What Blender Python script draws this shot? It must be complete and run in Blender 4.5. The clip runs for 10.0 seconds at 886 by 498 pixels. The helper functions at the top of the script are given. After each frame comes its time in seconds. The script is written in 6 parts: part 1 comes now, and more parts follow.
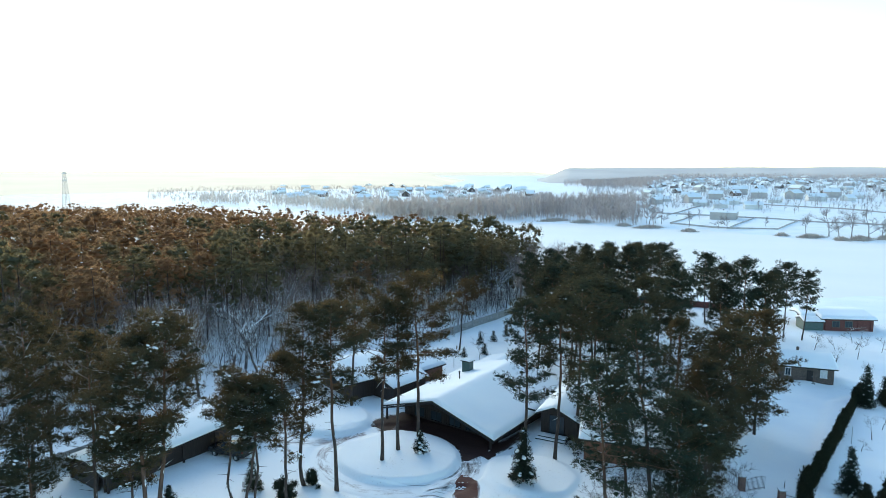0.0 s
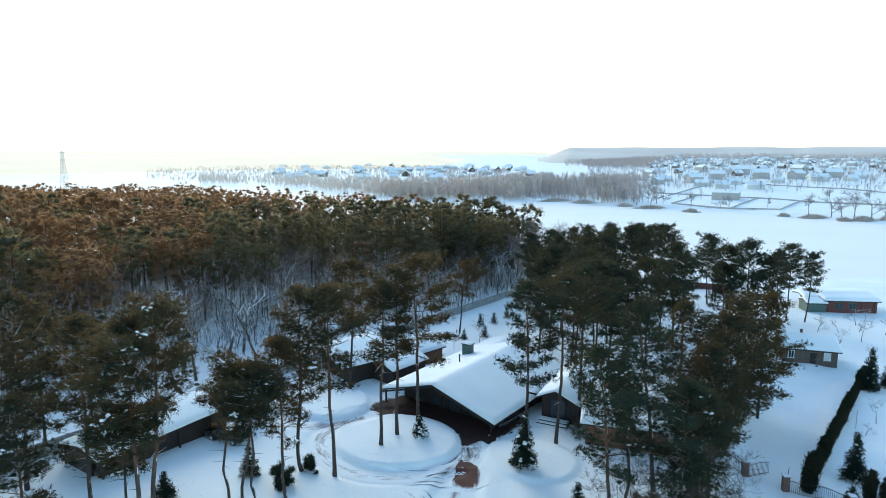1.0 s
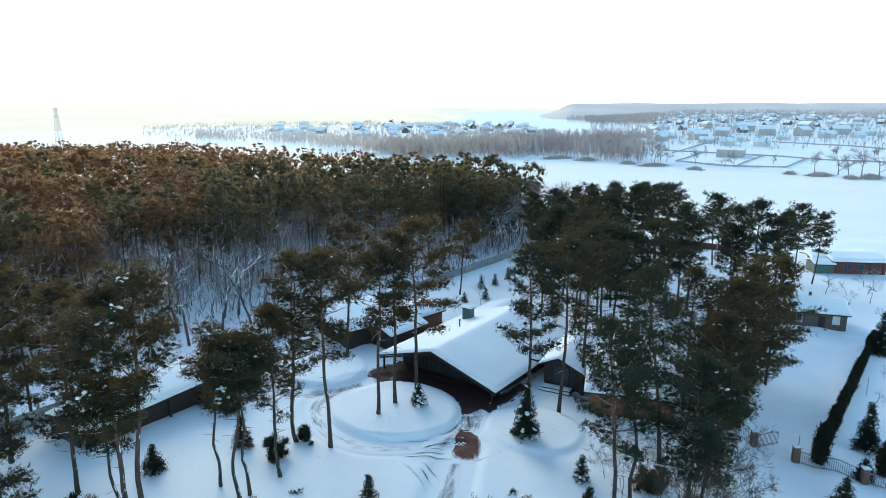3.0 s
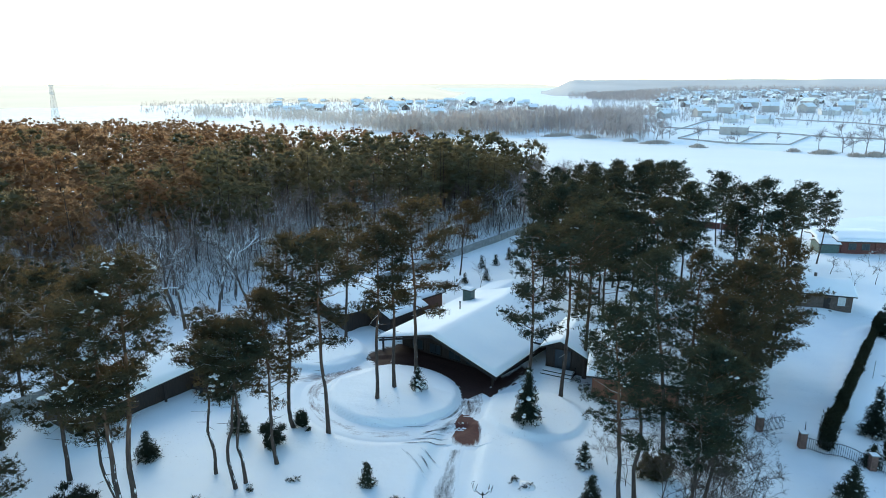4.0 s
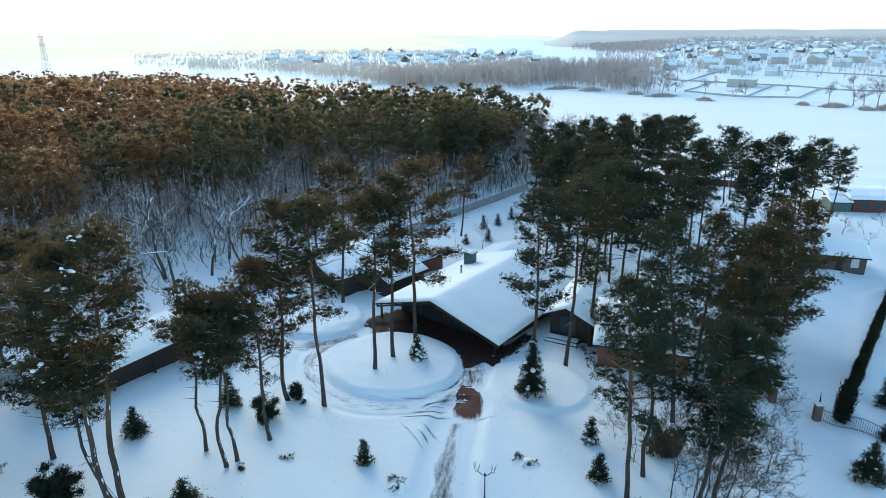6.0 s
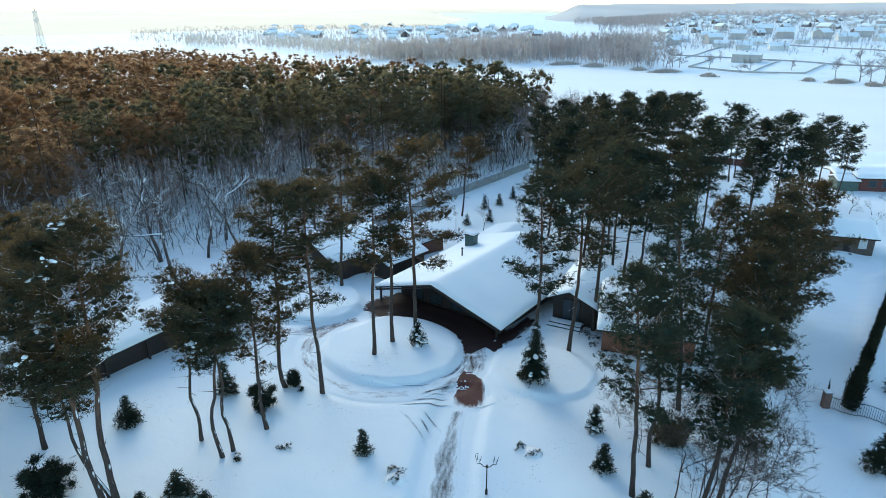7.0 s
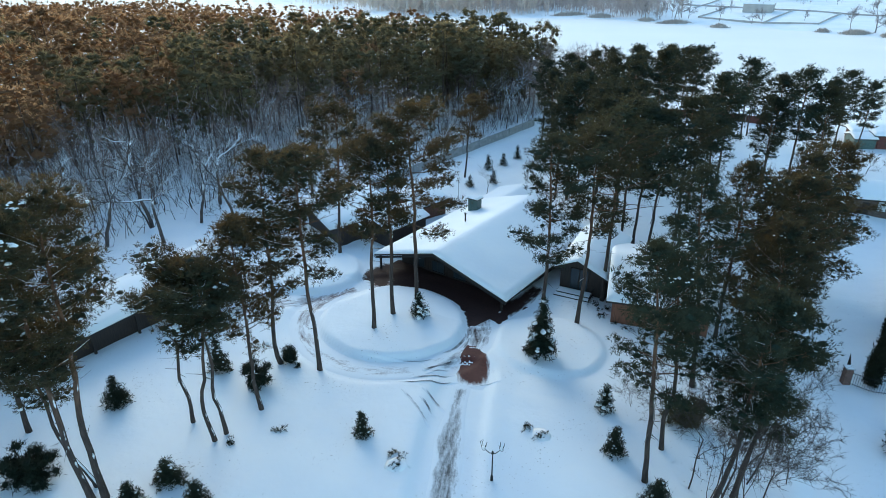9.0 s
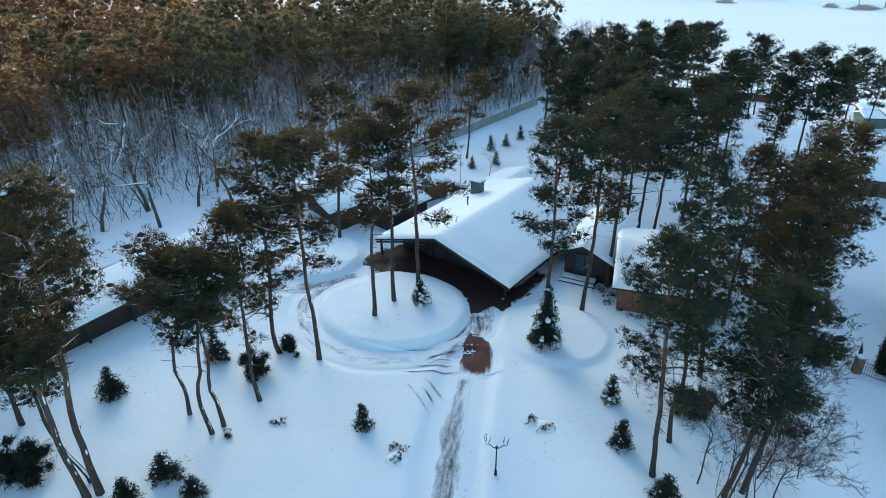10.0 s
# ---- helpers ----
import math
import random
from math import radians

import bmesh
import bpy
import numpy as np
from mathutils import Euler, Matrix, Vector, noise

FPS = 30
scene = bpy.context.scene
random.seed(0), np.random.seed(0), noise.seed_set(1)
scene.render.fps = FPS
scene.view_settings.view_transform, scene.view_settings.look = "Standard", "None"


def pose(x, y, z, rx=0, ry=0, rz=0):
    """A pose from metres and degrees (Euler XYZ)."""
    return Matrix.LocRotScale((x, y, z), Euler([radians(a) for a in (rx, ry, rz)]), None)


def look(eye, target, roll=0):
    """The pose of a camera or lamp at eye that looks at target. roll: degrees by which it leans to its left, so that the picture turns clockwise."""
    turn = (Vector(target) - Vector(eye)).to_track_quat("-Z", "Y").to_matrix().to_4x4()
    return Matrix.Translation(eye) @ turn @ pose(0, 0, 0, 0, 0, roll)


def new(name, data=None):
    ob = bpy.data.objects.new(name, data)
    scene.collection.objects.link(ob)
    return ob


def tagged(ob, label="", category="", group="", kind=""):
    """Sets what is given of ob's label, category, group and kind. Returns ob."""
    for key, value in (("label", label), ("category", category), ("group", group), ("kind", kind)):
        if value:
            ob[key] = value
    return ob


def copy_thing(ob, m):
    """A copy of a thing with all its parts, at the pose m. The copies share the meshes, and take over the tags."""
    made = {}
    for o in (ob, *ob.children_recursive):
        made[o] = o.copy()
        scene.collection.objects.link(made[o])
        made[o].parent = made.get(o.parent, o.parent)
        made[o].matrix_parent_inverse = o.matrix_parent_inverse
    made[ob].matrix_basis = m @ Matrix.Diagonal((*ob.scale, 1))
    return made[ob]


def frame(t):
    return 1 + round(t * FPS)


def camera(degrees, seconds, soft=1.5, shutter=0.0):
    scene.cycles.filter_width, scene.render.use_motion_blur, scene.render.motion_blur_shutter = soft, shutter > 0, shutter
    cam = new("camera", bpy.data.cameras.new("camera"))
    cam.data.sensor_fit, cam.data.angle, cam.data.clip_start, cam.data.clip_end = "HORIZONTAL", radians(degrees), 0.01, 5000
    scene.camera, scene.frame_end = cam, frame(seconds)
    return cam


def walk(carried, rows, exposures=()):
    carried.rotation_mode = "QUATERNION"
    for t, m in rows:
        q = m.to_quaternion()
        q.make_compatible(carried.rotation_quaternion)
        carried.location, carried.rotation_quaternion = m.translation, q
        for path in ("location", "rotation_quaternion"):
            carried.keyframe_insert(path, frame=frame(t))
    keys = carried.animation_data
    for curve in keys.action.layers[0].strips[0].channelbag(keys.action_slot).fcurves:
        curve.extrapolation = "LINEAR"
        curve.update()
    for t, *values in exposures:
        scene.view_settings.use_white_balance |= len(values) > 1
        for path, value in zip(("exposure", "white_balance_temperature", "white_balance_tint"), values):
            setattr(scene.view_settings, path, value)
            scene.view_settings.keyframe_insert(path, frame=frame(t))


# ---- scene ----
cam = camera(70.7, 10.0, soft=0.6)
PATH = [
    (0, look((0.947, 2.771, 28.896), (-3.339, 52.193, 22.647), -0.03)),
    (1, look((0.874, 4.291, 28.894), (-3.420, 53.488, 21.067), -0.01)),
    (2, look((0.792, 5.879, 28.888), (-3.499, 54.787, 19.418), -0.01)),
    (3, look((0.698, 7.519, 28.879), (-3.582, 56.070, 17.719), -0.02)),
    (4, look((0.592, 9.194, 28.866), (-3.674, 57.318, 15.986), -0.05)),
    (5, look((0.470, 10.887, 28.850), (-3.780, 58.516, 14.239), -0.09)),
    (6, look((0.332, 12.581, 28.830), (-3.905, 59.647, 12.495), -0.14)),
    (7, look((0.177, 14.259, 28.806), (-4.054, 60.701, 10.770), -0.21)),
    (8, look((0.002, 15.906, 28.780), (-4.233, 61.666, 9.081), -0.29)),
    (9, look((-0.193, 17.503, 28.749), (-4.445, 62.535, 7.442), -0.38)),
    (10, look((-0.411, 19.034, 28.716), (-4.697, 63.302, 5.869), -0.49)),
]
walk(cam, PATH, exposures=[(0, 1.46, 6520, -4), (10, 1.45, 6320, -4)])

# ---------------------------------------------------------------- light
SUN_AZ, SUN_EL = -27.0, 16.0           # degrees from +y towards +x, degrees up
world = bpy.data.worlds.new("winter_sky")
scene.world = world
world.use_nodes = True
wn = world.node_tree.nodes
sky = wn.new("ShaderNodeTexSky")
sky.sky_type = 'NISHITA'
sky.sun_disc = False
sky.sun_elevation, sky.sun_rotation = radians(SUN_EL), radians(SUN_AZ)
sky.air_density, sky.dust_density, sky.ozone_density = 1.0, 0.5, 2.0
wn["Background"].inputs["Strength"].default_value = 0.15
world.node_tree.links.new(sky.outputs[0], wn["Background"].inputs["Color"])
sun = new("sun", bpy.data.lights.new("sun", 'SUN'))
sun.data.energy, sun.data.angle, sun.data.color = 0.95, radians(40.0), (1.0, 0.86, 0.68)
_s = Vector((math.sin(radians(SUN_AZ)) * math.cos(radians(SUN_EL)),
             math.cos(radians(SUN_AZ)) * math.cos(radians(SUN_EL)), math.sin(radians(SUN_EL))))
sun.matrix_world = look(_s * 300, (0, 0, 0))


# ---------------------------------------------------------------- materials
def material(name):
    m = bpy.data.materials.new(name)
    m.use_nodes = True
    nt = m.node_tree
    return m, nt, nt.nodes["Principled BSDF"]


def node(nt, kind, **inputs):
    n = nt.nodes.new(kind)
    for k, v in inputs.items():
        n.inputs[k.replace("_", " ")].default_value = v
    return n


def ramp(nt, fac, stops):
    r = nt.nodes.new("ShaderNodeValToRGB")
    el = r.color_ramp.elements
    while len(el) < len(stops):
        el.new(0.5)
    for e, (p, c) in zip(el, stops):
        e.position, e.color = p, (*c, 1)
    nt.links.new(fac, r.inputs[0])
    return r.outputs[0]


def noise_of(nt, scale, detail=4.0, coord="Object", stretch=None):
    tc = nt.nodes.new("ShaderNodeTexCoord")
    src = tc.outputs[coord]
    if stretch:
        mp = nt.nodes.new("ShaderNodeMapping")
        mp.inputs["Scale"].default_value = stretch
        nt.links.new(src, mp.inputs[0])
        src = mp.outputs[0]
    n = node(nt, "ShaderNodeTexNoise", Scale=scale, Detail=detail)
    nt.links.new(src, n.inputs["Vector"])
    return n.outputs["Fac"]


def bumped(nt, bsdf, fac, strength, distance):
    b = node(nt, "ShaderNodeBump", Strength=strength, Distance=distance)
    nt.links.new(fac, b.inputs["Height"])
    nt.links.new(b.outputs[0], bsdf.inputs["Normal"])
    return b


def mix_rgb(nt, fac, a, b, mode='MIX'):
    m = nt.nodes.new("ShaderNodeMix")
    m.data_type, m.blend_type = 'RGBA', mode
    for sock, v in ((m.inputs["Factor"], fac), (m.inputs["A"], a), (m.inputs["B"], b)):
        if isinstance(v, (int, float)):
            sock.default_value = v
        elif isinstance(v, tuple):
            sock.default_value = (*v, 1)
        else:
            nt.links.new(v, sock)
    return m.outputs["Result"]


def sums(nt, op, a, b, clamp=False):
    m = nt.nodes.new("ShaderNodeMath")
    m.operation, m.use_clamp = op, clamp
    for sock, v in zip(m.inputs, (a, b)):
        if isinstance(v, (int, float)):
            sock.default_value = v
        else:
            nt.links.new(v, sock)
    return m.outputs[0]


SNOW_A, SNOW_B = (0.80, 0.83, 0.87), (0.88, 0.89, 0.90)


def plain(name, c1, c2, scale, rough=0.7, bump=0.3, dist=0.02, stretch=None, metal=0.0):
    m, nt, bs = material(name)
    f = noise_of(nt, scale, 5, stretch=stretch)
    nt.links.new(ramp(nt, f, [(0.3, c1), (0.7, c2)]), bs.inputs["Base Color"])
    bs.inputs["Roughness"].default_value, bs.inputs["Metallic"].default_value = rough, metal
    bumped(nt, bs, f, bump, dist)
    return m


def snow_material(name, fine=3.0, dist=0.06, litter=False):
    m, nt, bs = material(name)
    big = noise_of(nt, 0.12, 4)
    small = noise_of(nt, fine, 6)
    white = ramp(nt, big, [(0.35, SNOW_A), (0.65, SNOW_B)])
    if litter:
        # bark flakes and needles blown on to the snow
        fleck = node(nt, "ShaderNodeMapRange", From_Min=0.70, From_Max=0.76)
        nt.links.new(sums(nt, 'ADD', noise_of(nt, 6.5, 2), sums(nt, 'MULTIPLY', sums(nt, 'SUBTRACT', noise_of(nt, 0.16, 3), 0.55), 0.45)), fleck.inputs["Value"])
        white = mix_rgb(nt, sums(nt, 'MULTIPLY', fleck.outputs[0], 0.55), white, (0.12, 0.085, 0.06))
    nt.links.new(white, bs.inputs["Base Color"])
    bs.inputs["Roughness"].default_value = 0.75
    bs.inputs["Specular IOR Level"].default_value = 0.25
    bumped(nt, bs, small, 0.35, dist)
    return m


def snowed(name, c1, c2, scale, low=0.25, high=0.55, rough=0.9, stretch=None):
    """A surface with snow lying on what faces up."""
    m, nt, bs = material(name)
    f = noise_of(nt, scale, 5, stretch=stretch)
    base = ramp(nt, f, [(0.3, c1), (0.7, c2)])
    geo = nt.nodes.new("ShaderNodeNewGeometry")
    sep = nt.nodes.new("ShaderNodeSeparateXYZ")
    nt.links.new(geo.outputs["Normal"], sep.inputs[0])
    patch = noise_of(nt, 1.3, 3)
    up = sums(nt, 'ADD', sep.outputs["Z"], sums(nt, 'SUBTRACT', patch, 0.5))
    mr = node(nt, "ShaderNodeMapRange", From_Min=low, From_Max=high)
    nt.links.new(up, mr.inputs["Value"])
    nt.links.new(mix_rgb(nt, mr.outputs[0], base, SNOW_B), bs.inputs["Base Color"])
    bs.inputs["Roughness"].default_value = rough
    bumped(nt, bs, f, 0.5, 0.03)
    return m


def needle_material(name, greens, browns, through_light=0.35, glow=(0.14, 0.09, 0.03)):
    m, nt, bs = material(name)
    oi = nt.nodes.new("ShaderNodeObjectInfo")
    geo = nt.nodes.new("ShaderNodeNewGeometry")
    per = ramp(nt, geo.outputs["Random Per Island"], [(0.0, greens[0]), (0.6, greens[1]), (1.0, browns[0])])
    tree = ramp(nt, oi.outputs["Random"], [(0.0, greens[0]), (0.5, greens[1]), (0.8, browns[0]), (1.0, browns[1])])
    n = noise_of(nt, 0.55, 3)
    col = mix_rgb(nt, n, per, tree)
    nt.links.new(col, bs.inputs["Base Color"])
    bs.inputs["Roughness"].default_value = 0.8
    bs.inputs["Specular IOR Level"].default_value = 0.12
    tr = nt.nodes.new("ShaderNodeBsdfTranslucent")
    nt.links.new(mix_rgb(nt, 0.6, col, glow), tr.inputs["Color"])
    mx = nt.nodes.new("ShaderNodeMixShader")
    mx.inputs[0].default_value = through_light
    nt.links.new(bs.outputs[0], mx.inputs[1])
    nt.links.new(tr.outputs[0], mx.inputs[2])
    nt.links.new(mx.outputs[0], nt.nodes["Material Output"].inputs["Surface"])
    return m


def pine_bark():
    m, nt, bs = material("pine_bark")
    f = noise_of(nt, 2.2, 6, stretch=(3, 3, 0.7))
    low = ramp(nt, f, [(0.3, (0.020, 0.014, 0.012)), (0.7, (0.070, 0.050, 0.042))])
    high = ramp(nt, f, [(0.3, (0.085, 0.040, 0.022)), (0.7, (0.19, 0.095, 0.05))])
    tc = nt.nodes.new("ShaderNodeTexCoord")
    sep = nt.nodes.new("ShaderNodeSeparateXYZ")
    nt.links.new(tc.outputs["Object"], sep.inputs[0])
    mr = node(nt, "ShaderNodeMapRange", From_Min=5.0, From_Max=11.0)
    nt.links.new(sep.outputs["Z"], mr.inputs["Value"])
    bark = mix_rgb(nt, mr.outputs[0], low, high)
    # snow blown on to one side of the bark
    geo = nt.nodes.new("ShaderNodeNewGeometry")
    dot = nt.nodes.new("ShaderNodeVectorMath")
    dot.operation = 'DOT_PRODUCT'
    dot.inputs[1].default_value = (0.75, -0.25, 0.65)
    nt.links.new(geo.outputs["Normal"], dot.inputs[0])
    patch = noise_of(nt, 1.1, 4)
    mr2 = node(nt, "ShaderNodeMapRange", From_Min=1.27, From_Max=1.36)
    nt.links.new(sums(nt, 'ADD', dot.outputs["Value"], sums(nt, 'MULTIPLY', patch, 0.85)), mr2.inputs["Value"])
    nt.links.new(mix_rgb(nt, mr2.outputs[0], bark, SNOW_B), bs.inputs["Base Color"])
    bs.inputs["Roughness"].default_value = 0.9
    bumped(nt, bs, f, 0.8, 0.04)
    return m


def worn_drive(name, c1, c2, grain):
    """Paving under scraped snow; the layer 'wear' says how bare it is (x) and how near to its edge (y)."""
    m, nt, bs = material(name)
    uv = nt.nodes.new("ShaderNodeUVMap")
    uv.uv_map = "metres"
    wear = nt.nodes.new("ShaderNodeUVMap")
    wear.uv_map = "wear"
    sep = nt.nodes.new("ShaderNodeSeparateXYZ")
    nt.links.new(wear.outputs[0], sep.inputs[0])
    mp = nt.nodes.new("ShaderNodeMapping")
    mp.inputs["Scale"].default_value = (2.2, 0.45, 1)
    nt.links.new(uv.outputs[0], mp.inputs[0])
    streak = node(nt, "ShaderNodeTexNoise", Scale=1.0, Detail=7.0, Roughness=0.72)
    nt.links.new(mp.outputs[0], streak.inputs["Vector"])
    fine = node(nt, "ShaderNodeTexNoise", Scale=5.0, Detail=4.0, Roughness=0.7)
    nt.links.new(uv.outputs[0], fine.inputs["Vector"])
    n = sums(nt, 'ADD', sums(nt, 'MULTIPLY', streak.outputs["Fac"], 0.8), sums(nt, 'MULTIPLY', fine.outputs["Fac"], 0.2))
    lift = sums(nt, 'MULTIPLY', sums(nt, 'SUBTRACT', sep.outputs["X"], 0.5), 0.55)
    edge = sums(nt, 'MULTIPLY', sums(nt, 'SUBTRACT', sep.outputs["Y"], 1.0), 0.45)
    total = sums(nt, 'ADD', sums(nt, 'ADD', n, lift), edge)
    mr = node(nt, "ShaderNodeMapRange", From_Min=0.43, From_Max=0.68)
    nt.links.new(total, mr.inputs["Value"])
    pave = ramp(nt, fine.outputs["Fac"], [(0.3, c1), (0.7, c2)])
    br = node(nt, "ShaderNodeTexBrick", Scale=grain)
    br.inputs["Color1"].default_value = (1, 1, 1, 1)
    br.inputs["Color2"].default_value = (0.75, 0.75, 0.75, 1)
    br.inputs["Mortar"].default_value = (0.45, 0.45, 0.45, 1)
    nt.links.new(uv.outputs[0], br.inputs["Vector"])
    pave = mix_rgb(nt, 0.7, pave, br.outputs["Color"], 'MULTIPLY')
    nt.links.new(mix_rgb(nt, mr.outputs[0], (0.83, 0.85, 0.88), pave), bs.inputs["Base Color"])
    bs.inputs["Roughness"].default_value = 0.75
    bs.inputs["Specular IOR Level"].default_value = 0.3
    inv = sums(nt, 'SUBTRACT', 1.0, mr.outputs[0])
    bumped(nt, bs, inv, 0.5, 0.03)
    return m


def glass_material():
    m, nt, bs = material("window_glass")
    bs.inputs["Base Color"].default_value = (0.03, 0.04, 0.05, 1)
    bs.inputs["Roughness"].default_value = 0.06
    return m


M_SNOW = snow_material("snow_ground", 2.2, 0.10, True)
# lake snow tinted warm in place of bright haze over the ice
M_LAKE = plain("haze_warmed_snow", (0.86, 0.83, 0.79), (0.90, 0.86, 0.82), 0.03, 0.8, 0.15, 0.05)
M_SNOW_ROOF = snow_material("snow_roof", 2.0, 0.05)
M_SNOW_LUMP = snow_material("snow_lump", 5.0, 0.04)
# needles with warmth painted in for low sun and flare; a darker copy follows
M_NEEDLE = needle_material("pine_needles", [(0.010, 0.026, 0.022), (0.020, 0.040, 0.029)], [(0.042, 0.043, 0.025), (0.082, 0.050, 0.024)], 0.36, (0.29, 0.165, 0.06))
M_NEEDLE_DARK = needle_material("dark_pine_needles", [(0.011, 0.026, 0.022), (0.021, 0.042, 0.031)], [(0.040, 0.044, 0.026), (0.062, 0.050, 0.027)], 0.28, (0.18, 0.12, 0.045))
# both forest needle colours lifted lighter and warmer for haze and flare
M_NEEDLE_FOREST = needle_material("haze_warmed_forest_needles", [(0.066, 0.064, 0.044), (0.115, 0.086, 0.056)], [(0.18, 0.105, 0.060), (0.26, 0.125, 0.062)], 0.62, (0.64, 0.375, 0.20))
M_NEEDLE_MID = needle_material("green_forest_needles", [(0.050, 0.068, 0.052), (0.080, 0.098, 0.066)], [(0.11, 0.10, 0.060), (0.17, 0.115, 0.062)], 0.60, (0.40, 0.29, 0.145))
M_SPRUCE = needle_material("spruce_needles", [(0.010, 0.020, 0.016), (0.020, 0.034, 0.025)], [(0.026, 0.034, 0.022), (0.034, 0.040, 0.024)], 0.15)
M_SHRUB = needle_material("dark_shrub_needles", [(0.008, 0.015, 0.012), (0.016, 0.026, 0.018)], [(0.02, 0.026, 0.017), (0.03, 0.03, 0.018)], 0.08)
M_THUJA = needle_material("thuja_sprays", [(0.012, 0.018, 0.012), (0.022, 0.03, 0.018)], [(0.03, 0.03, 0.018), (0.035, 0.03, 0.018)], 0.1)
M_BARK = pine_bark()
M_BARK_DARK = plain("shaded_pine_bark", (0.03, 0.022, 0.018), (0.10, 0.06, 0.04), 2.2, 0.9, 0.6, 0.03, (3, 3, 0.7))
M_TWIG = snowed("snowy_bare_bark", (0.05, 0.04, 0.036), (0.13, 0.10, 0.09), 3.0, 0.40, 0.62)
M_TWIG_DRY = snowed("brown_bare_twigs", (0.10, 0.066, 0.055), (0.22, 0.15, 0.125), 3.0, 0.75, 1.1)
M_TWIG_THIN = plain("thin_dark_twigs", (0.035, 0.026, 0.022), (0.085, 0.062, 0.05), 3.0, 0.9)
# twig colours made paler with distance to stand for haze
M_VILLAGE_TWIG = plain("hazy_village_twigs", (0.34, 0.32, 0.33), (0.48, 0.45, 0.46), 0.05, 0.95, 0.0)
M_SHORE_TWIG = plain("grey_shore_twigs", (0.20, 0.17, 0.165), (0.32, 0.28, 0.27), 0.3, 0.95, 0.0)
M_FAR_TWIG = plain("hazed_far_twigs", (0.42, 0.345, 0.32), (0.54, 0.46, 0.43), 0.02, 0.95, 0.0)
M_FAR_MID = plain("grey_hazed_twigs", (0.56, 0.45, 0.39), (0.68, 0.56, 0.49), 0.02, 0.95, 0.0)
M_FAR_PALE = plain("pale_haze_tint", (0.68, 0.57, 0.49), (0.78, 0.67, 0.58), 0.02, 0.95, 0.0)
# sapling and canopy twigs lightened to stand for haze inside the forest
M_BRUSH = snowed("dark_saplings", (0.09, 0.07, 0.062), (0.18, 0.145, 0.13), 3.0, 0.8, 1.05)
M_CANOPY = plain("reddish_grey_twigs", (0.24, 0.175, 0.155), (0.38, 0.285, 0.25), 0.12, 0.95, 0.0)
M_REED = plain("dry_reeds", (0.42, 0.35, 0.31), (0.55, 0.48, 0.43), 0.5, 0.9)
M_TIMBER = plain("dark_timber_boards", (0.012, 0.008, 0.007), (0.034, 0.020, 0.015), 2.0, 0.6, 0.4, 0.02, (6, 6, 0.5))
M_TIMBER_RED = plain("red_brown_boards", (0.10, 0.038, 0.022), (0.20, 0.08, 0.045), 2.0, 0.6, 0.4, 0.02, (6, 6, 0.5))
M_FASCIA = plain("dark_fascia", (0.010, 0.008, 0.007), (0.022, 0.016, 0.014), 3.0, 0.6)
M_GLASS = glass_material()
M_METAL_DARK = plain("black_iron", (0.012, 0.012, 0.013), (0.03, 0.03, 0.03), 8.0, 0.45, 0.2, 0.01, None, 0.6)
M_GREEN_METAL = plain("green_painted_metal", (0.035, 0.075, 0.07), (0.07, 0.12, 0.11), 3.0, 0.5)
M_BRICK_RED = plain("red_brick_wall", (0.085, 0.03, 0.026), (0.15, 0.056, 0.046), 4.0, 0.85, 0.4, 0.02)
M_BRICK_BROWN = plain("brown_brick_wall", (0.085, 0.062, 0.05), (0.15, 0.112, 0.09), 4.0, 0.85, 0.4, 0.02)
M_PILLAR = plain("pillar_brick", (0.09, 0.05, 0.042), (0.17, 0.10, 0.08), 6.0, 0.85, 0.4, 0.02)
M_CONCRETE = plain("grey_concrete", (0.20, 0.21, 0.22), (0.34, 0.35, 0.36), 1.5, 0.85, 0.3, 0.02)
M_WHITE_TRIM = plain("white_trim", (0.62, 0.63, 0.63), (0.78, 0.78, 0.77), 3.0, 0.5, 0.1)
M_CURTAIN = plain("pale_curtain", (0.55, 0.56, 0.55), (0.7, 0.7, 0.68), 5.0, 0.8, 0.2)
M_PLASTER = plain("pale_plaster", (0.58, 0.56, 0.54), (0.72, 0.70, 0.67), 0.3, 0.9, 0.2)
M_PLASTER_B = plain("brown_plaster", (0.40, 0.36, 0.33), (0.52, 0.47, 0.44), 0.3, 0.9, 0.2)
M_CAR = plain("dark_car_paint", (0.012, 0.014, 0.017), (0.02, 0.022, 0.026), 2.0, 0.25, 0.0)
M_TYRE = plain("tyre_rubber", (0.012, 0.012, 0.012), (0.03, 0.03, 0.03), 9.0, 0.85)
M_RED_LAMP = plain("red_lamp_glass", (0.25, 0.01, 0.01), (0.35, 0.02, 0.02), 9.0, 0.2, 0.0)
M_STEEL = plain("galvanised_steel", (0.35, 0.37, 0.38), (0.5, 0.5, 0.5), 2.0, 0.5, 0.1, 0.01, None, 0.4)
M_DRIVE = worn_drive("scraped_drive", (0.07, 0.07, 0.075), (0.16, 0.155, 0.155), 4.0)
# besides the wet, this paving is coloured darker for the shade of the eaves
M_PAVING_WET_SHADE = worn_drive("wet_shaded_paving", (0.022, 0.010, 0.009), (0.062, 0.025, 0.020), 4.0)
M_PAVING = worn_drive("red_block_paving", (0.055, 0.014, 0.013), (0.125, 0.034, 0.028), 4.0)


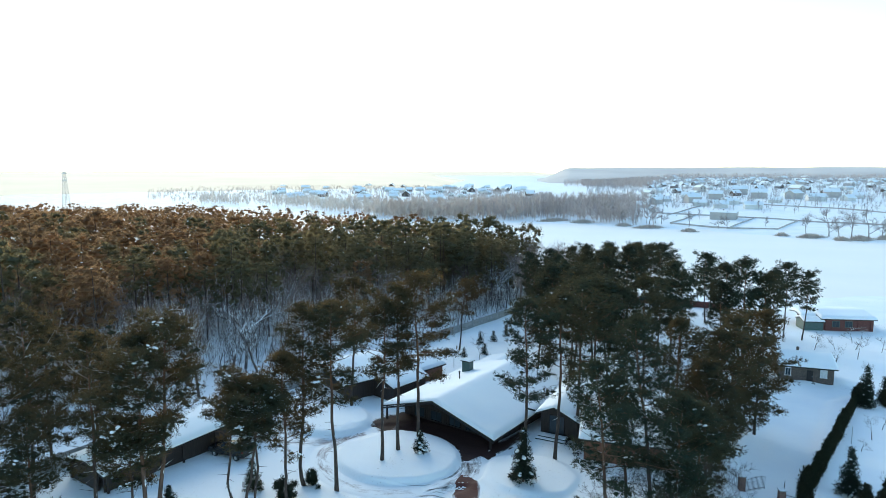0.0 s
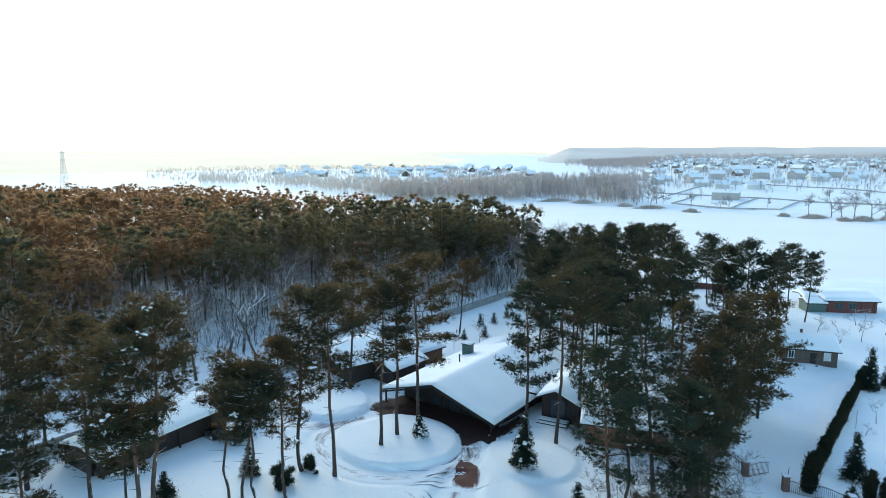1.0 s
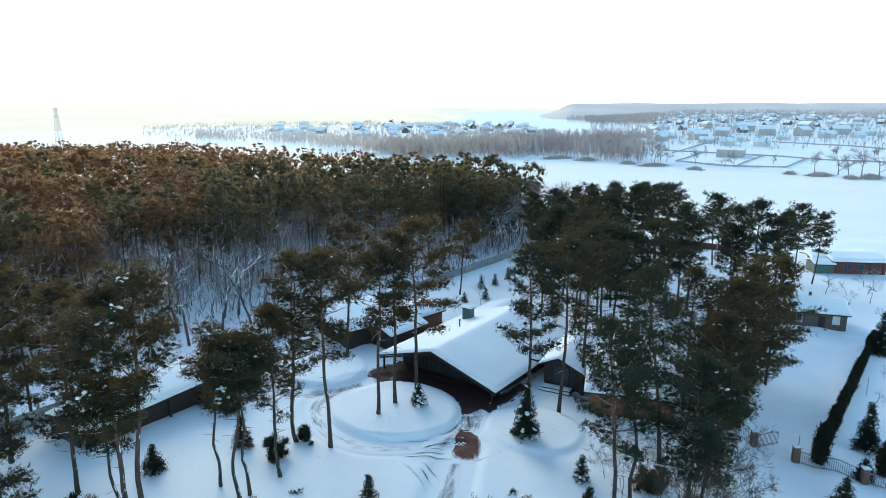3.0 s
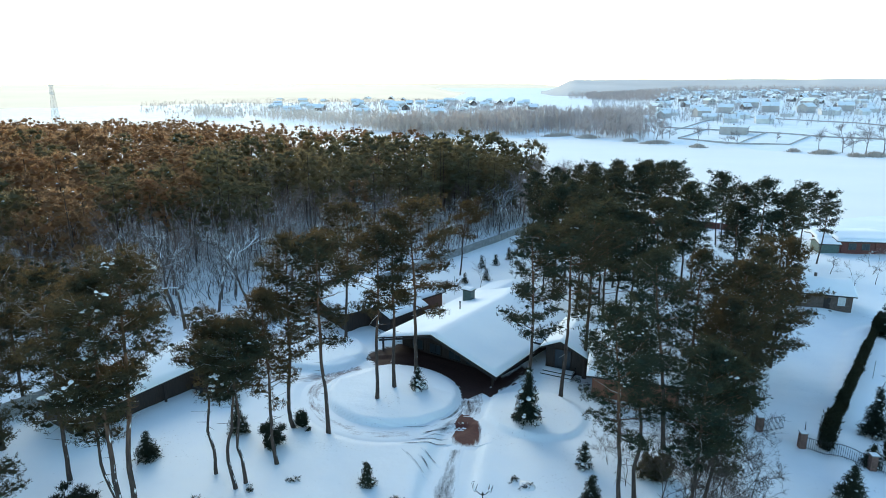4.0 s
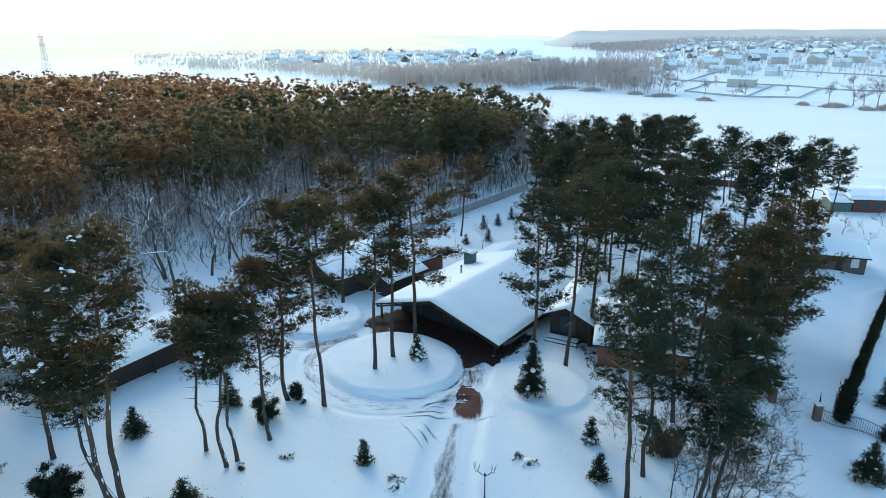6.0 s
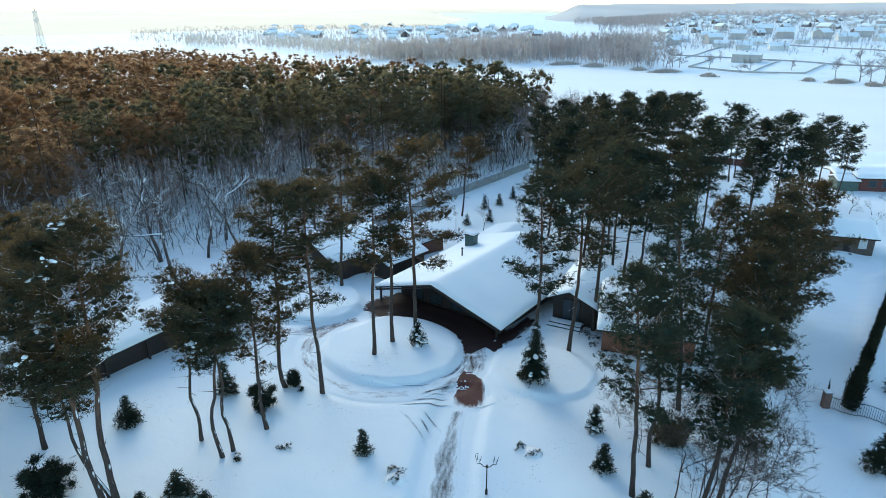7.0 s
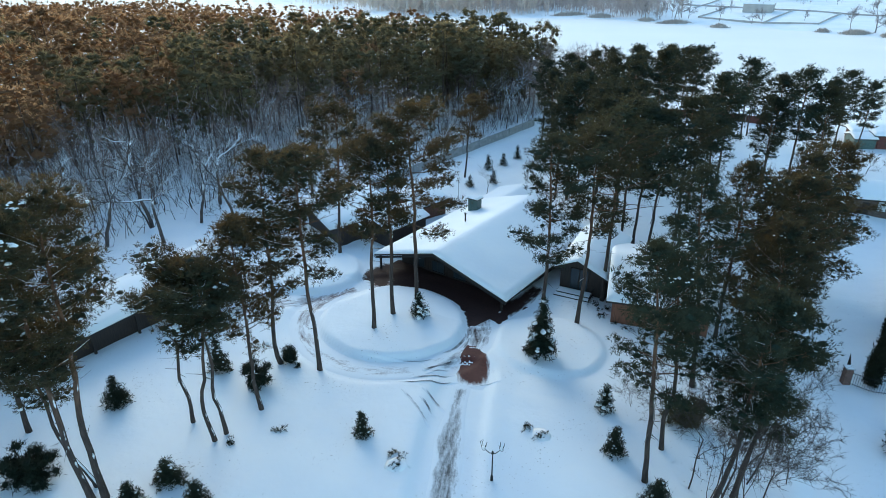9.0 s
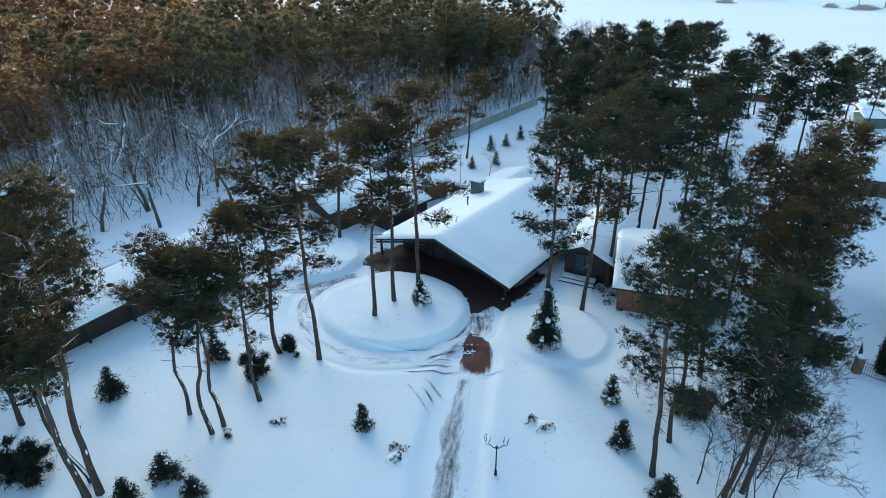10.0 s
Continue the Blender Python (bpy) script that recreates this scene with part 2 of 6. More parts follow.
# ---------------------------------------------------------------- mesh helpers
def mesh_of(name, verts, tris, mat, smooth=False):
    """A mesh from numpy arrays of corners and triangles."""
    v, f = np.asarray(verts, np.float32), np.asarray(tris, np.int32)
    me = bpy.data.meshes.new(name)
    me.vertices.add(len(v))
    me.vertices.foreach_set("co", v.ravel())
    me.loops.add(len(f) * 3)
    me.loops.foreach_set("vertex_index", f.ravel())
    me.polygons.add(len(f))
    me.polygons.foreach_set("loop_start", np.arange(0, len(f) * 3, 3, dtype=np.int32))
    me.polygons.foreach_set("use_smooth", np.full(len(f), smooth))
    me.update(calc_edges=True)
    me.materials.append(mat)
    return me


class Shape:
    """Corners and triangles gathered for one mesh."""

    def __init__(self):
        self.v, self.f, self.n = [], [], 0

    def add(self, v, f):
        v = np.asarray(v, float).reshape(-1, 3)
        self.v.append(v)
        self.f.append(np.asarray(f, int).reshape(-1, 3) + self.n)
        self.n += len(v)

    def mesh(self, name, mat, smooth=False):
        return mesh_of(name, np.concatenate(self.v), np.concatenate(self.f), mat, smooth)

    def box(self, x0, x1, y0, y1, z0, z1):
        v = [(x, y, z) for x in (x0, x1) for y in (y0, y1) for z in (z0, z1)]
        self.add(v, [(0, 1, 3), (0, 3, 2), (4, 6, 7), (4, 7, 5), (0, 4, 5), (0, 5, 1), (2, 3, 7), (2, 7, 6), (0, 2, 6), (0, 6, 4), (1, 5, 7), (1, 7, 3)])

    def tube(self, pts, radii, n=6, cap=True):
        pts, radii = np.asarray(pts, float), np.asarray(radii, float)
        k = len(pts)
        d = np.gradient(pts, axis=0)
        d /= np.linalg.norm(d, axis=1)[:, None] + 1e-9
        ref = np.where(np.abs(d[:, 2:3]) > 0.8, np.array([[1.0, 0, 0]]), np.array([[0, 0, 1.0]]))
        a = np.cross(d, ref)
        a /= np.linalg.norm(a, axis=1)[:, None] + 1e-9
        b = np.cross(d, a)
        th = np.arange(n) * 2 * math.pi / n
        ring = pts[:, None, :] + radii[:, None, None] * (np.cos(th)[None, :, None] * a[:, None, :] + np.sin(th)[None, :, None] * b[:, None, :])
        v = ring.reshape(-1, 3)
        f = []
        for i in range(k - 1):
            for j in range(n):
                p, q = i * n + j, i * n + (j + 1) % n
                f += [(p, q, q + n), (p, q + n, p + n)]
        if cap:
            for j in range(1, n - 1):
                f.append(((k - 1) * n, (k - 1) * n + j, (k - 1) * n + j + 1))
                f.append((0, j + 1, j))
        self.add(v, f)

    def prism(self, outline, z0, z1):
        """An upright solid over a convex outline."""
        k = len(outline)
        v = [(x, y, z0) for x, y in outline] + [(x, y, z1) for x, y in outline]
        f = []
        for j in range(1, k - 1):
            f += [(0, j + 1, j), (k, k + j, k + j + 1)]
        for j in range(k):
            q = (j + 1) % k
            f += [(j, q, k + q), (j, k + q, k + j)]
        self.add(v, f)

    def sheet(self, top, z_under):
        """A solid under a grid of corners top[i][j], with sides down to z_under[i][j]."""
        top = np.asarray(top, float)
        a, b = top.shape[:2]
        low = top.copy()
        low[:, :, 2] = z_under
        idx = np.arange(a * b).reshape(a, b)
        q = np.stack([idx[:-1, :-1], idx[1:, :-1], idx[1:, 1:], idx[:-1, 1:]], -1).reshape(-1, 4)
        f = np.concatenate([q[:, [0, 1, 2]], q[:, [0, 2, 3]]])
        rim = list(idx[:, 0]) + list(idx[-1, 1:]) + list(idx[-2::-1, -1]) + list(idx[0, -2:0:-1])
        off = a * b
        side = []
        for i, p in enumerate(rim):
            r = rim[(i + 1) % len(rim)]
            side += [(p, p + off, r + off), (p, r + off, r)]
        under = f[:, ::-1] + off
        self.add(np.concatenate([top.reshape(-1, 3), low.reshape(-1, 3)]), np.concatenate([f, side, under]))


def thing(name, at, label, category, group="", kind="", turn=0.0, size=1.0):
    e = new(name)
    e.empty_display_size = 0.3
    e.matrix_basis = pose(*at, 0, 0, turn) @ Matrix.Diagonal((size, size, size, 1))
    return tagged(e, label, category, group, kind)


def put(name, me, parent, label=""):
    """One mesh under a thing or a part."""
    ob = new(name, me)
    ob.parent = parent
    return tagged(ob, label) if label else ob


def smooth(lo, hi, x):
    t = np.clip((x - lo) / (hi - lo), 0, 1)
    return t * t * (3 - 2 * t)


def waves(x, y, scale, seed):
    """A gentle uneven field between about -1 and 1."""
    r = np.random.RandomState(seed)
    s = 0
    for i in range(7):
        a, k = r.uniform(0, math.pi * 2), (2 * math.pi / scale) * r.uniform(0.5, 2.2)
        s = s + np.sin((x * math.cos(a) + y * math.sin(a)) * k + r.uniform(0, 6.28)) / (1 + 0.6 * i)
    return s / 2.6


# ---------------------------------------------------------------- the ground
NEAR_X, NEAR_Y = [-400, -120, -40, 30, 70, 400], [330, 290, 235, 192, 182, 175]
FAR_X = [-700, -398, -212, -69, -11, 46, 80, 92, 124, 155, 188, 400]
FAR_Y = [760, 640, 578, 436, 440, 428, 408, 396, 388, 352, 326, 250]
LAKE = -6.3
ISLANDS = [(-9.4, 65.9, 6.55, 0.38, 0.22), (-19.6, 75.2, 5.2, 0.38, 0.20), (4.6, 63.6, 4.8, 0.26, 0.06)]  # x, y, radius, height, depth of the drive round it
DRIVE = [(-3.0, 20), (-3.0, 40), (-2.9, 49), (-2.6, 55), (-2.1, 58.5)]
LANE = [(22, 46), (25.5, 57), (29, 66), (37, 80), (47, 97), (53, 101)]


def line_distance(x, y, pts):
    d = np.full(np.shape(x), 1e9)
    for (ax, ay), (bx, by) in zip(pts[:-1], pts[1:]):
        vx, vy = bx - ax, by - ay
        t = np.clip(((x - ax) * vx + (y - ay) * vy) / (vx * vx + vy * vy), 0, 1)
        d = np.minimum(d, np.hypot(x - ax - t * vx, y - ay - t * vy))
    return d


def terrain(x, y):
    x, y = np.asarray(x, float), np.asarray(y, float)
    p = -1.535 - 0.034 * np.clip(x, -120, 120) - 0.0403 * (np.clip(y, 0, 260) - 60)
    z = np.logaddexp(p / 0.5, -5.6 / 0.5) * 0.5
    z = z + 0.10 * waves(x, y, 17, 3) + 0.03 * waves(x, y, 4.5, 5)
    for cx, cy, r, h, ditch in ISLANDS:
        d = np.hypot(x - cx, y - cy)
        rim = r + 0.14 * waves(x, y, 5.0, 14)
        z = z + h * smooth(rim + 0.22, rim - 0.42, d) + 0.14 * smooth(r - 0.4, 0, d)
        z = z - ditch * smooth(r + 3.6, r + 2.8, d) * smooth(r - 0.2, r + 0.3, d)
    d = line_distance(x, y, DRIVE)
    z = z - 0.22 * smooth(2.5, 1.6, d) + 0.10 * smooth(4.2, 2.8, d) * smooth(1.8, 2.6, d)
    d = line_distance(x, y, LANE)
    z = z - 0.20 * smooth(3.6, 2.4, d) + 0.12 * smooth(5.5, 4.2, d) * smooth(3.0, 3.8, d)
    ns, fs = np.interp(x, NEAR_X, NEAR_Y), np.interp(x, FAR_X, FAR_Y)
    w = smooth(ns - 9, ns + 3, y + 3 * waves(x, y, 40, 8))
    z = z * (1 - w) + LAKE * w
    beyond = np.maximum(0, y - fs)
    az = np.degrees(np.arctan2(x, np.maximum(y, 1)))
    k = smooth(8, 17, az)
    far = -5.4 + k * np.minimum(0.026 * beyond, 15) + (1 - k) * np.minimum(0.005 * beyond, 2.5) + 0.5 * waves(x, y, 90, 4)
    w = smooth(fs - 2, fs + 9, y + 4 * waves(x, y, 60, 9))
    return z * (1 - w) + far * w


def T(x, y):
    return float(terrain(x, y))


def spread_lines(lo, hi, step, end_lo, end_hi, grow):
    mid = list(np.arange(lo, hi + step / 2, step))
    s, p = step, hi
    while p < end_hi:
        s *= grow
        p += s
        mid.append(p)
    s, p = step, lo
    while p > end_lo:
        s *= grow
        p -= s
        mid.insert(0, p)
    return np.array(mid)


gx = np.r_[spread_lines(-40, -27.6, 0.6, -4900, -30, 1.075), np.arange(-27, 12, 0.3), spread_lines(12.6, 58, 0.6, 12.6, 4900, 1.075)]
gy = np.r_[spread_lines(40, 54.6, 0.6, -1500, 54, 1.075), np.arange(55, 81, 0.3), spread_lines(81.6, 110, 0.6, 81.6, 4950, 1.055)]
gx, gy = np.unique(np.round(gx, 3)), np.unique(np.round(gy, 3))
X, Y = np.meshgrid(gx, gy, indexing="ij")
V = np.stack([X, Y, terrain(X, Y)], -1).reshape(-1, 3)
I = np.arange(len(V)).reshape(X.shape)
Q = np.stack([I[:-1, :-1], I[1:, :-1], I[1:, 1:], I[:-1, 1:]], -1).reshape(-1, 4)
ground = new("ground", mesh_of("ground", V, np.concatenate([Q[:, [0, 1, 2]], Q[:, [0, 2, 3]]]), M_SNOW, True))
tagged(ground, "deep white snow over gently sloping ground and frozen lake", "ground", "", "structure")


lx, ly = np.meshgrid(np.linspace(-520, 420, 95), np.linspace(150, 800, 66), indexing="ij")
lv = np.stack([lx, ly, LAKE + 0.05 + 0.02 * waves(lx, ly, 60, 71)], -1).reshape(-1, 3)
li = np.arange(len(lv)).reshape(lx.shape)
lq = np.stack([li[:-1, :-1], li[1:, :-1], li[1:, 1:], li[:-1, 1:]], -1).reshape(-1, 4)
tagged(new("frozen_lake", mesh_of("frozen_lake", lv, np.concatenate([lq[:, [0, 1, 2]], lq[:, [0, 2, 3]]]), M_LAKE, True)), "wide frozen lake under snow tinted creamy for haze", "lake", "", "structure")


def snow_level(x, y):
    """Height of the snow sheet itself, face by face."""
    i = np.clip(np.searchsorted(gx, x) - 1, 0, len(gx) - 2)
    j = np.clip(np.searchsorted(gy, y) - 1, 0, len(gy) - 2)
    Z = V[:, 2].reshape(X.shape)
    u, w = (x - gx[i]) / (gx[i + 1] - gx[i]), (y - gy[j]) / (gy[j + 1] - gy[j])
    a, b, c, d = Z[i, j], Z[i + 1, j], Z[i + 1, j + 1], Z[i, j + 1]
    return np.where(u > w, a + u * (b - a) + w * (c - b), a + u * (c - d) + w * (d - a))


def strip(name, pts, widths, bare, mat, label, lift=0.03, rings=13):
    """A worn band on the snow along pts; bare: how far the paving shows, point by point."""
    pts = np.array(pts, float)
    seg = np.r_[0, np.cumsum(np.hypot(*np.diff(pts, axis=0).T))]
    s = np.arange(0, seg[-1], 0.25)
    c = np.stack([np.interp(s, seg, pts[:, 0]), np.interp(s, seg, pts[:, 1])], 1)
    for _ in range(12):
        c[1:-1] = (c[:-2] + 2 * c[1:-1] + c[2:]) / 4
    d = np.gradient(c, axis=0)
    d /= np.linalg.norm(d, axis=1)[:, None]
    nrm = np.stack([-d[:, 1], d[:, 0]], 1)
    w, b = np.interp(s, seg, widths), np.interp(s, seg, bare)
    u = np.linspace(-0.5, 0.5, rings)
    P = c[:, None, :] + nrm[:, None, :] * (u[None, :, None] * w[:, None, None])
    ends = np.clip(np.minimum(s, s[-1] - s) / 0.6, 0, 1)
    z = snow_level(P[..., 0], P[..., 1]) + lift - (lift + 0.03) * np.maximum((np.abs(u[None, :]) * 2) ** 8, (1 - ends[:, None]) ** 2)
    v = np.concatenate([P, z[..., None]], -1).reshape(-1, 3)
    i = np.arange(len(v)).reshape(len(s), rings)
    q = np.stack([i[:-1, :-1], i[:-1, 1:], i[1:, 1:], i[1:, :-1]], -1).reshape(-1, 4)
    f = np.concatenate([q[:, [0, 2, 1]], q[:, [0, 3, 2]]])
    me = mesh_of(name, v, f, mat, True)
    taper = np.minimum(1, np.minimum(s, s[-1] - s) / 1.2)
    metres = np.stack(np.broadcast_arrays(u[None, :] * w[:, None] + pts[0, 0], s[:, None] + pts[0, 1]), -1).reshape(-1, 2)
    clear = np.ones(P.shape[:2])
    for cx, cy, r, h, ditch in ISLANDS:
        clear = np.minimum(clear, smooth(r - 0.15, r + 0.35, np.hypot(P[..., 0] - cx, P[..., 1] - cy)))
    wear = np.stack(np.broadcast_arrays(b[:, None] * clear, np.minimum(1 - (np.abs(u[None, :]) * 2) ** 2.5, taper[:, None]) - 2 * (1 - clear)), -1).reshape(-1, 2)
    for layer, val in (("metres", metres), ("wear", wear)):
        uvl = me.uv_layers.new(name=layer)
        uvl.data.foreach_set("uv", val[f.ravel()].astype(np.float32).ravel())
    return tagged(new(name, me), label, "driveway", "", "structure")


def arc(cx, cy, r, a0, a1, n=40):
    return [(cx + r * math.cos(radians(a)), cy + r * math.sin(radians(a))) for a in np.linspace(a0, a1, n)]


strip("driveway", [(-3.1, 30), (-3.05, 44.6), (-2.9, 48.4), (-2.98, 50.8), (-2.78, 53), (-2.63, 55), (-2.4, 57.4)], [2.2, 2.1, 2.2, 2.3, 1.7, 1.5, 1.6], [0.70, 0.70, 0.70, 0.64, 0.6, 0.58, 0.62], M_DRIVE,
      "scraped grey driveway showing through packed snow", 0.035)
strip("paved_apron", [(-1.8, 56.4), (-1.7, 57.4), (-1.72, 58.6), (-1.8, 60.0), (-1.95, 61.2), (-2.0, 62.3), (-1.85, 63.8)], [1.9, 2.6, 2.9, 3.0, 2.7, 1.9, 0.6], [0.72, 0.95, 1.15, 1.25, 1.25, 1.2, 1.0], M_PAVING,
      "red block paving swept bare of snow", 0.055)
strip("throat_drive", [(-1.9, 61.6), (-1.75, 64.0), (-1.9, 66.6)], [1.2, 2.4, 3.6], [0.5, 0.62, 0.9], M_PAVING_WET_SHADE, "dark paving with streaks of trodden snow by the house", 0.055)
strip("ring_road", arc(-9.4, 65.9, 8.2, -62, 122), [3.0, 3.0, 3.0] + [3.2] * 37, list(np.interp(range(40), [0, 6, 9, 18, 30, 39], [0.42, 0.5, 0.55, 0.66, 0.8, 0.75])), M_PAVING,
      "red block paving under trampled snow round the bed", 0.05)
strip("ring_road", arc(-9.4, 65.9, 8.1, 122, 298), [2.6] * 40, list(np.interp(range(40), [0, 8, 14, 22, 39], [0.7, 0.58, 0.55, 0.42, 0.45])), M_PAVING,
      "snow packed drive round the circular bed", 0.05)
strip("side_drive", [(-15, 73.5), (-17, 69.5), (-21, 67.5), (-25, 66.5)], [3.4, 3.2, 3.2, 3.2], [0.5, 0.62, 0.5, 0.3], M_PAVING, "side drive with trampled snow over red paving", 0.05)
TRACKS = [([(-2.9, 60.7), (-4.06, 59.5), (-4.85, 58.9), (-6.2, 58.1)], 0.42, 0.86), ([(-3.0, 58.3), (-4.6, 57.7), (-6.9, 57.3)], 0.34, 0.8), ([(-3.0, 59.3), (-4.3, 58.7), (-5.8, 57.7)], 0.3, 0.7),
          ([(-2.7, 57.3), (-4.4, 56.7), (-5.9, 56.4), (-7.6, 56.6)], 0.30, 0.8), ([(-3.5, 53.3), (-4.5, 54.65), (-5.6, 56.0)], 0.36, 0.8), ([(-4.1, 52.5), (-4.88, 53.85), (-5.7, 54.9)], 0.3, 0.74),
          ([(-4.4, 51.4), (-5.58, 53.47), (-7.2, 55.8)], 0.3, 0.64), ([(-2.7, 65.6), (-2.75, 63.6), (-3.5, 61.9), (-4.9, 60.5)], 0.5, 0.78), ([(-2.2, 65.0), (-2.35, 63.2), (-3.0, 61.5)], 0.34, 0.76),
          ([(-4.5, 60.4), (-6.2, 59.5), (-8.9, 59.3), (-11.3, 59.8)], 0.3, 0.66), ([(0.7, 57.5), (-1.0, 57.0), (-2.4, 56.6)], 0.24, 0.6), ([(-0.4, 66.0), (-0.9, 64.3), (-1.4, 62.4)], 0.4, 0.72)]
for line, wide, bare in TRACKS:
    strip("tyre_track", line, [wide] * len(line), [bare] * len(line), M_DRIVE, "dark tyre track pressed into packed snow", 0.06, 5)


# ---------------------------------------------------------------- buildings
def roof_sheet(half_l, half_r, y0, y1, z_l, z_ridge, z_r, extra, rows=26, cols=40, seed=1, wob=0.05):
    """Snow lying on a gable roof: ridge along y at x = 0; extra is its depth."""
    xs = np.unique(np.r_[np.linspace(-half_l, 0, rows // 2 + 1), np.linspace(0, half_r, rows // 2 + 1)])
    ys = np.linspace(y0, y1, cols)
    A, B = np.meshgrid(xs, ys, indexing="ij")
    base = np.where(A < 0, z_ridge + (z_l - z_ridge) * (-A / half_l), z_ridge + (z_r - z_ridge) * (A / half_r))
    e = np.minimum(np.minimum(A + half_l, half_r - A), np.minimum(B - y0, y1 - B))
    depth = extra * (0.35 + 0.65 * np.sqrt(np.clip(e / 0.25, 0, 1))) + wob * waves(A, B, 5.0, seed) * smooth(0, 0.8, e)
    ridge = -0.10 * np.exp(-(A / 0.5) ** 2)
    s = Shape()
    s.sheet(np.stack([A, B, base + depth + ridge], -1), base)
    return s


def gable_roof_deck(half_l, half_r, y0, y1, z_l, z_ridge, z_r, thick):
    s = Shape()
    for x0, za, x1, zb in ((-half_l, z_l, 0, z_ridge), (0, z_ridge, half_r, z_r)):
        v = [(x, y, z + d) for x, z in ((x0, za), (x1, zb)) for y in (y0, y1) for d in (-thick, -0.004)]
        s.add(v, [(0, 1, 3), (0, 3, 2), (4, 6, 7), (4, 7, 5), (0, 4, 5), (0, 5, 1), (2, 3, 7), (2, 7, 6), (0, 2, 6), (0, 6, 4), (1, 5, 7), (1, 7, 3)])
    return s


def gable_walls(xl, xr, y0, y1, z0, half_l, half_r, z_l, z_ridge, z_r, thick):
    """Four walls under a gable roof, each with its thickness; returns shapes by name."""
    def roof_z(x):
        return (z_ridge + (z_l - z_ridge) * (-x / half_l) if x < 0 else z_ridge + (z_r - z_ridge) * (x / half_r)) - 0.2
    out = {}
    for nm, ya, yb in (("gable_wall_front", y0, y0 + thick), ("gable_wall_back", y1 - thick, y1)):
        s = Shape()
        prof = [(xl, z0), (xr, z0), (xr, roof_z(xr)), (0, roof_z(0)), (xl, roof_z(xl))]
        v = [(x, ya, z) for x, z in prof] + [(x, yb, z) for x, z in prof]
        f = [(0, 1, 2), (0, 2, 3), (0, 3, 4), (5, 7, 6), (5, 8, 7), (5, 9, 8)]
        for j in range(5):
            q = (j + 1) % 5
            f += [(j, j + 5, q + 5), (j, q + 5, q)]
        s.add(v, f)
        out[nm] = s
    for nm, xa, xb in (("side_wall_left", xl, xl + thick), ("side_wall_right", xr - thick, xr)):
        s = Shape()
        s.box(xa, xb, y0 + thick + 0.003, y1 - thick - 0.003, z0, min(roof_z(xa), roof_z(xb)))
        out[nm] = s
    return out


def boards(x0, x1, y, z0, z1f, step=0.32, proud=0.03):
    """Upright battens on a wall facing -y."""
    s = Shape()
    for x in np.arange(x0, x1, step):
        s.box(x, x + 0.05, y - proud, y + 0.002, z0, z1f(x))
    return s


def window_in(parent, x, y, z, w, h, facing, mat_pane, mat_trim, axis="y"):
    """A window standing on a wall; facing: -1 or 1 along the axis."""
    s = Shape()
    d = 0.06 * facing
    t = 0.09
    def bx(a0, a1, b0, b1, c0, c1):
        if axis == "y":
            s.box(a0, a1, min(b0, b1), max(b0, b1), c0, c1)
        else:
            s.box(min(b0, b1), max(b0, b1), a0, a1, c0, c1)
    c = x if axis == "y" else y
    o = y if axis == "y" else x
    bx(c - w / 2, c - w / 2 + t, o - d, o + d, z, z + h)
    bx(c + w / 2 - t, c + w / 2, o - d, o + d, z, z + h)
    bx(c - w / 2 + t, c + w / 2 - t, o - d, o + d, z + h - t, z + h)
    bx(c - w / 2 - 0.05, c + w / 2 + 0.05, o - d, o + 2 * d, z - 0.06, z)
    bx(c - 0.03, c + 0.03, o - d, o + d, z, z + h - t)
    w_ob = put("window", s.mesh("window_casing", mat_trim), parent)
    s = Shape()
    bx(c - w / 2 + t, c + w / 2 - t, o - d * 0.3, o + d * 0.4, z, z + h - t)
    put("pane", s.mesh("window_pane", mat_pane), w_ob)
    return w_ob


U_ANG = -31.5
# main house: ridge end, eaves and depth
mx, my = -6.45, 72.7
main = thing("main_house", (mx, my, -2.4), "low dark timber house with a wide snow-covered gable roof", "house", "", "", U_ANG)
G0 = -2.4
ZR, ZE, ZL = 2.38 - G0, -0.22 - G0, 0.06 - G0
HL, HR, LEN = 7.9, 8.57, 20.0
put("roof", gable_roof_deck(HL, HR, 0, LEN, ZL - 0.28, ZR - 0.28, ZE - 0.28, 0.17).mesh("house_roof", M_FASCIA), main, "dark boarded roof edge and soffit")
put("snow_cover", roof_sheet(HL, HR, 0.02, LEN, ZL - 0.28, ZR - 0.28, ZE - 0.28, 0.34, 44, 60, 11, 0.045).mesh("house_snow", M_SNOW_ROOF, True), main, "thick smooth snow on the roof")
for nm, s in gable_walls(-HL + 1.3, HR - 1.3, 3.0, LEN - 1.0, -0.4, HL, HR, ZL - 0.28, ZR - 0.28, ZE - 0.28, 0.25).items():
    put(nm, s.mesh("house_" + nm, M_TIMBER), main)
tagged(put("batten_cladding", boards(-HL + 1.4, HR - 1.4, 3.0, -0.3, lambda x: (ZR - 0.5 - abs(x) * (0.30 if x > 0 else 0.29)) - 0.28).mesh("house_battens", M_TIMBER), main, "upright dark timber battens"), kind="stuff")
for wx in (-4.2, -1.6, 1.2, 3.6):
    window_in(main, wx, 2.98, 0.75, 1.7, 1.2, -1, M_GLASS, M_FASCIA)
s = Shape()
s.box(4.8, 5.7, 2.9, 2.99, -0.35, 1.6)
door = put("door", s.mesh("house_door", M_TIMBER_RED), main, "red-brown boarded door")
s = Shape()
s.box(4.9, 4.96, 2.83, 2.9, 0.65, 0.8)
put("handle", s.mesh("door_handle", M_STEEL), door)
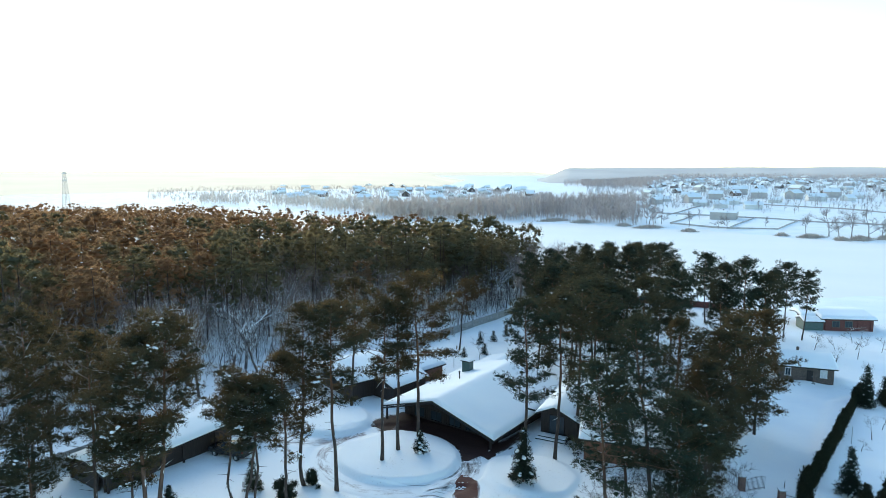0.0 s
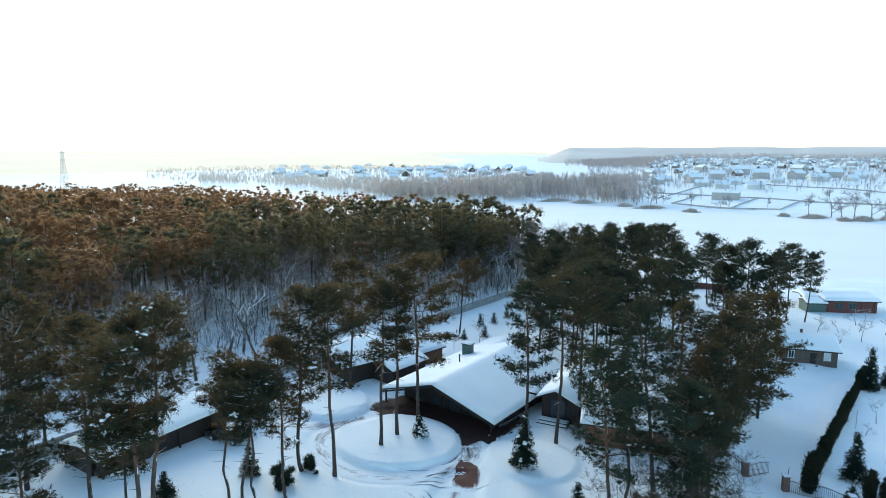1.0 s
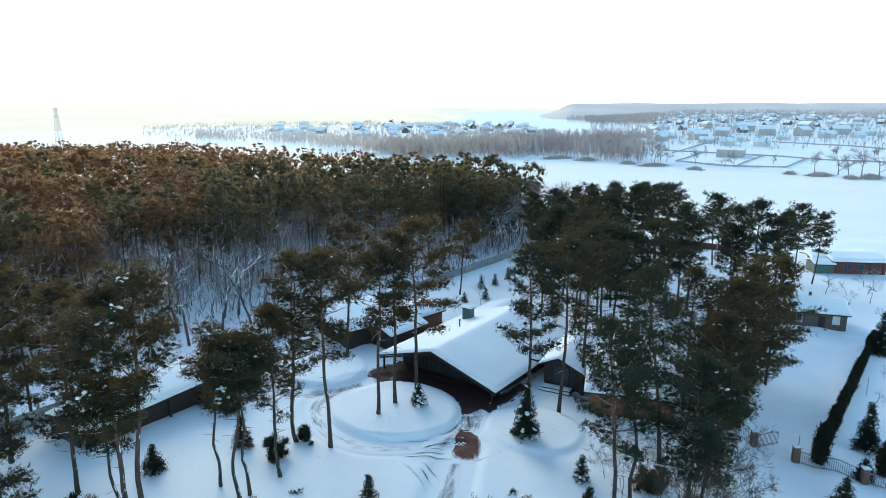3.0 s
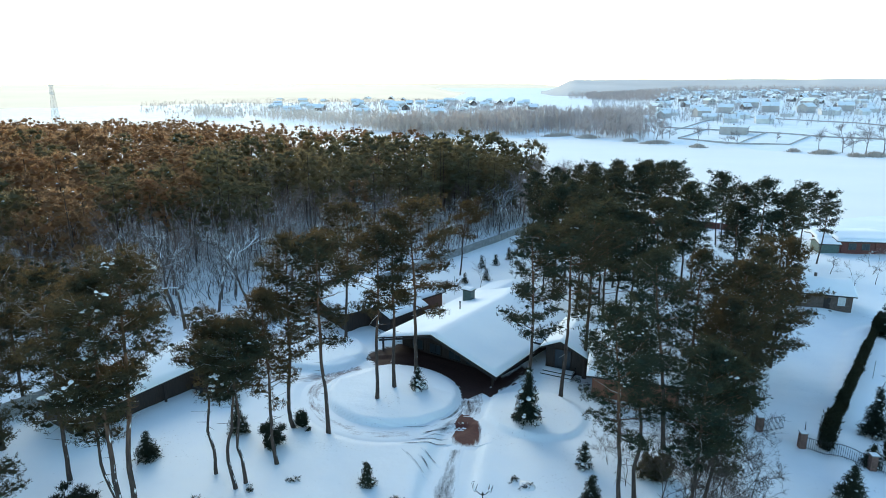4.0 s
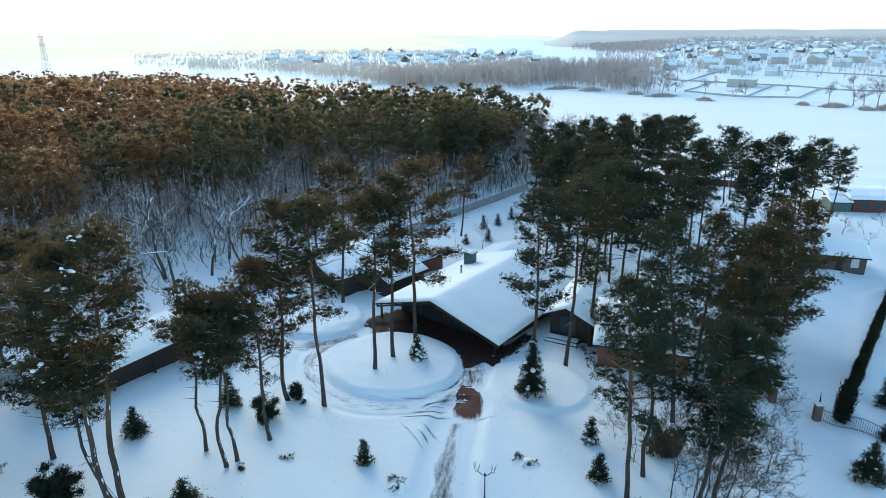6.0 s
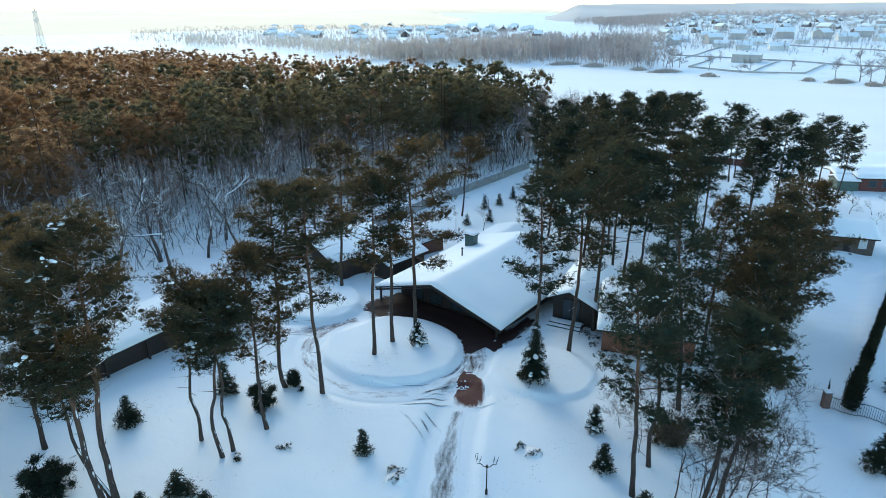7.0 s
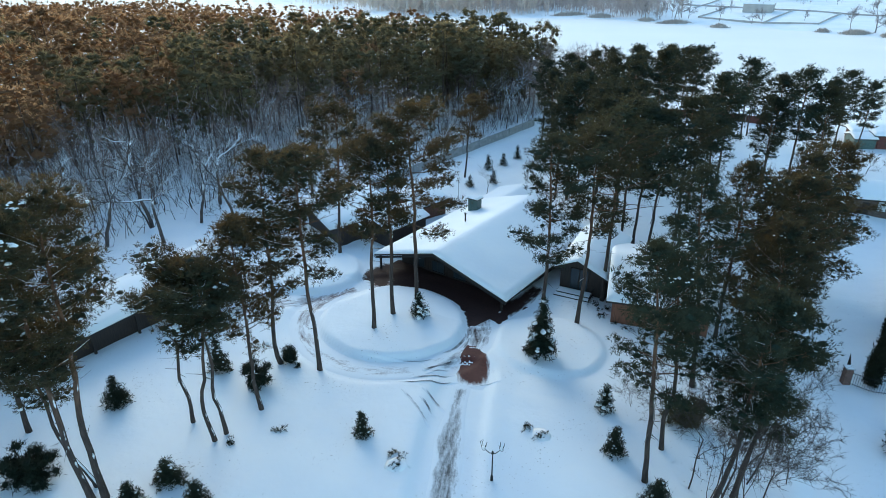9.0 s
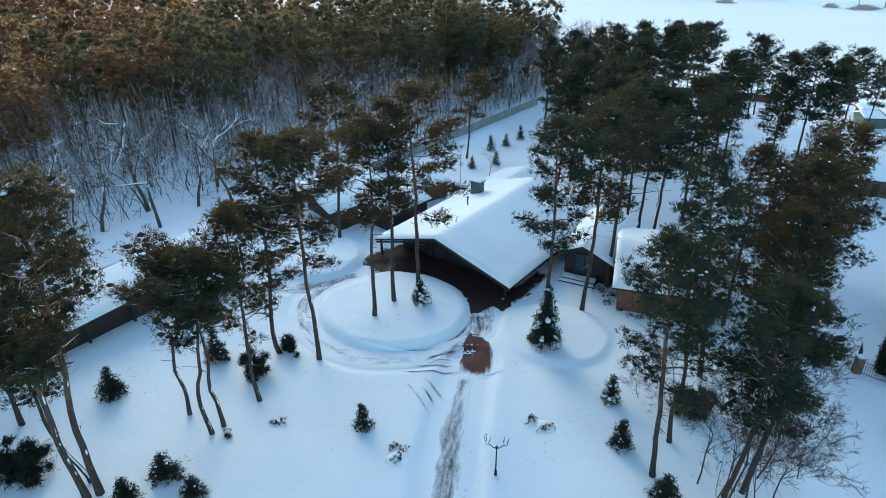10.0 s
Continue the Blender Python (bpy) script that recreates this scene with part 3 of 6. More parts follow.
for wy in (5.0, 9.0):
    window_in(main, HR - 1.28, wy, 0.5, 1.8, 0.9, 1, M_GLASS, M_FASCIA, "x")
for px in (-HL + 0.5, HR - 0.7):
    s = Shape()
    s.box(px - 0.09, px + 0.09, 0.35, 0.53, -0.3, (ZR - 0.56) - abs(px) * (0.30 if px < 0 else 0.31))
    put("post", s.mesh("house_post", M_TIMBER), main)
# verge beams under the gable
for sx, hh, ze in ((-1, HL, ZL), (1, HR, ZE)):
    s = Shape()
    s.tube([(0.0, 0.12, ZR - 0.62), (sx * (hh - 0.1), 0.12, ze - 0.62)], [0.11, 0.11], 4)
    put("verge_beam", s.mesh("verge_beam", M_FASCIA), main)

# chimney housing and flue on the left slope
def roof_at(a, b):
    return ZR - 0.28 + (ZL - ZR) * (a / HL) + G0


def on_main(a, b):
    """World place of a metres left of the ridge and b metres along it."""
    c, sn = math.cos(radians(U_ANG)), math.sin(radians(U_ANG))
    return mx - a * c - b * sn, my - a * sn + b * c


# bare paving strips whose dark colour paints in the shade below the roof
strip("house_apron", [on_main(8.6, -0.3), on_main(3, -0.6), on_main(-3.5, -1.4), on_main(-8.2, -2.3)], [5.0, 6.4, 7.0, 3.6], [1.0, 1.6, 1.9, 1.5], M_PAVING_WET_SHADE, "red paving kept bare, darkened for shade under the eaves", 0.055, 13)
strip("house_apron", [on_main(7.4, 1.2), on_main(0, 1.2), on_main(-9.4, 0.6)], [4.6, 4.8, 5.0], [1.6, 2.0, 2.0], M_PAVING_WET_SHADE, "wet paving kept bare, darkened for shade under the eaves", 0.075, 13)
strip("house_apron", [on_main(-8.4, -0.6), on_main(-8.3, 3), on_main(-8.3, 8)], [2.0, 2.2, 2.2], [0.8, 1.0, 0.8], M_PAVING_WET_SHADE, "red paving kept bare, darkened for shade under the eaves", 0.065, 9)
cx, cy = on_main(4.7, 14.4)
chimney = thing("chimney", (cx, cy, roof_at(4.7, 0)), "green metal clad chimney housing with a snow cap", "chimney", "", "", U_ANG)
s = Shape()
s.box(-0.62, 0.62, -0.5, 0.5, -0.1, 1.75)
for xx in (-0.35, 0, 0.35):
    s.box(xx - 0.02, xx + 0.02, -0.525, -0.498, -0.05, 1.7)
put("housing", s.mesh("chimney_housing", M_GREEN_METAL), chimney)
s = Shape()
s.box(-0.78, 0.78, -0.65, 0.65, 1.75, 1.83)
put("cap", s.mesh("chimney_cap", M_FASCIA), chimney)
put("snow", roof_sheet(0.76, 0.76, -0.63, 0.63, 1.835, 1.90, 1.835, 0.26, 10, 8, 3, 0.02).mesh("chimney_snow", M_SNOW_ROOF, True), chimney)
fx, fy = on_main(2.6, 9.4)
flue = thing("flue_pipe", (fx, fy, roof_at(2.6, 0)), "thin dark flue pipe rising from the snowy roof", "flue")
s = Shape()
s.tube([(0, 0, -0.1), (0, 0, 1.25)], [0.08, 0.08], 10)
put("pipe", s.mesh("flue_pipe", M_METAL_DARK), flue)
s = Shape()
s.tube([(0, 0, 1.25), (0, 0, 1.3), (0, 0, 1.42)], [0.13, 0.15, 0.03], 10)
put("cowl", s.mesh("flue_cowl", M_METAL_DARK), flue)


def simple_house(name, at, ang, half_l, half_r, length, z_l, z_ridge, z_r, label, wall_mat, over=0.6, snow=0.32, seed=2, front=0.8):
    h = thing(name, at, label, "house", "", "", ang)
    put("roof", gable_roof_deck(half_l, half_r, 0, length, z_l, z_ridge, z_r, 0.18).mesh(name + "_roof", M_FASCIA), h, "dark roof edge")
    put("snow_cover", roof_sheet(half_l, half_r, 0.02, length, z_l, z_ridge, z_r, snow, 22, 34, seed, 0.06).mesh(name + "_snow", M_SNOW_ROOF, True), h, "thick snow on the roof")
    for nm, s in gable_walls(-half_l + over, half_r - over, front, length - over, -0.5, half_l, half_r, z_l, z_ridge, z_r, 0.22).items():
        put(nm, s.mesh(name + "_" + nm, wall_mat), h)
    return h


# entrance porch: a gable with glazed doors and steps, beside the main house
ex, ey = 7.7, 72.7
eg = T(ex, ey)
porch = simple_house("entrance_porch", (ex, ey, eg), -22, 2.3, 3.1, 11.0, 2.95, 4.0, 2.55, "dark timber entrance porch with a snowy gable roof", M_TIMBER, 0.35, 0.3, 4, 1.3)
s = Shape()
for a, b in ((-0.95, -0.87), (-0.04, 0.04), (0.87, 0.95)):
    s.box(a, b, 1.2, 1.31, 0.3, 2.5)
s.box(-0.95, 0.95, 1.2, 1.31, 2.5, 2.6)
doors = put("glazed_door", s.mesh("porch_door", M_FASCIA), porch)
for a in (-0.86, 0.05):
    s = Shape()
    s.box(a, a + 0.81, 1.24, 1.29, 0.32, 2.5)
    put("pane", s.mesh("porch_pane", M_GLASS), doors)
s = Shape()
inv = porch.matrix_basis.inverted()
s.tube([inv @ Vector(q) for q in ((4.6, 74.4, 0.95), (5.75, 74.5, 0.62), (6.65, 75.3, 0.98))], [0.10, 0.12, 0.06], 4)
put("valley_board", s.mesh("valley_board", M_FASCIA), porch, "dark upturned board between two roofs")
steps = thing("entrance_steps", (ex, ey, eg), "three wide snow-covered steps at the dark porch", "steps", "", "", -22)
for k in range(3):
    s = Shape()
    s.box(-1.9 - 0.12 * k, 1.5, 0.55 - 0.5 * k - 0.5, 1.2, -0.6, 0.34 - 0.17 * (k + 1) + 0.12)
    put("step", s.mesh("stone_step", M_FASCIA), steps, "dark stone step")
    s = Shape()
    s.box(-1.88 - 0.12 * k, 1.48, 0.6 - 0.5 * k - 0.5, 0.53 - 0.5 * k + 0.46, 0.34 - 0.17 * (k + 1) + 0.12, 0.34 - 0.17 * (k + 1) + 0.20)
    put("snow", s.mesh("step_snow", M_SNOW_LUMP), steps)
rail = thing("stair_rail", (ex, ey, eg), "thin dark iron handrail beside the steps", "railing", "", "", -22)
for yy in (-0.8, 0.9):
    s = Shape()
    s.tube([(1.6, yy, -0.3), (1.6, yy, 0.75 + 0.17 * yy)], [0.025, 0.025], 6)
    put("post", s.mesh("rail_post", M_METAL_DARK), rail)
s = Shape()
s.tube([(1.6, -0.8, 0.61), (1.6, 0.9, 0.9)], [0.03, 0.03], 6)
put("handrail", s.mesh("rail_bar", M_METAL_DARK), rail)

# right wing with brown walls: ridge runs across the view
rg = T(12, 70)
wing = simple_house("side_wing", (10.05, 67.9, rg), 71, 6.6, 6.4, 9.5, 2.55, 4.1, 2.55, "low wing with red-brown walls and a snow-laden roof", M_TIMBER_RED, 0.5, 0.36, 5, 0.6)
wing.matrix_basis = pose(11.12, 74.28, rg, 0, 0, -101)
rear = simple_house("rear_wing", (0, 0, 0), 0, 4.2, 4.2, 8.0, 2.9, 4.2, 2.9, "low rear wing of the house under smooth deep snow", M_TIMBER, 0.5, 0.4, 16, 0.6)
rear.matrix_basis = pose(-0.4, 92.0, T(0, 96) - 1.0, 0, 0, -30)
# back building and its annexe
back = simple_house("back_building", (-19.0, 81.0, T(-17, 84)), 0, 2.6, 6.2, 9.8, 3.2, 3.9, 2.4, "dark timber outbuilding with a snowy roof", M_TIMBER, 0.4, 0.36, 6, 1.6)
back.matrix_basis = pose(-23.4, 85.4, T(-17, 84), 0, 0, -46)
annexe = simple_house("annexe", (-10.6, 90.0, T(-10, 91)), 0, 3.2, 3.2, 6.0, 1.95, 2.8, 1.95, "small red-brown annexe with a rounded snow roof", M_TIMBER_RED, 0.4, 0.36, 7, 0.4)
annexe.matrix_basis = pose(-12.9, 92.6, T(-10, 91), 0, 0, -40)
link = simple_house("link_roof", (0, 0, 0), 0, 2.6, 2.6, 7.0, 2.3, 3.2, 2.3, "low linking roof under snow between the dark buildings", M_TIMBER, 0.4, 0.34, 8, 0.4)
link.matrix_basis = pose(-14.6, 83.4, T(-13, 86), 0, 0, -36.8)
# long carport along the fence
cg = T(-29, 62)
carport = thing("carport", (-36.5, 54.0, cg), "long dark carport with a snow-covered roof", "carport", "", "", 63.5 - 90)
CL = 20.5
# local y runs along the eave; local -x is away from the drive
dk = gable_roof_deck(3.2, 3.0, 0, CL, 2.6, 3.1, 2.35, 0.2)
put("roof", dk.mesh("carport_roof", M_FASCIA), carport, "dark roof edge")
put("snow_cover", roof_sheet(3.2, 3.0, 0.02, CL, 2.6, 3.1, 2.35, 0.34, 16, 60, 9, 0.06).mesh("carport_snow", M_SNOW_ROOF, True), carport, "thick snow on the carport roof")
s = Shape()
s.box(2.1, 2.25, 0.46, CL - 0.41, -0.9, 2.2)
put("front_wall", s.mesh("carport_front", M_TIMBER), carport)
s = Shape()
s.box(-2.9, -2.7, 0.2, CL - 0.2, -0.8, 2.35)
put("back_wall", s.mesh("carport_back", M_TIMBER), carport)
for yy in (0.3, CL - 0.4):
    s = Shape()
    s.box(-2.68, 1.4 if yy < 1 else -0.4, yy, yy + 0.15, -0.8, 2.38)
    put("end_wall", s.mesh("carport_end", M_TIMBER), carport)
for yy in np.arange(0.5, CL, 3.9):
    s = Shape()
    s.box(2.55, 2.73, yy, yy + 0.18, -0.9, 2.22)
    put("post", s.mesh("carport_post", M_TIMBER), carport)
s = Shape()
s.box(2.56, 2.72, 0.2, CL - 0.2, 2.2 - 0.19, 2.198)
put("beam", s.mesh("carport_beam", M_TIMBER), carport)


# ---------------------------------------------------------------- parked car
def suv(at, turn):
    car = thing("parked_car", at, "dark off-road car with snow on its roof, nose in the carport", "car", "", "", turn)
    # body profile along x (tail at +x), rounded across y
    prof = [(-2.2, 0.45), (-2.25, 0.8), (-2.15, 1.0), (-1.0, 1.12), (-0.45, 1.68), (0.2, 1.78), (1.6, 1.76), (1.95, 1.6), (2.15, 1.1), (2.2, 0.75), (2.15, 0.45)]
    s = Shape()
    rows = []
    for y, inset, w in ((-0.92, 0.10, 0), (-0.95, 0.0, 0), (-0.70, 0.0, 1), (0.70, 0.0, 1), (0.95, 0.0, 0), (0.92, 0.10, 0)):
        pts = []
        for x, z in prof:
            yy = y * (1 - 0.16 * max(0, (z - 1.0)) / 0.8)
            zz = z - (0.05 if not w and z > 1.3 else 0)
            pts.append((x * (1 - inset * 0.15), yy, zz - inset * (0.4 if z > 0.6 else -0.4)))
        rows.append(pts)
    k = len(prof)
    v = [p for r in rows for p in r]
    f = []
    for i in range(len(rows) - 1):
        for j in range(k):
            q = (j + 1) % k
            f += [(i * k + j, i * k + q, (i + 1) * k + q), (i * k + j, (i + 1) * k + q, (i + 1) * k + j)]
    for j in range(1, k - 1):
        f += [(0, j + 1, j), ((len(rows) - 1) * k, (len(rows) - 1) * k + j, (len(rows) - 1) * k + j + 1)]
    s.add(v, f)
    put("body", s.mesh("car_body", M_CAR, True), car)
    for nm, b in (("rear_window", (2.02, 2.06, -0.62, 0.62, 1.12, 1.5)), ("side_window", (-0.3, 0.75, -0.93, -0.9, 1.15, 1.55)), ("side_window", (0.85, 1.75, -0.93, -0.9, 1.15, 1.52)),
                  ("side_window", (-0.3, 0.75, 0.9, 0.93, 1.15, 1.55)), ("side_window", (0.85, 1.75, 0.9, 0.93, 1.15, 1.52))):
        s = Shape()
        s.box(*b)
        put(nm, s.mesh("car_glass", M_GLASS), car)
    for y in (-0.8, 0.8):
        s = Shape()
        s.box(2.12, 2.2, y - 0.09, y + 0.09, 0.85, 1.12)
        put("tail_light", s.mesh("car_tail_light", M_RED_LAMP), car)
    s = Shape()
    s.box(2.16, 2.28, -0.85, 0.85, 0.42, 0.62)
    put("bumper", s.mesh("car_bumper", M_TYRE), car)
    for x in (-1.4, 1.4):
        for y in (-0.86, 0.86):
            s = Shape()
            s.tube([(x, y - 0.12, 0.36), (x, y - 0.09, 0.36), (x, y + 0.09, 0.36), (x, y + 0.12, 0.36)], [0.3, 0.36, 0.36, 0.3], 18)
            wheel = put("wheel", s.mesh("car_tyre", M_TYRE, True), car)
            s = Shape()
            s.tube([(x, y - 0.125, 0.36), (x, y + 0.125, 0.36)], [0.19, 0.19], 14)
            put("rim", s.mesh("car_rim", M_STEEL), wheel)
    for y in (-0.62, 0.62):
        s = Shape()
        s.tube([(-0.3, y, 1.8), (-0.25, y, 1.86), (1.5, y, 1.84), (1.55, y, 1.77)], [0.025] * 4, 6)
        put("roof_rail", s.mesh("car_rail", M_METAL_DARK), car)
    put("snow", roof_sheet(0.55, 0.55, 0.0, 1.1, 1.77, 1.79, 1.77, 0.09, 8, 10, 2, 0.03).mesh("car_snow", M_SNOW_LUMP, True), car)
    return car


suv((-26.6, 63.0, T(-26.6, 63.0)), -18)


# ---------------------------------------------------------------- fences, gates and pillars
def panel_fence(name, pts, height, label, mat, step=2.5):
    run = thing(name, (*pts[0], T(*pts[0])), label, "fence")
    o = np.array([*pts[0], T(*pts[0])])
    for a, b in zip(pts[:-1], pts[1:]):
        a, b = np.array(a, float), np.array(b, float)
        n = max(1, int(np.hypot(*(b - a)) / step))
        d = (b - a) / np.hypot(*(b - a))
        nn = np.array([-d[1], d[0]]) * 0.04
        for k in range(n):
            p, q = a + (b - a) * k / n, a + (b - a) * (k + 1) / n
            zp, zq = T(*p) - o[2], T(*q) - o[2]
            p2, q2 = p + d * 0.10, q - d * 0.10
            s = Shape()
            v = []
            for (pt, z) in ((p2, zp), (q2, zq)):
                for sgn in (-1, 1):
                    xy = pt + nn * sgn - o[:2]
                    v += [(*xy, z - 0.3), (*xy, z + height)]
            s.add(v, [(0, 1, 3), (0, 3, 2), (4, 6, 7), (4, 7, 5), (0, 4, 5), (0, 5, 1), (2, 3, 7), (2, 7, 6), (1, 5, 7), (1, 7, 3), (0, 2, 6), (0, 6, 4)])
            put("panel", s.mesh("fence_panel", mat), run)
            s = Shape()
            xy = p - o[:2]
            s.box(xy[0] - 0.09, xy[0] + 0.09, xy[1] - 0.09, xy[1] + 0.09, zp - 0.3, zp + height + 0.12)
            put("post", s.mesh("fence_post", M_CONCRETE), run)
    return run




def along_fence(a, b):
    return -16.0 + a * 0.447 - b * 0.894, 108.0 + a * 0.894 + b * 0.447


panel_fence("boundary_fence", [along_fence(-66, 0), along_fence(-20, 0), along_fence(18, 0.4), along_fence(52, 0)], 1.5, "long grey concrete panel fence between yard and forest", M_CONCRETE, 3.0)


def brick_pillar(x, y, h=1.5, turn=0.0):
    p = thing("gate_pillar", (x, y, T(x, y)), "square brown brick gate pillar with a snow cap", "pillar", "gate pillars", "", turn)
    s = Shape()
    s.box(-0.26, 0.26, -0.26, 0.26, -0.3, h)
    for k in range(int(h / 0.16)):
        s.box(-0.268, 0.268, -0.268, 0.268, 0.16 * k + 0.02, 0.16 * k + 0.14)
    put("shaft", s.mesh("pillar_shaft", M_PILLAR), p)
    s = Shape()
    s.box(-0.33, 0.33, -0.33, 0.33, h, h + 0.07)
    put("coping", s.mesh("pillar_coping", M_CONCRETE), p)
    put("snow", roof_sheet(0.31, 0.31, -0.31, 0.31, h + 0.072, h + 0.08, h + 0.072, 0.05, 8, 8, 2, 0.01).mesh("pillar_snow", M_SNOW_LUMP, True), p)
    return p


def iron_run(name, a, b, h, label, arch=0.12):
    """Iron bars between two points, rails bowed at the top."""
    o = np.array([*a, T(*a)])
    run = thing(name, tuple(o), label, "gate" if "gate" in name else "fence")
    L = math.hypot(b[0] - a[0], b[1] - a[1])
    n = max(4, int(L / 0.16))
    def at(t):
        x, y = a[0] + (b[0] - a[0]) * t, a[1] + (b[1] - a[1]) * t
        return np.array([x - o[0], y - o[1], T(x, y) - o[2]])
    for zf in (0.18, h):
        s = Shape()
        s.tube([at(t) + (0, 0, zf + (arch * math.sin(math.pi * t) if zf > 0.5 else 0)) for t in np.linspace(0, 1, 9)], [0.025] * 9, 4)
        put("rail", s.mesh("iron_rail", M_METAL_DARK), run)
    for k in range(n + 1):
        t = k / n
        s = Shape()
        s.tube([at(t) + (0, 0, 0.0), at(t) + (0, 0, h + 0.1 + arch * math.sin(math.pi * t))], [0.016, 0.012], 4)
        put("bar", s.mesh("iron_bar", M_METAL_DARK), run)
    return run


brick_pillar(25.5, 63.9)
brick_pillar(28.16, 61.3, 1.5)
brick_pillar(32.3, 58.0, 1.4)
brick_pillar(36.3, 54.8, 1.4)
iron_run("open_gate", (25.8, 63.6), (28.0, 64.6), 1.25, "black iron gate leaf standing open on the snow")
iron_run("open_gate", (28.45, 61.6), (29.6, 63.9), 1.25, "black iron gate leaf folded back beside its pillar")
iron_run("iron_fence", (28.45, 61.05), (32.0, 58.2), 1.15, "black iron bar fence along the snowy verge")
iron_run("iron_fence", (32.6, 57.8), (36.0, 55.1), 1.15, "black iron bar fence along the snowy verge")
iron_run("iron_fence", (22.2, 66.6), (25.2, 64.1), 1.15, "black iron bar fence beside the brick pillar")


# ---------------------------------------------------------------- street lamp in the garden
lamp = thing("garden_lamp", (0.0, 46.8, T(0, 46.8)), "black two-armed garden lamp with snow in its holders", "lamp")
s = Shape()
s.tube([(0, 0, -0.2), (0, 0, 0.35), (0, 0, 0.42)], [0.10, 0.09, 0.05], 10)
put("base", s.mesh("lamp_base", M_METAL_DARK), lamp)
s = Shape()
s.tube([(0, 0, 0.4), (0, 0, 2.15)], [0.045, 0.035], 8)
put("pole", s.mesh("lamp_pole", M_METAL_DARK), lamp)
s = Shape()
s.tube([(0, 0, 2.12), (0, 0, 2.2), (0, 0, 2.3), (0, 0, 2.42)], [0.05, 0.10, 0.06, 0.015], 10)
put("finial", s.mesh("lamp_finial", M_METAL_DARK), lamp)
for sx in (-1, 1):
    s = Shape()
    s.tube([(0, 0, 2.2), (sx * 0.19, 0, 2.22), (sx * 0.38, 0, 2.42), (sx * 0.54, 0, 2.5)], [0.03, 0.028, 0.026, 0.026], 7)
    arm = put("arm", s.mesh("lamp_arm", M_METAL_DARK), lamp)
    s = Shape()
    for a in range(4):
        c, sn = math.cos(a * math.pi / 2 + 0.5), math.sin(a * math.pi / 2 + 0.5)
        s.tube([(sx * 0.54, 0, 2.5), (sx * 0.54 + 0.13 * c, 0.13 * sn, 2.62), (sx * 0.54 + 0.2 * c, 0.2 * sn, 2.95)], [0.018] * 3, 5)
    s.tube([(sx * 0.54, 0, 2.48), (sx * 0.54, 0, 2.53)], [0.1, 0.12], 10)
    if sx < 0:
        s.tube([(-0.72, -0.05, 2.93), (-0.77, -0.05, 3.12), (-0.68, -0.05, 3.25), (-0.56, -0.05, 3.25)], [0.018] * 4, 5)
    put("lantern_holder", s.mesh("lamp_holder", M_METAL_DARK), arm)
    s = Shape()
    s.tube([(sx * 0.54, 0, 2.53), (sx * 0.54, 0, 2.62), (sx * 0.54, 0, 2.7)], [0.11, 0.13, 0.03], 9)
    put("snow", s.mesh("lamp_snow", M_SNOW_LUMP, True), arm)


# ---------------------------------------------------------------- trees
def tufts(rng, centres, radius, per, length, width, up=0.35, flat=0.45, spikes=6):
    """Needle tufts: thin three-cornered sprays set round each centre; returns corners and triangles."""
    c = np.repeat(np.asarray(centres, float), per, axis=0)
    r = np.repeat(np.asarray(radius, float), per)
    d = rng.normal(size=c.shape)
    d /= np.linalg.norm(d, axis=1)[:, None]
    rad = r * rng.uniform(0.30, 1.0, len(c)) ** 0.6
    p = c + d * rad[:, None] * np.array([1, 1, flat])
    p = np.repeat(p, spikes, axis=0)
    p = p + rng.normal(size=p.shape) * length * 0.40
    outw = np.repeat(d, spikes, axis=0)
    n = rng.normal(size=p.shape) * 0.6 + outw * 0.8 + np.array([0, 0, up])
    n /= np.linalg.norm(n, axis=1)[:, None]
    side = np.cross(n, rng.normal(size=p.shape))
    side /= np.linalg.norm(side, axis=1)[:, None] + 1e-9
    L = length * rng.uniform(0.6, 1.3, len(p))[:, None]
    W = width * rng.uniform(0.7, 1.3, len(p))[:, None]
    v = np.stack([p - side * W * 0.5, p + side * W * 0.5, p + n * L], 1).reshape(-1, 3)
    return v, np.arange(len(v)).reshape(-1, 3)


def cores(rng, centres, radius, flat=0.55):
    """The dense inside of each needle clump: small uneven bodies of twenty faces."""
    g = (1 + 5 ** 0.5) / 2
    ico = np.array([(-1, g, 0), (1, g, 0), (-1, -g, 0), (1, -g, 0), (0, -1, g), (0, 1, g), (0, -1, -g), (0, 1, -g), (g, 0, -1), (g, 0, 1), (-g, 0, -1), (-g, 0, 1)]) / 1.9
    tri = np.array([(0, 11, 5), (0, 5, 1), (0, 1, 7), (0, 7, 10), (0, 10, 11), (1, 5, 9), (5, 11, 4), (11, 10, 2), (10, 7, 6), (7, 1, 8),
                    (3, 9, 4), (3, 4, 2), (3, 2, 6), (3, 6, 8), (3, 8, 9), (4, 9, 5), (2, 4, 11), (6, 2, 10), (8, 6, 7), (9, 8, 1)])
    c = np.asarray(centres, float)
    v = c[:, None, :] + ico[None] * np.asarray(radius, float)[:, None, None] * rng.uniform(0.6, 1.3, (len(c), 12, 1)) * np.array([1, 1, flat])
    return v.reshape(-1, 3), (tri[None] + 12 * np.arange(len(c))[:, None, None]).reshape(-1, 3)


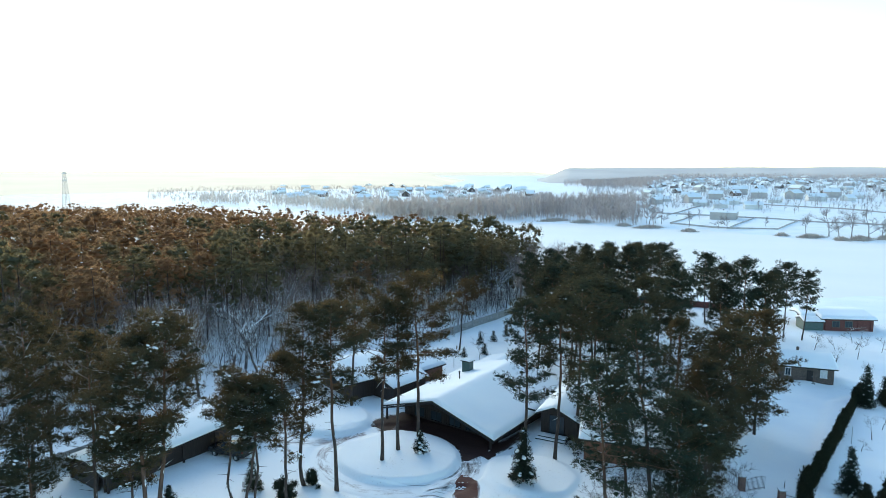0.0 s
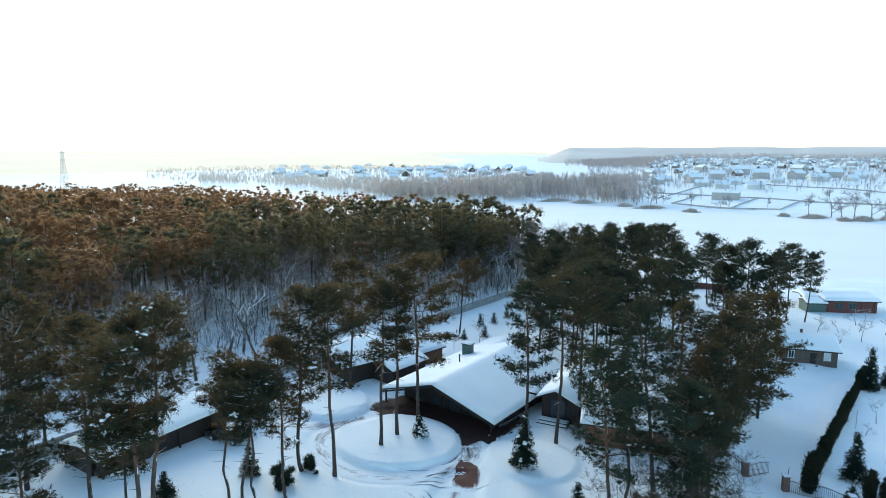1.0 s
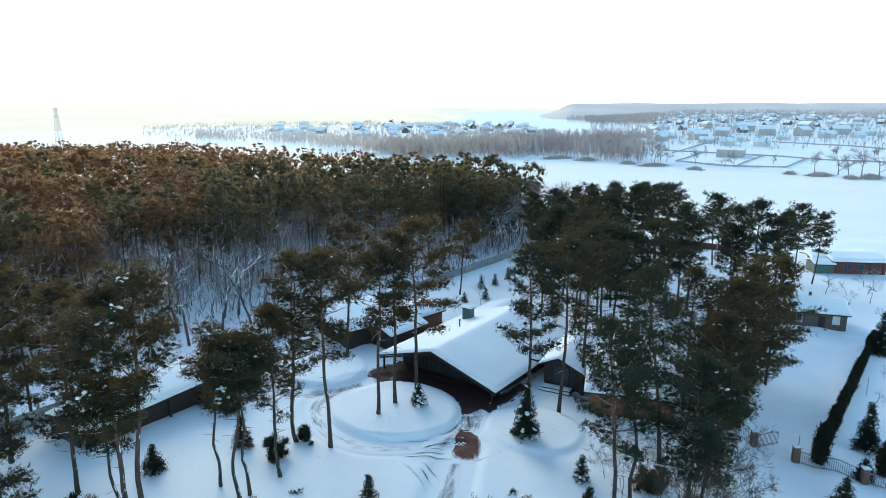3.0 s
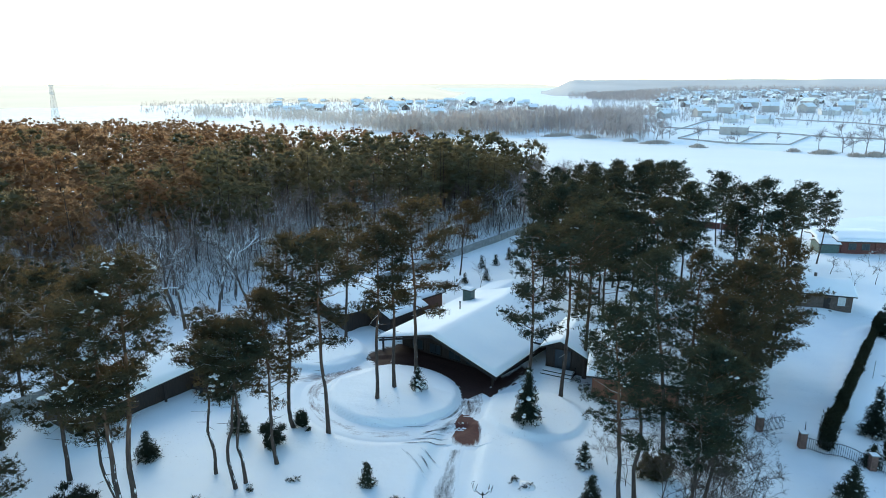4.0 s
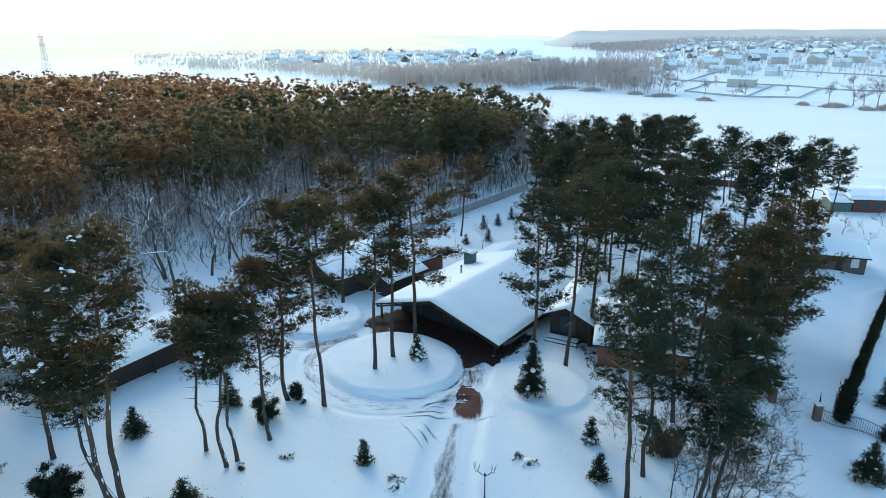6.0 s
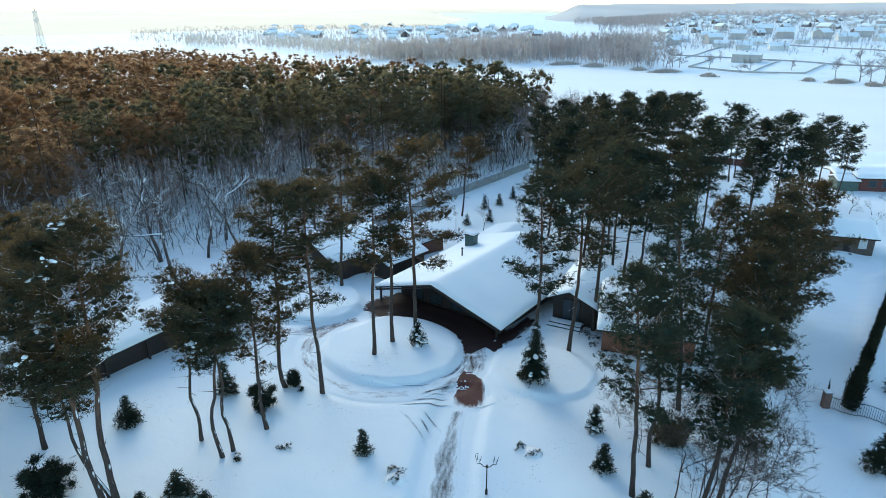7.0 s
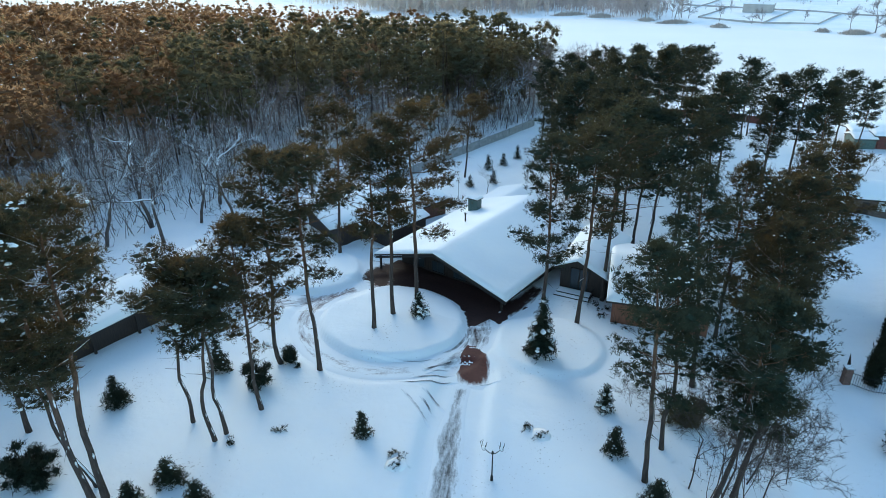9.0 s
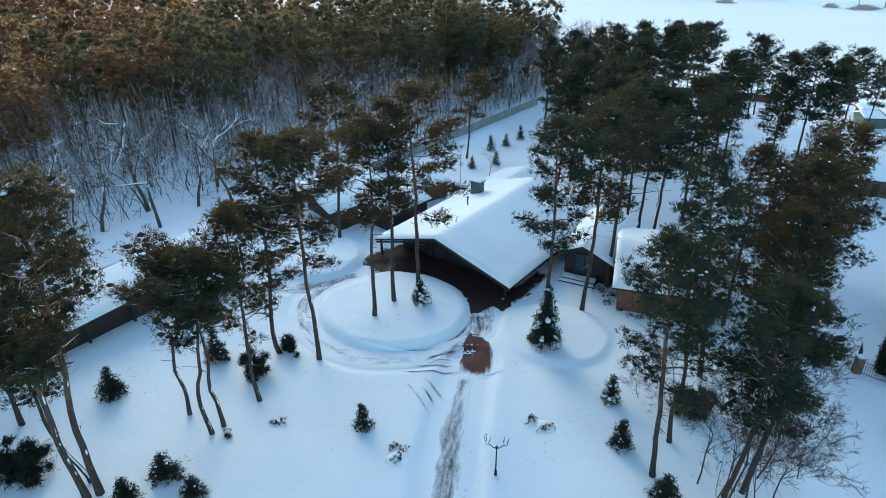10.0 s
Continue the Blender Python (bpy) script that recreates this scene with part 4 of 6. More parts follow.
def kernels(rng, centres, radius, flat=0.55):
    """Eight-faced bodies that fill the middle of far clumps."""
    octa = np.array([(1, 0, 0), (-1, 0, 0), (0, 1, 0), (0, -1, 0), (0, 0, 1), (0, 0, -1)], float)
    tri = np.array([(0, 2, 4), (2, 1, 4), (1, 3, 4), (3, 0, 4), (2, 0, 5), (1, 2, 5), (3, 1, 5), (0, 3, 5)])
    c = np.asarray(centres, float)
    v = c[:, None, :] + octa[None] * np.asarray(radius, float)[:, None, None] * rng.uniform(0.6, 1.3, (len(c), 6, 1)) * np.array([1, 1, flat])
    return v.reshape(-1, 3), (tri[None] + 6 * np.arange(len(c))[:, None, None]).reshape(-1, 3)


def lump(rng, s, c, r, flat=0.5):
    """A small uneven snow lump."""
    n = 7
    a = np.arange(n) * 2 * math.pi / n + rng.uniform(0, 1)
    rr = r * rng.uniform(0.75, 1.2, n)
    ring1 = np.stack([c[0] + rr * np.cos(a), c[1] + rr * np.sin(a), c[2] + rng.uniform(-0.1, 0.1, n) * r], 1)
    ring2 = np.stack([c[0] + 0.62 * rr * np.cos(a + 0.2), c[1] + 0.62 * rr * np.sin(a + 0.2), c[2] + r * flat * rng.uniform(0.7, 1.1, n)], 1)
    v = np.concatenate([ring1, ring2, [[c[0], c[1], c[2] + r * flat * 1.15], [c[0], c[1], c[2] - r * 0.25]]])
    f = []
    for j in range(n):
        q = (j + 1) % n
        f += [(j, q, n + q), (j, n + q, n + j), (n + j, n + q, 2 * n), (q, j, 2 * n + 1)]
    s.add(v, f)


def pine_meshes(tag, seed, h, crown=0.55, reach=2.6, bends=(), detail=1.0, snow=0.25, radius=None, lean=0.0, top_round=1.0, needles=None):
    """Trunk, crown and snow of one Scots pine. bends: (height, dx, dy) offsets of the trunk."""
    rng = np.random.RandomState(seed)
    r0 = radius or 0.009 * h + 0.02
    zs = np.linspace(-0.4, h * 0.97, 16 if detail > 0.3 else 8)
    bz = np.array([0.0] + [b[0] for b in bends] + [h])
    bx = np.array([0.0] + [b[1] for b in bends] + [lean])
    by = np.array([0.0] + [b[2] for b in bends] + [0.0])
    def soft(arr):
        fine = np.interp(np.linspace(0, h, 60), bz, arr)
        for _ in range(10):
            fine[1:-1] = (fine[:-2] + 2 * fine[1:-1] + fine[2:]) / 4
        return fine
    fx_, fy_ = soft(bx), soft(by)
    wob = rng.uniform(-0.12, 0.12, (60, 2)).cumsum(0) * 0.35
    wob -= wob[0]
    def axis(z):
        g = np.linspace(0, h, 60)
        return np.stack([np.interp(z, g, fx_ + wob[:, 0]), np.interp(z, g, fy_ + wob[:, 1]), z], -1)
    s = Shape()
    s.tube(axis(zs), r0 * np.interp(zs / h, [-0.05, 0, 0.06, 0.6, 1], [1.45, 1.35, 1.0, 0.6, 0.12]), 8 if detail > 0.5 else 5)
    bias = rng.uniform(0, 6.28)
    pads, prad = [], []
    z0 = h * (1 - crown)
    n_limb = int((38 if detail > 0.7 else 46) * min(1, 0.4 + 0.6 * detail) * (crown / 0.55) ** (1.15 if crown > 0.75 else 0.6))
    for i in range(n_limb):
        t = (i + rng.uniform(0, 0.9)) / n_limb
        z = z0 + (h - z0) * t ** 0.9
        prof = (0.62 + 0.38 * min(1, t / 0.35)) * max(0.16, 1 - max(0, (t - 0.45) / 0.55) ** (1.6 * top_round))
        a = i * 2.4 + rng.uniform(-0.7, 0.7)
        L = reach * prof * rng.uniform(0.5, 1.3) * (1 + 0.28 * math.cos(a - bias))
        o = axis(np.array([min(z, h * 0.95)]))[0]
        rise = rng.uniform(-0.32, 0.22) + 0.75 * t
        d = np.array([math.cos(a), math.sin(a), 0])
        k = 4
        pts = [o + d * L * u + np.array([0, 0, L * (rise * u + 0.18 * u * u)]) + rng.normal(size=3) * 0.06 * L * u for u in np.linspace(0, 1, k)]
        s.tube(pts, np.linspace(max(0.03, r0 * 0.32 * (1 - 0.6 * t)), 0.012, k), 5 if detail > 0.5 else 3, False)
        side = np.array([-d[1], d[0], 0])
        def on(u):
            return o + d * L * u + np.array([0, 0, L * (rise * u + 0.18 * u * u)])
        # side twigs to either hand, each ending in a full clump of needles
        near = detail > 0.7
        full = crown > 0.75
        if near and not full and t < 0.4 and rng.uniform() < 0.25:
            continue
        n_tw = max(3, int(L * ((2.8 if full else 3.1) if near else 2.2)))
        for g, u in enumerate(np.linspace(0.34 if full or not near else 0.42, 1.0, n_tw)):
            u = min(1.0, u + rng.uniform(-0.06, 0.06))
            hand = (-1) ** g * rng.uniform(0.2, 1.0) * (1.15 - 0.55 * u) * (0.22 * L + 0.35)
            tip = on(u) + side * hand + d * abs(hand) * 0.5 + np.array([0, 0, rng.uniform(-0.10, 0.26)])
            pads.append(tip)
            prad.append(rng.uniform(0.36, 0.76) * (0.75 + 0.25 * reach / 2.6) * (1.2 if near else 1.45))
            if detail > 0.5 and rng.uniform() < 0.7:
                s.tube([on(max(0.1, u - 0.12)), tip], [0.022, 0.008], 3, False)
    for u in (0.93, 0.98, 1.0):
        pads.append(axis(np.array([h * u]))[0])
        prad.append(0.42)
    # dead snags under the crown
    for i in range(int(7 * detail)):
        z = z0 * rng.uniform(0.45, 1.0)
        o, a = axis(np.array([z]))[0], rng.uniform(0, 6.28)
        L = rng.uniform(0.4, 1.3)
        s.tube([o, o + np.array([math.cos(a) * L, math.sin(a) * L, rng.uniform(-0.3, 0.2) * L])], [0.03, 0.008], 3, False)
    trunk = s.mesh(tag + "_trunk", M_BARK, True)
    if detail > 0.7:
        v, f = tufts(rng, pads, prad, 13 if detail > 0.9 else 11, 0.20, 0.048 if detail > 0.9 else 0.058, 0.4, 0.52, 9)
        cv, cf = kernels(rng, pads, np.array(prad) * 0.36, 0.55)
        v, f = np.concatenate([v, cv]), np.concatenate([f, cf + len(v)])
    else:
        v, f = tufts(rng, pads, prad, 10, 0.30, 0.085, 0.4, 0.52, 7)
        cv, cf = kernels(rng, pads, np.array(prad) * 0.44, 0.5)
        v, f = np.concatenate([v, cv]), np.concatenate([f, cf + len(v)])
    foliage = mesh_of(tag + "_crown", v, f, needles or M_NEEDLE)
    sn = Shape()
    for p, r in zip(pads, prad):
        if rng.uniform() < snow * 0.11:
            for g in range(rng.randint(3, 6 if snow < 0.39 else 11)):
                lump(rng, sn, p + rng.normal(size=3) * r * np.array([0.32, 0.32, 0.10]) + np.array([0, 0, r * 0.30]), rng.uniform(0.05, 0.14 if snow < 0.39 else 0.22), 0.5)
    if not sn.v:
        lump(rng, sn, pads[0], 0.15)
    return trunk, foliage, sn.mesh(tag + "_snow", M_SNOW_LUMP, True)


def plant_pine(meshes, x, y, turn, size, label, group, name="pine_tree"):
    t = thing(name, (x, y, T(x, y)), label, "tree", group, "", turn, size)
    put("trunk", meshes[0], t)
    put("crown", meshes[1], t)
    tagged(put("snow", meshes[2], t), kind="stuff")
    return t


def fir_meshes(tag, seed, h, width, detail=1.0, snow=0.4, mat=None):
    """Trunk, branches and snow of a small spruce with tiers of drooping sprays."""
    rng = np.random.RandomState(seed)
    s = Shape()
    s.tube([(0, 0, -0.2), (0, 0, h * 0.5), (0, 0, h)], [0.03 * h ** 0.7, 0.02 * h ** 0.7, 0.008], 6)
    trunk = s.mesh(tag + "_trunk", M_BARK)
    tiers = int(7 + 2.2 * h)
    cs, rs, vs, fs, n0 = [], [], [], [], 0
    sn = Shape()
    for i in range(tiers):
        t = (i + 0.3) / tiers
        z, R = h * (0.06 + 0.92 * t), width * (1 - t) ** 0.85 + 0.05
        nb = max(4, int(10 * (1 - t) + 4))
        for j in range(nb):
            a = rng.uniform(0, 6.28)
            L = R * rng.uniform(0.7, 1.15)
            m = max(2, int(L / 0.16))
            for u in np.linspace(0.2, 1, m):
                cs.append((math.cos(a) * L * u, math.sin(a) * L * u, z + L * (0.12 - 0.28 * u) + rng.uniform(-0.03, 0.03)))
                rs.append(0.09 + 0.05 * (1 - u))
            if rng.uniform() < snow * (0.35 if snow < 1 else 0.12):
                big = (1.0 if snow < 1 else 2.0 - t) * (0.7 + 0.15 * h)
                for g in range(1 if snow < 1 else 3):
                    lump(rng, sn, (math.cos(a) * L * (0.75 + 0.1 * g), math.sin(a) * L * (0.75 + 0.1 * g), z + 0.03 - 0.05 * g), rng.uniform(0.05, 0.12) * big, 0.5)
    per = max(1, int(round(2 * detail)))
    v, f = tufts(rng, cs, rs, per, 0.17 + 0.015 * h, 0.035 + 0.006 * h, -0.05, 0.6, 6)
    if not sn.v:
        lump(rng, sn, (0, 0, h * 0.6), 0.08)
    return trunk, mesh_of(tag + "_crown", v, f, mat or M_SPRUCE), sn.mesh(tag + "_snow", M_SNOW_LUMP, True)


def bare_meshes(tag, seed, h, spread=0.5, depth=3, mat=None, r0=None, forks=3, low=0.35, twigs=5, wander=0.15):
    """A leafless tree: trunk, and the crown of limbs that fork into twigs."""
    rng = np.random.RandomState(seed)
    stem, s = Shape(), Shape()
    ends = []

    def grow(p, d, L, r, k):
        m = 3
        pts = [p]
        for i in range(m):
            d = d + rng.normal(size=3) * (wander if k == depth else 0.17) + np.array([0, 0, 0.05])
            d = d / np.linalg.norm(d)
            pts.append(pts[-1] + d * L / m)
        (stem if k == depth else s).tube(pts, np.linspace(r, r * 0.55, m + 1), 6 if k == depth else (4 if k > depth - 2 else 3), k == depth)
        if k < 2:
            for j in range(twigs):
                u = rng.uniform(0.3, 1)
                e = d + rng.normal(size=3) * 0.7
                ends.append((pts[0] + (pts[-1] - pts[0]) * u, e / np.linalg.norm(e), L * rng.uniform(0.4, 0.9), max(0.010, r * 0.4)))
        if k == 0:
            return
        nf = forks + (1 if k < depth else 0)
        for j in range(nf):
            u = rng.uniform(low if k == depth else 0.25, 1.0) if j else 1.0
            q = np.array([np.interp(u * m, range(m + 1), [pp[c] for pp in pts]) for c in range(3)])
            e = d + rng.normal(size=3) * spread
            e[2] = abs(e[2]) * 0.8 + 0.1
            grow(q, e / np.linalg.norm(e), L * rng.uniform(0.5, 0.78), r * (0.62 if j == 0 else 0.45), k - 1)

    grow(np.array([0, 0, -0.3]), np.array([rng.normal() * 0.08, rng.normal() * 0.08, 1.0]), h * 0.48, r0 or 0.012 * h + 0.02, depth)
    for p, d, L, r in ends:
        sd = np.cross(d, rng.normal(size=3))
        sd = sd / (np.linalg.norm(sd) + 1e-9) * r
        s.add([p - sd, p + sd, p + d * L], [(0, 1, 2)])
    return stem.mesh(tag + "_trunk", mat or M_TWIG, True), s.mesh(tag + "_crown", mat or M_TWIG)


# --- pines standing in the yard, each with its own shape
YARD = [  # x, y, height, share of crown, reach, lean, bends, snow
    (-22.6, 42.6, 19.2, 0.54, 3.3, 1.2, ((5, -0.2, 0.2), (10, 0.4, 0.4)), 0.40),
    (-23.1, 42.2, 18.2, 0.50, 3.0, -0.6, ((5, -0.3, -0.3), (10, -0.4, 0)), 0.40),
    (-23.5, 43.3, 11.5, 0.45, 2.4, -1.2, ((2.0, -1.2, 0.3), (4.0, -1.9, 0.4), (8, -1.6, 0)), 0.35),
    (-20.7, 49.8, 12.2, 0.42, 1.8, 0.6, ((2.2, 0.05, 0), (3.6, -0.35, 0), (6, 0.1, 0)), 0.50),
    (-18.4, 48.2, 13.4, 0.36, 1.9, 1.4, ((1.2, -0.3, 0), (3.2, -0.45, 0), (5.0, 0.25, 0), (7, 0.5, 0)), 0.50),
    (-18.0, 49.0, 13.0, 0.40, 2.0, 0.0, ((2.0, 0.0, 0), (3.6, -0.45, 0), (5.4, 0.0, 0), (8, -0.2, 0)), 0.45),
    (-16.5, 51.7, 14.6, 0.62, 1.9, -0.2, ((1.6, -0.45, 0), (3.5, -0.25, 0), (9, -0.1, 0)), 0.40),
    (-17.0, 57.6, 17.6, 0.62, 2.7, 0.6, ((1.0, -0.5, 0), (3, -0.3, 0), (9, 0.1, 0)), 0.30),
    (-13.9, 57.4, 18.2, 0.52, 2.9, -0.2, ((5, -0.1, 0), (6, -0.35, 0), (12, -0.4, 0)), 0.22),
    (-17.6, 79.2, 16.6, 0.50, 2.7, 0.5, ((8, 0.2, 0),), 0.20),
    (-10.7, 63.5, 17.0, 0.55, 2.3, 0.6, ((5, 0.3, 0), (10, 0.5, 0)), 0.20),
    (-9.4, 66.1, 18.0, 0.55, 2.4, 0.3, ((8, 0.1, 0),), 0.20),
    (-7.3, 66.9, 19.4, 0.56, 2.8, 0.1, ((8, 0.0, 0),), 0.25),
    (-5.6, 112.7, 13.0, 0.50, 2.3, 1.0, ((6, 0.3, 0),), 0.20),
    (4.1, 66.8, 17.4, 0.62, 2.9, -0.4, ((8, 0.1, 0),), 0.25),
    (7.4, 67.6, 18.4, 0.48, 2.7, 0.4, ((6, 0.3, 0), (10, 0.5, 0)), 0.22),
    (10.4, 72.6, 19.2, 0.66, 2.7, 0.0, ((8, 0.2, 0),), 0.25),
    (9.65, 47.9, 16.4, 0.60, 2.4, -1.5, ((5, -0.1, 0), (10, -0.7, 0)), 0.22),
    (11.4, 51.1, 14.6, 0.50, 1.6, -1.3, ((1.4, -0.1, 0), (2.6, -0.4, 0), (4.2, 0.1, 0), (8, -0.5, 0)), 0.22),
    (15.5, 58.9, 18.0, 0.56, 2.5, -2.2, ((6, -0.6, 0),), 0.22),
    (13.5, 46.7, 14.6, 0.60, 2.3, 0.9, ((4, 0.6, 0), (9, 0.8, 0)), 0.18),
    (14.7, 47.2, 13.6, 0.60, 2.4, 1.2, ((3, 0.4, 0), (7, 0.9, 0)), 0.18),
    (19.6, 66.8, 16.4, 0.78, 3.2, 0.2, (), 0.22),
    (23.2, 66.2, 15.6, 0.84, 3.3, 0.4, (), 0.25),
    (20.2, 58.6, 14.0, 0.80, 2.5, 0.0, (), 0.2),
    (27.5, 73.6, 15.6, 0.88, 3.9, 0.0, (), 0.28),
    (32.8, 79.4, 15.6, 0.88, 4.2, 0.2, (), 0.25),
]
# the sun-warmed needle colour goes to all but the pines between x 0 and 17
for i, (x, y, h, cr, reach, lean, bends, sn) in enumerate(YARD):
    plant_pine(pine_meshes("yard_pine", 100 + i, h, cr, reach * (1.2 if x < 0 and y > 47 else 1.35 if x < 11 and y > 60 else 1.0), bends, 1.0 if y < 60 else 0.8, sn, None, lean, 1.0, M_NEEDLE_DARK if 0 < x < 17 else M_NEEDLE), x, y, 0, 1.0,
               "tall pine with a bare winding trunk and snow-flecked crown" if len(bends) > 2 else "tall pine with straight trunk and dark snow-flecked crown", "yard pines")

# --- pines behind and beside the house
GROVE = [pine_meshes("grove_pine", 200 + i, 17.0, c, r, ((8, 0.3 * (-1) ** i, 0.2),), 0.5, 0.07, None, 0.4 * (-1) ** i, 1.0, M_NEEDLE_DARK) for i, (c, r) in enumerate(((0.56, 3.2), (0.62, 3.0), (0.58, 3.4), (0.66, 3.2)))]
grove_at = [(14.6, 87.0, 17.8), (16.2, 87.8, 17.0), (17.8, 87.2, 16.5), (22.0, 91.0, 17.5), (12.2, 95.5, 16.5), (16.1, 99.5, 17.0), (7.9, 103.7, 15.2), (9.7, 104.1, 17.4), (14.0, 105.5, 17.0), (12.7, 116.0, 16.7),
            (17.0, 121.0, 17.2), (20.0, 110.5, 16.2), (22.5, 126.0, 17.4), (28.3, 133.6, 18.8), (24.0, 134.5, 17.8), (19.5, 136.0, 17.2), (13.0, 133.0, 16.4), (27.0, 145.0, 17.0), (33.0, 146.0, 17.6), (37.0, 151.0, 17.2),
            (40.1, 157.0, 16.9), (42.7, 161.0, 16.0), (36.0, 163.0, 16.4), (19.0, 150.0, 16.6), (28.5, 158.0, 16.8), (9.0, 126.0, 15.8), (8.0, 141.0, 15.6), (13.5, 148.0, 16.0), (23.0, 157.0, 16.2),
            (30.5, 108.4, 18.4), (27.4, 106.0, 15.5), (33.0, 112.0, 16.2), (48.3, 146.4, 15.9), (50.7, 150.0, 14.8),
            (44.8, 114.8, 18.6), (42.0, 118.0, 17.2), (47.2, 112.0, 16.2), (40.5, 113.5, 14.5), (60.0, 134.0, 15.8), (57.0, 131.5, 14.6), (63.0, 132.5, 14.2)]
rg_ = random.Random(5)
for i, (x, y, h) in enumerate(grove_at):
    plant_pine(GROVE[i % 4], x, y, rg_.uniform(0, 360), h / 17.0, "tall dark green pine standing close among others", "grove pines")

# --- pines at the left edge of the yard
EDGE = [(-31.0, 47.5, 16.4), (-38.8, 50.5, 17.0), (-30.0, 39.5, 13.0), (-36.0, 43.5, 15.5), (-42.0, 57.0, 14.5), (-33.2, 36.0, 14.0), (-45.0, 48.0, 17.0), (-43.0, 41.0, 16.0), (-37.5, 57.8, 14.0)]
EDGES = [pine_meshes("edge_pine", 260 + i, 17.0, 0.72, 3.7, (), 0.78, 0.16, None, 0.5) for i in range(2)]
for i, (x, y, h) in enumerate(EDGE):
    plant_pine(EDGES[i % 2], x, y, rg_.uniform(0, 360), h / 17.0, "pine with a broad brownish crown beside the carport", "edge pines")

# --- the forest beyond the fence
def forest_meshes(tag, seed, h, share, reach, needles, count=95, peak=1.0):
    """A close-grown pine: slim trunk, and a tapering uneven crown, dense inside, with sprays all over it."""
    rng = np.random.RandomState(seed)
    s = Shape()
    s.tube([(0, 0, -0.4), (0.1, 0, h * 0.5), (0, 0.1, h * 0.95)], [0.20, 0.15, 0.04], 5)
    z0 = h * (1 - share)
    for i in range(9):
        z, a = z0 * rng.uniform(0.55, 1.05), rng.uniform(0, 6.28)
        s.tube([(0, 0, z), (math.cos(a) * 1.2, math.sin(a) * 1.2, z + rng.uniform(-0.3, 0.4))], [0.04, 0.01], 3, False)
    lobes = rng.uniform(0, 6.28, 4)
    def radius(t, a):
        body = np.interp(t, [0, 0.2, 0.45, 0.7, 0.88, 1.0], [0.5, 0.85, 1.0, 0.92, 0.66, 0.30])
        return reach * body ** peak * (1 + 0.22 * np.sin(2 * a + lobes[0] + 7 * t) + 0.18 * np.sin(3 * a + lobes[1] - 11 * t) + 0.14 * np.sin(15 * t + lobes[2]))
    t = rng.uniform(0, 1, count) ** 0.75
    a = rng.uniform(0, 6.28, count)
    r = radius(t, a) * rng.uniform(0.25, 1.1, count) ** 0.7
    pads = np.stack([np.cos(a) * r, np.sin(a) * r, z0 + (h - z0) * t], 1)
    prad = np.interp(t, [0, 0.7, 1], [1.05, 1.0, 0.8]) * rng.uniform(0.6, 1.3, count)
    v, f = tufts(rng, pads, prad * 1.12, 8, 0.37, 0.12, 0.3, 0.75, 4 if count > 50 else 3)
    cv, cf = kernels(rng, pads, prad * 0.66, 0.7)
    v, f = np.concatenate([v, cv]), np.concatenate([f, cf + len(v)])
    sn = Shape()
    for p in pads[:9]:
        lump(rng, sn, p + np.array([0, 0, 0.3]), rng.uniform(0.08, 0.22), 0.4)
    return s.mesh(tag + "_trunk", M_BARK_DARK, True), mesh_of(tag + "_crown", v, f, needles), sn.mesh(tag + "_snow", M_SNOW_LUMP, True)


KINDS = ((0.58, 3.7, 0.9), (0.64, 3.3, 1.0), (0.66, 3.9, 0.8), (0.54, 3.4, 0.85), (0.62, 3.5, 0.9))
FOREST = [forest_meshes("forest_pine", 300 + i, 17.0, c, r, M_NEEDLE_FOREST, 66, k) for i, (c, r, k) in enumerate(KINDS)]
FOREST_GREEN = [forest_meshes("green_forest_pine", 310 + i, 17.0, c, r, M_NEEDLE_MID, 66, k) for i, (c, r, k) in enumerate(KINDS)]
spots = []
tries = 0
while len(spots) < 290 and tries < 20000:
    tries += 1
    a, b = rg_.uniform(-85, 135), rg_.uniform(24, 150)
    edge = 30 if a < 10 else (22 if a < 30 else 12)
    if a > 30 and rg_.uniform(0, 1) < 0.5:
        b = rg_.uniform(8, 60)
    if b < edge + 5 * math.sin(a * 0.21):
        continue
    x, y = along_fence(a, b)
    az = math.degrees(math.atan2(x, y - 3))
    if az < -46 or y > np.interp(x, NEAR_X, NEAR_Y) - 14 or math.hypot(x, y) > 205:
        continue
    gap = 4.7 + 0.012 * max(0, math.hypot(x, y) - 100)
    if all(math.hypot(x - p, y - q) > gap for p, q, _ in spots):
        spots.append((x, y, rg_.uniform(12.5, 19.5) * (1.06 if math.hypot(x, y) > 150 else 1.0)))
for i, (x, y, h) in enumerate(spots):
    # the needles coloured for warm haze grow commoner towards the sun side
    green = rg_.random() < 0.35 + 0.6 * float(smooth(-30, -14, math.degrees(math.atan2(x, y))))
    plant_pine((FOREST_GREEN if green else FOREST)[i % 5], x, y, rg_.uniform(0, 360), h / 17.0, "forest pine with a dense dark green crown" if green else "forest pine with a dense green-brown crown", "forest pines")

# lower, bushier pines close the wood towards the lake
LAKESIDE = [forest_meshes("lakeside_pine", 330 + i, 15.0, 0.84, 2.9, M_NEEDLE_MID, 90, 0.9) for i in range(3)]
shoreward = []
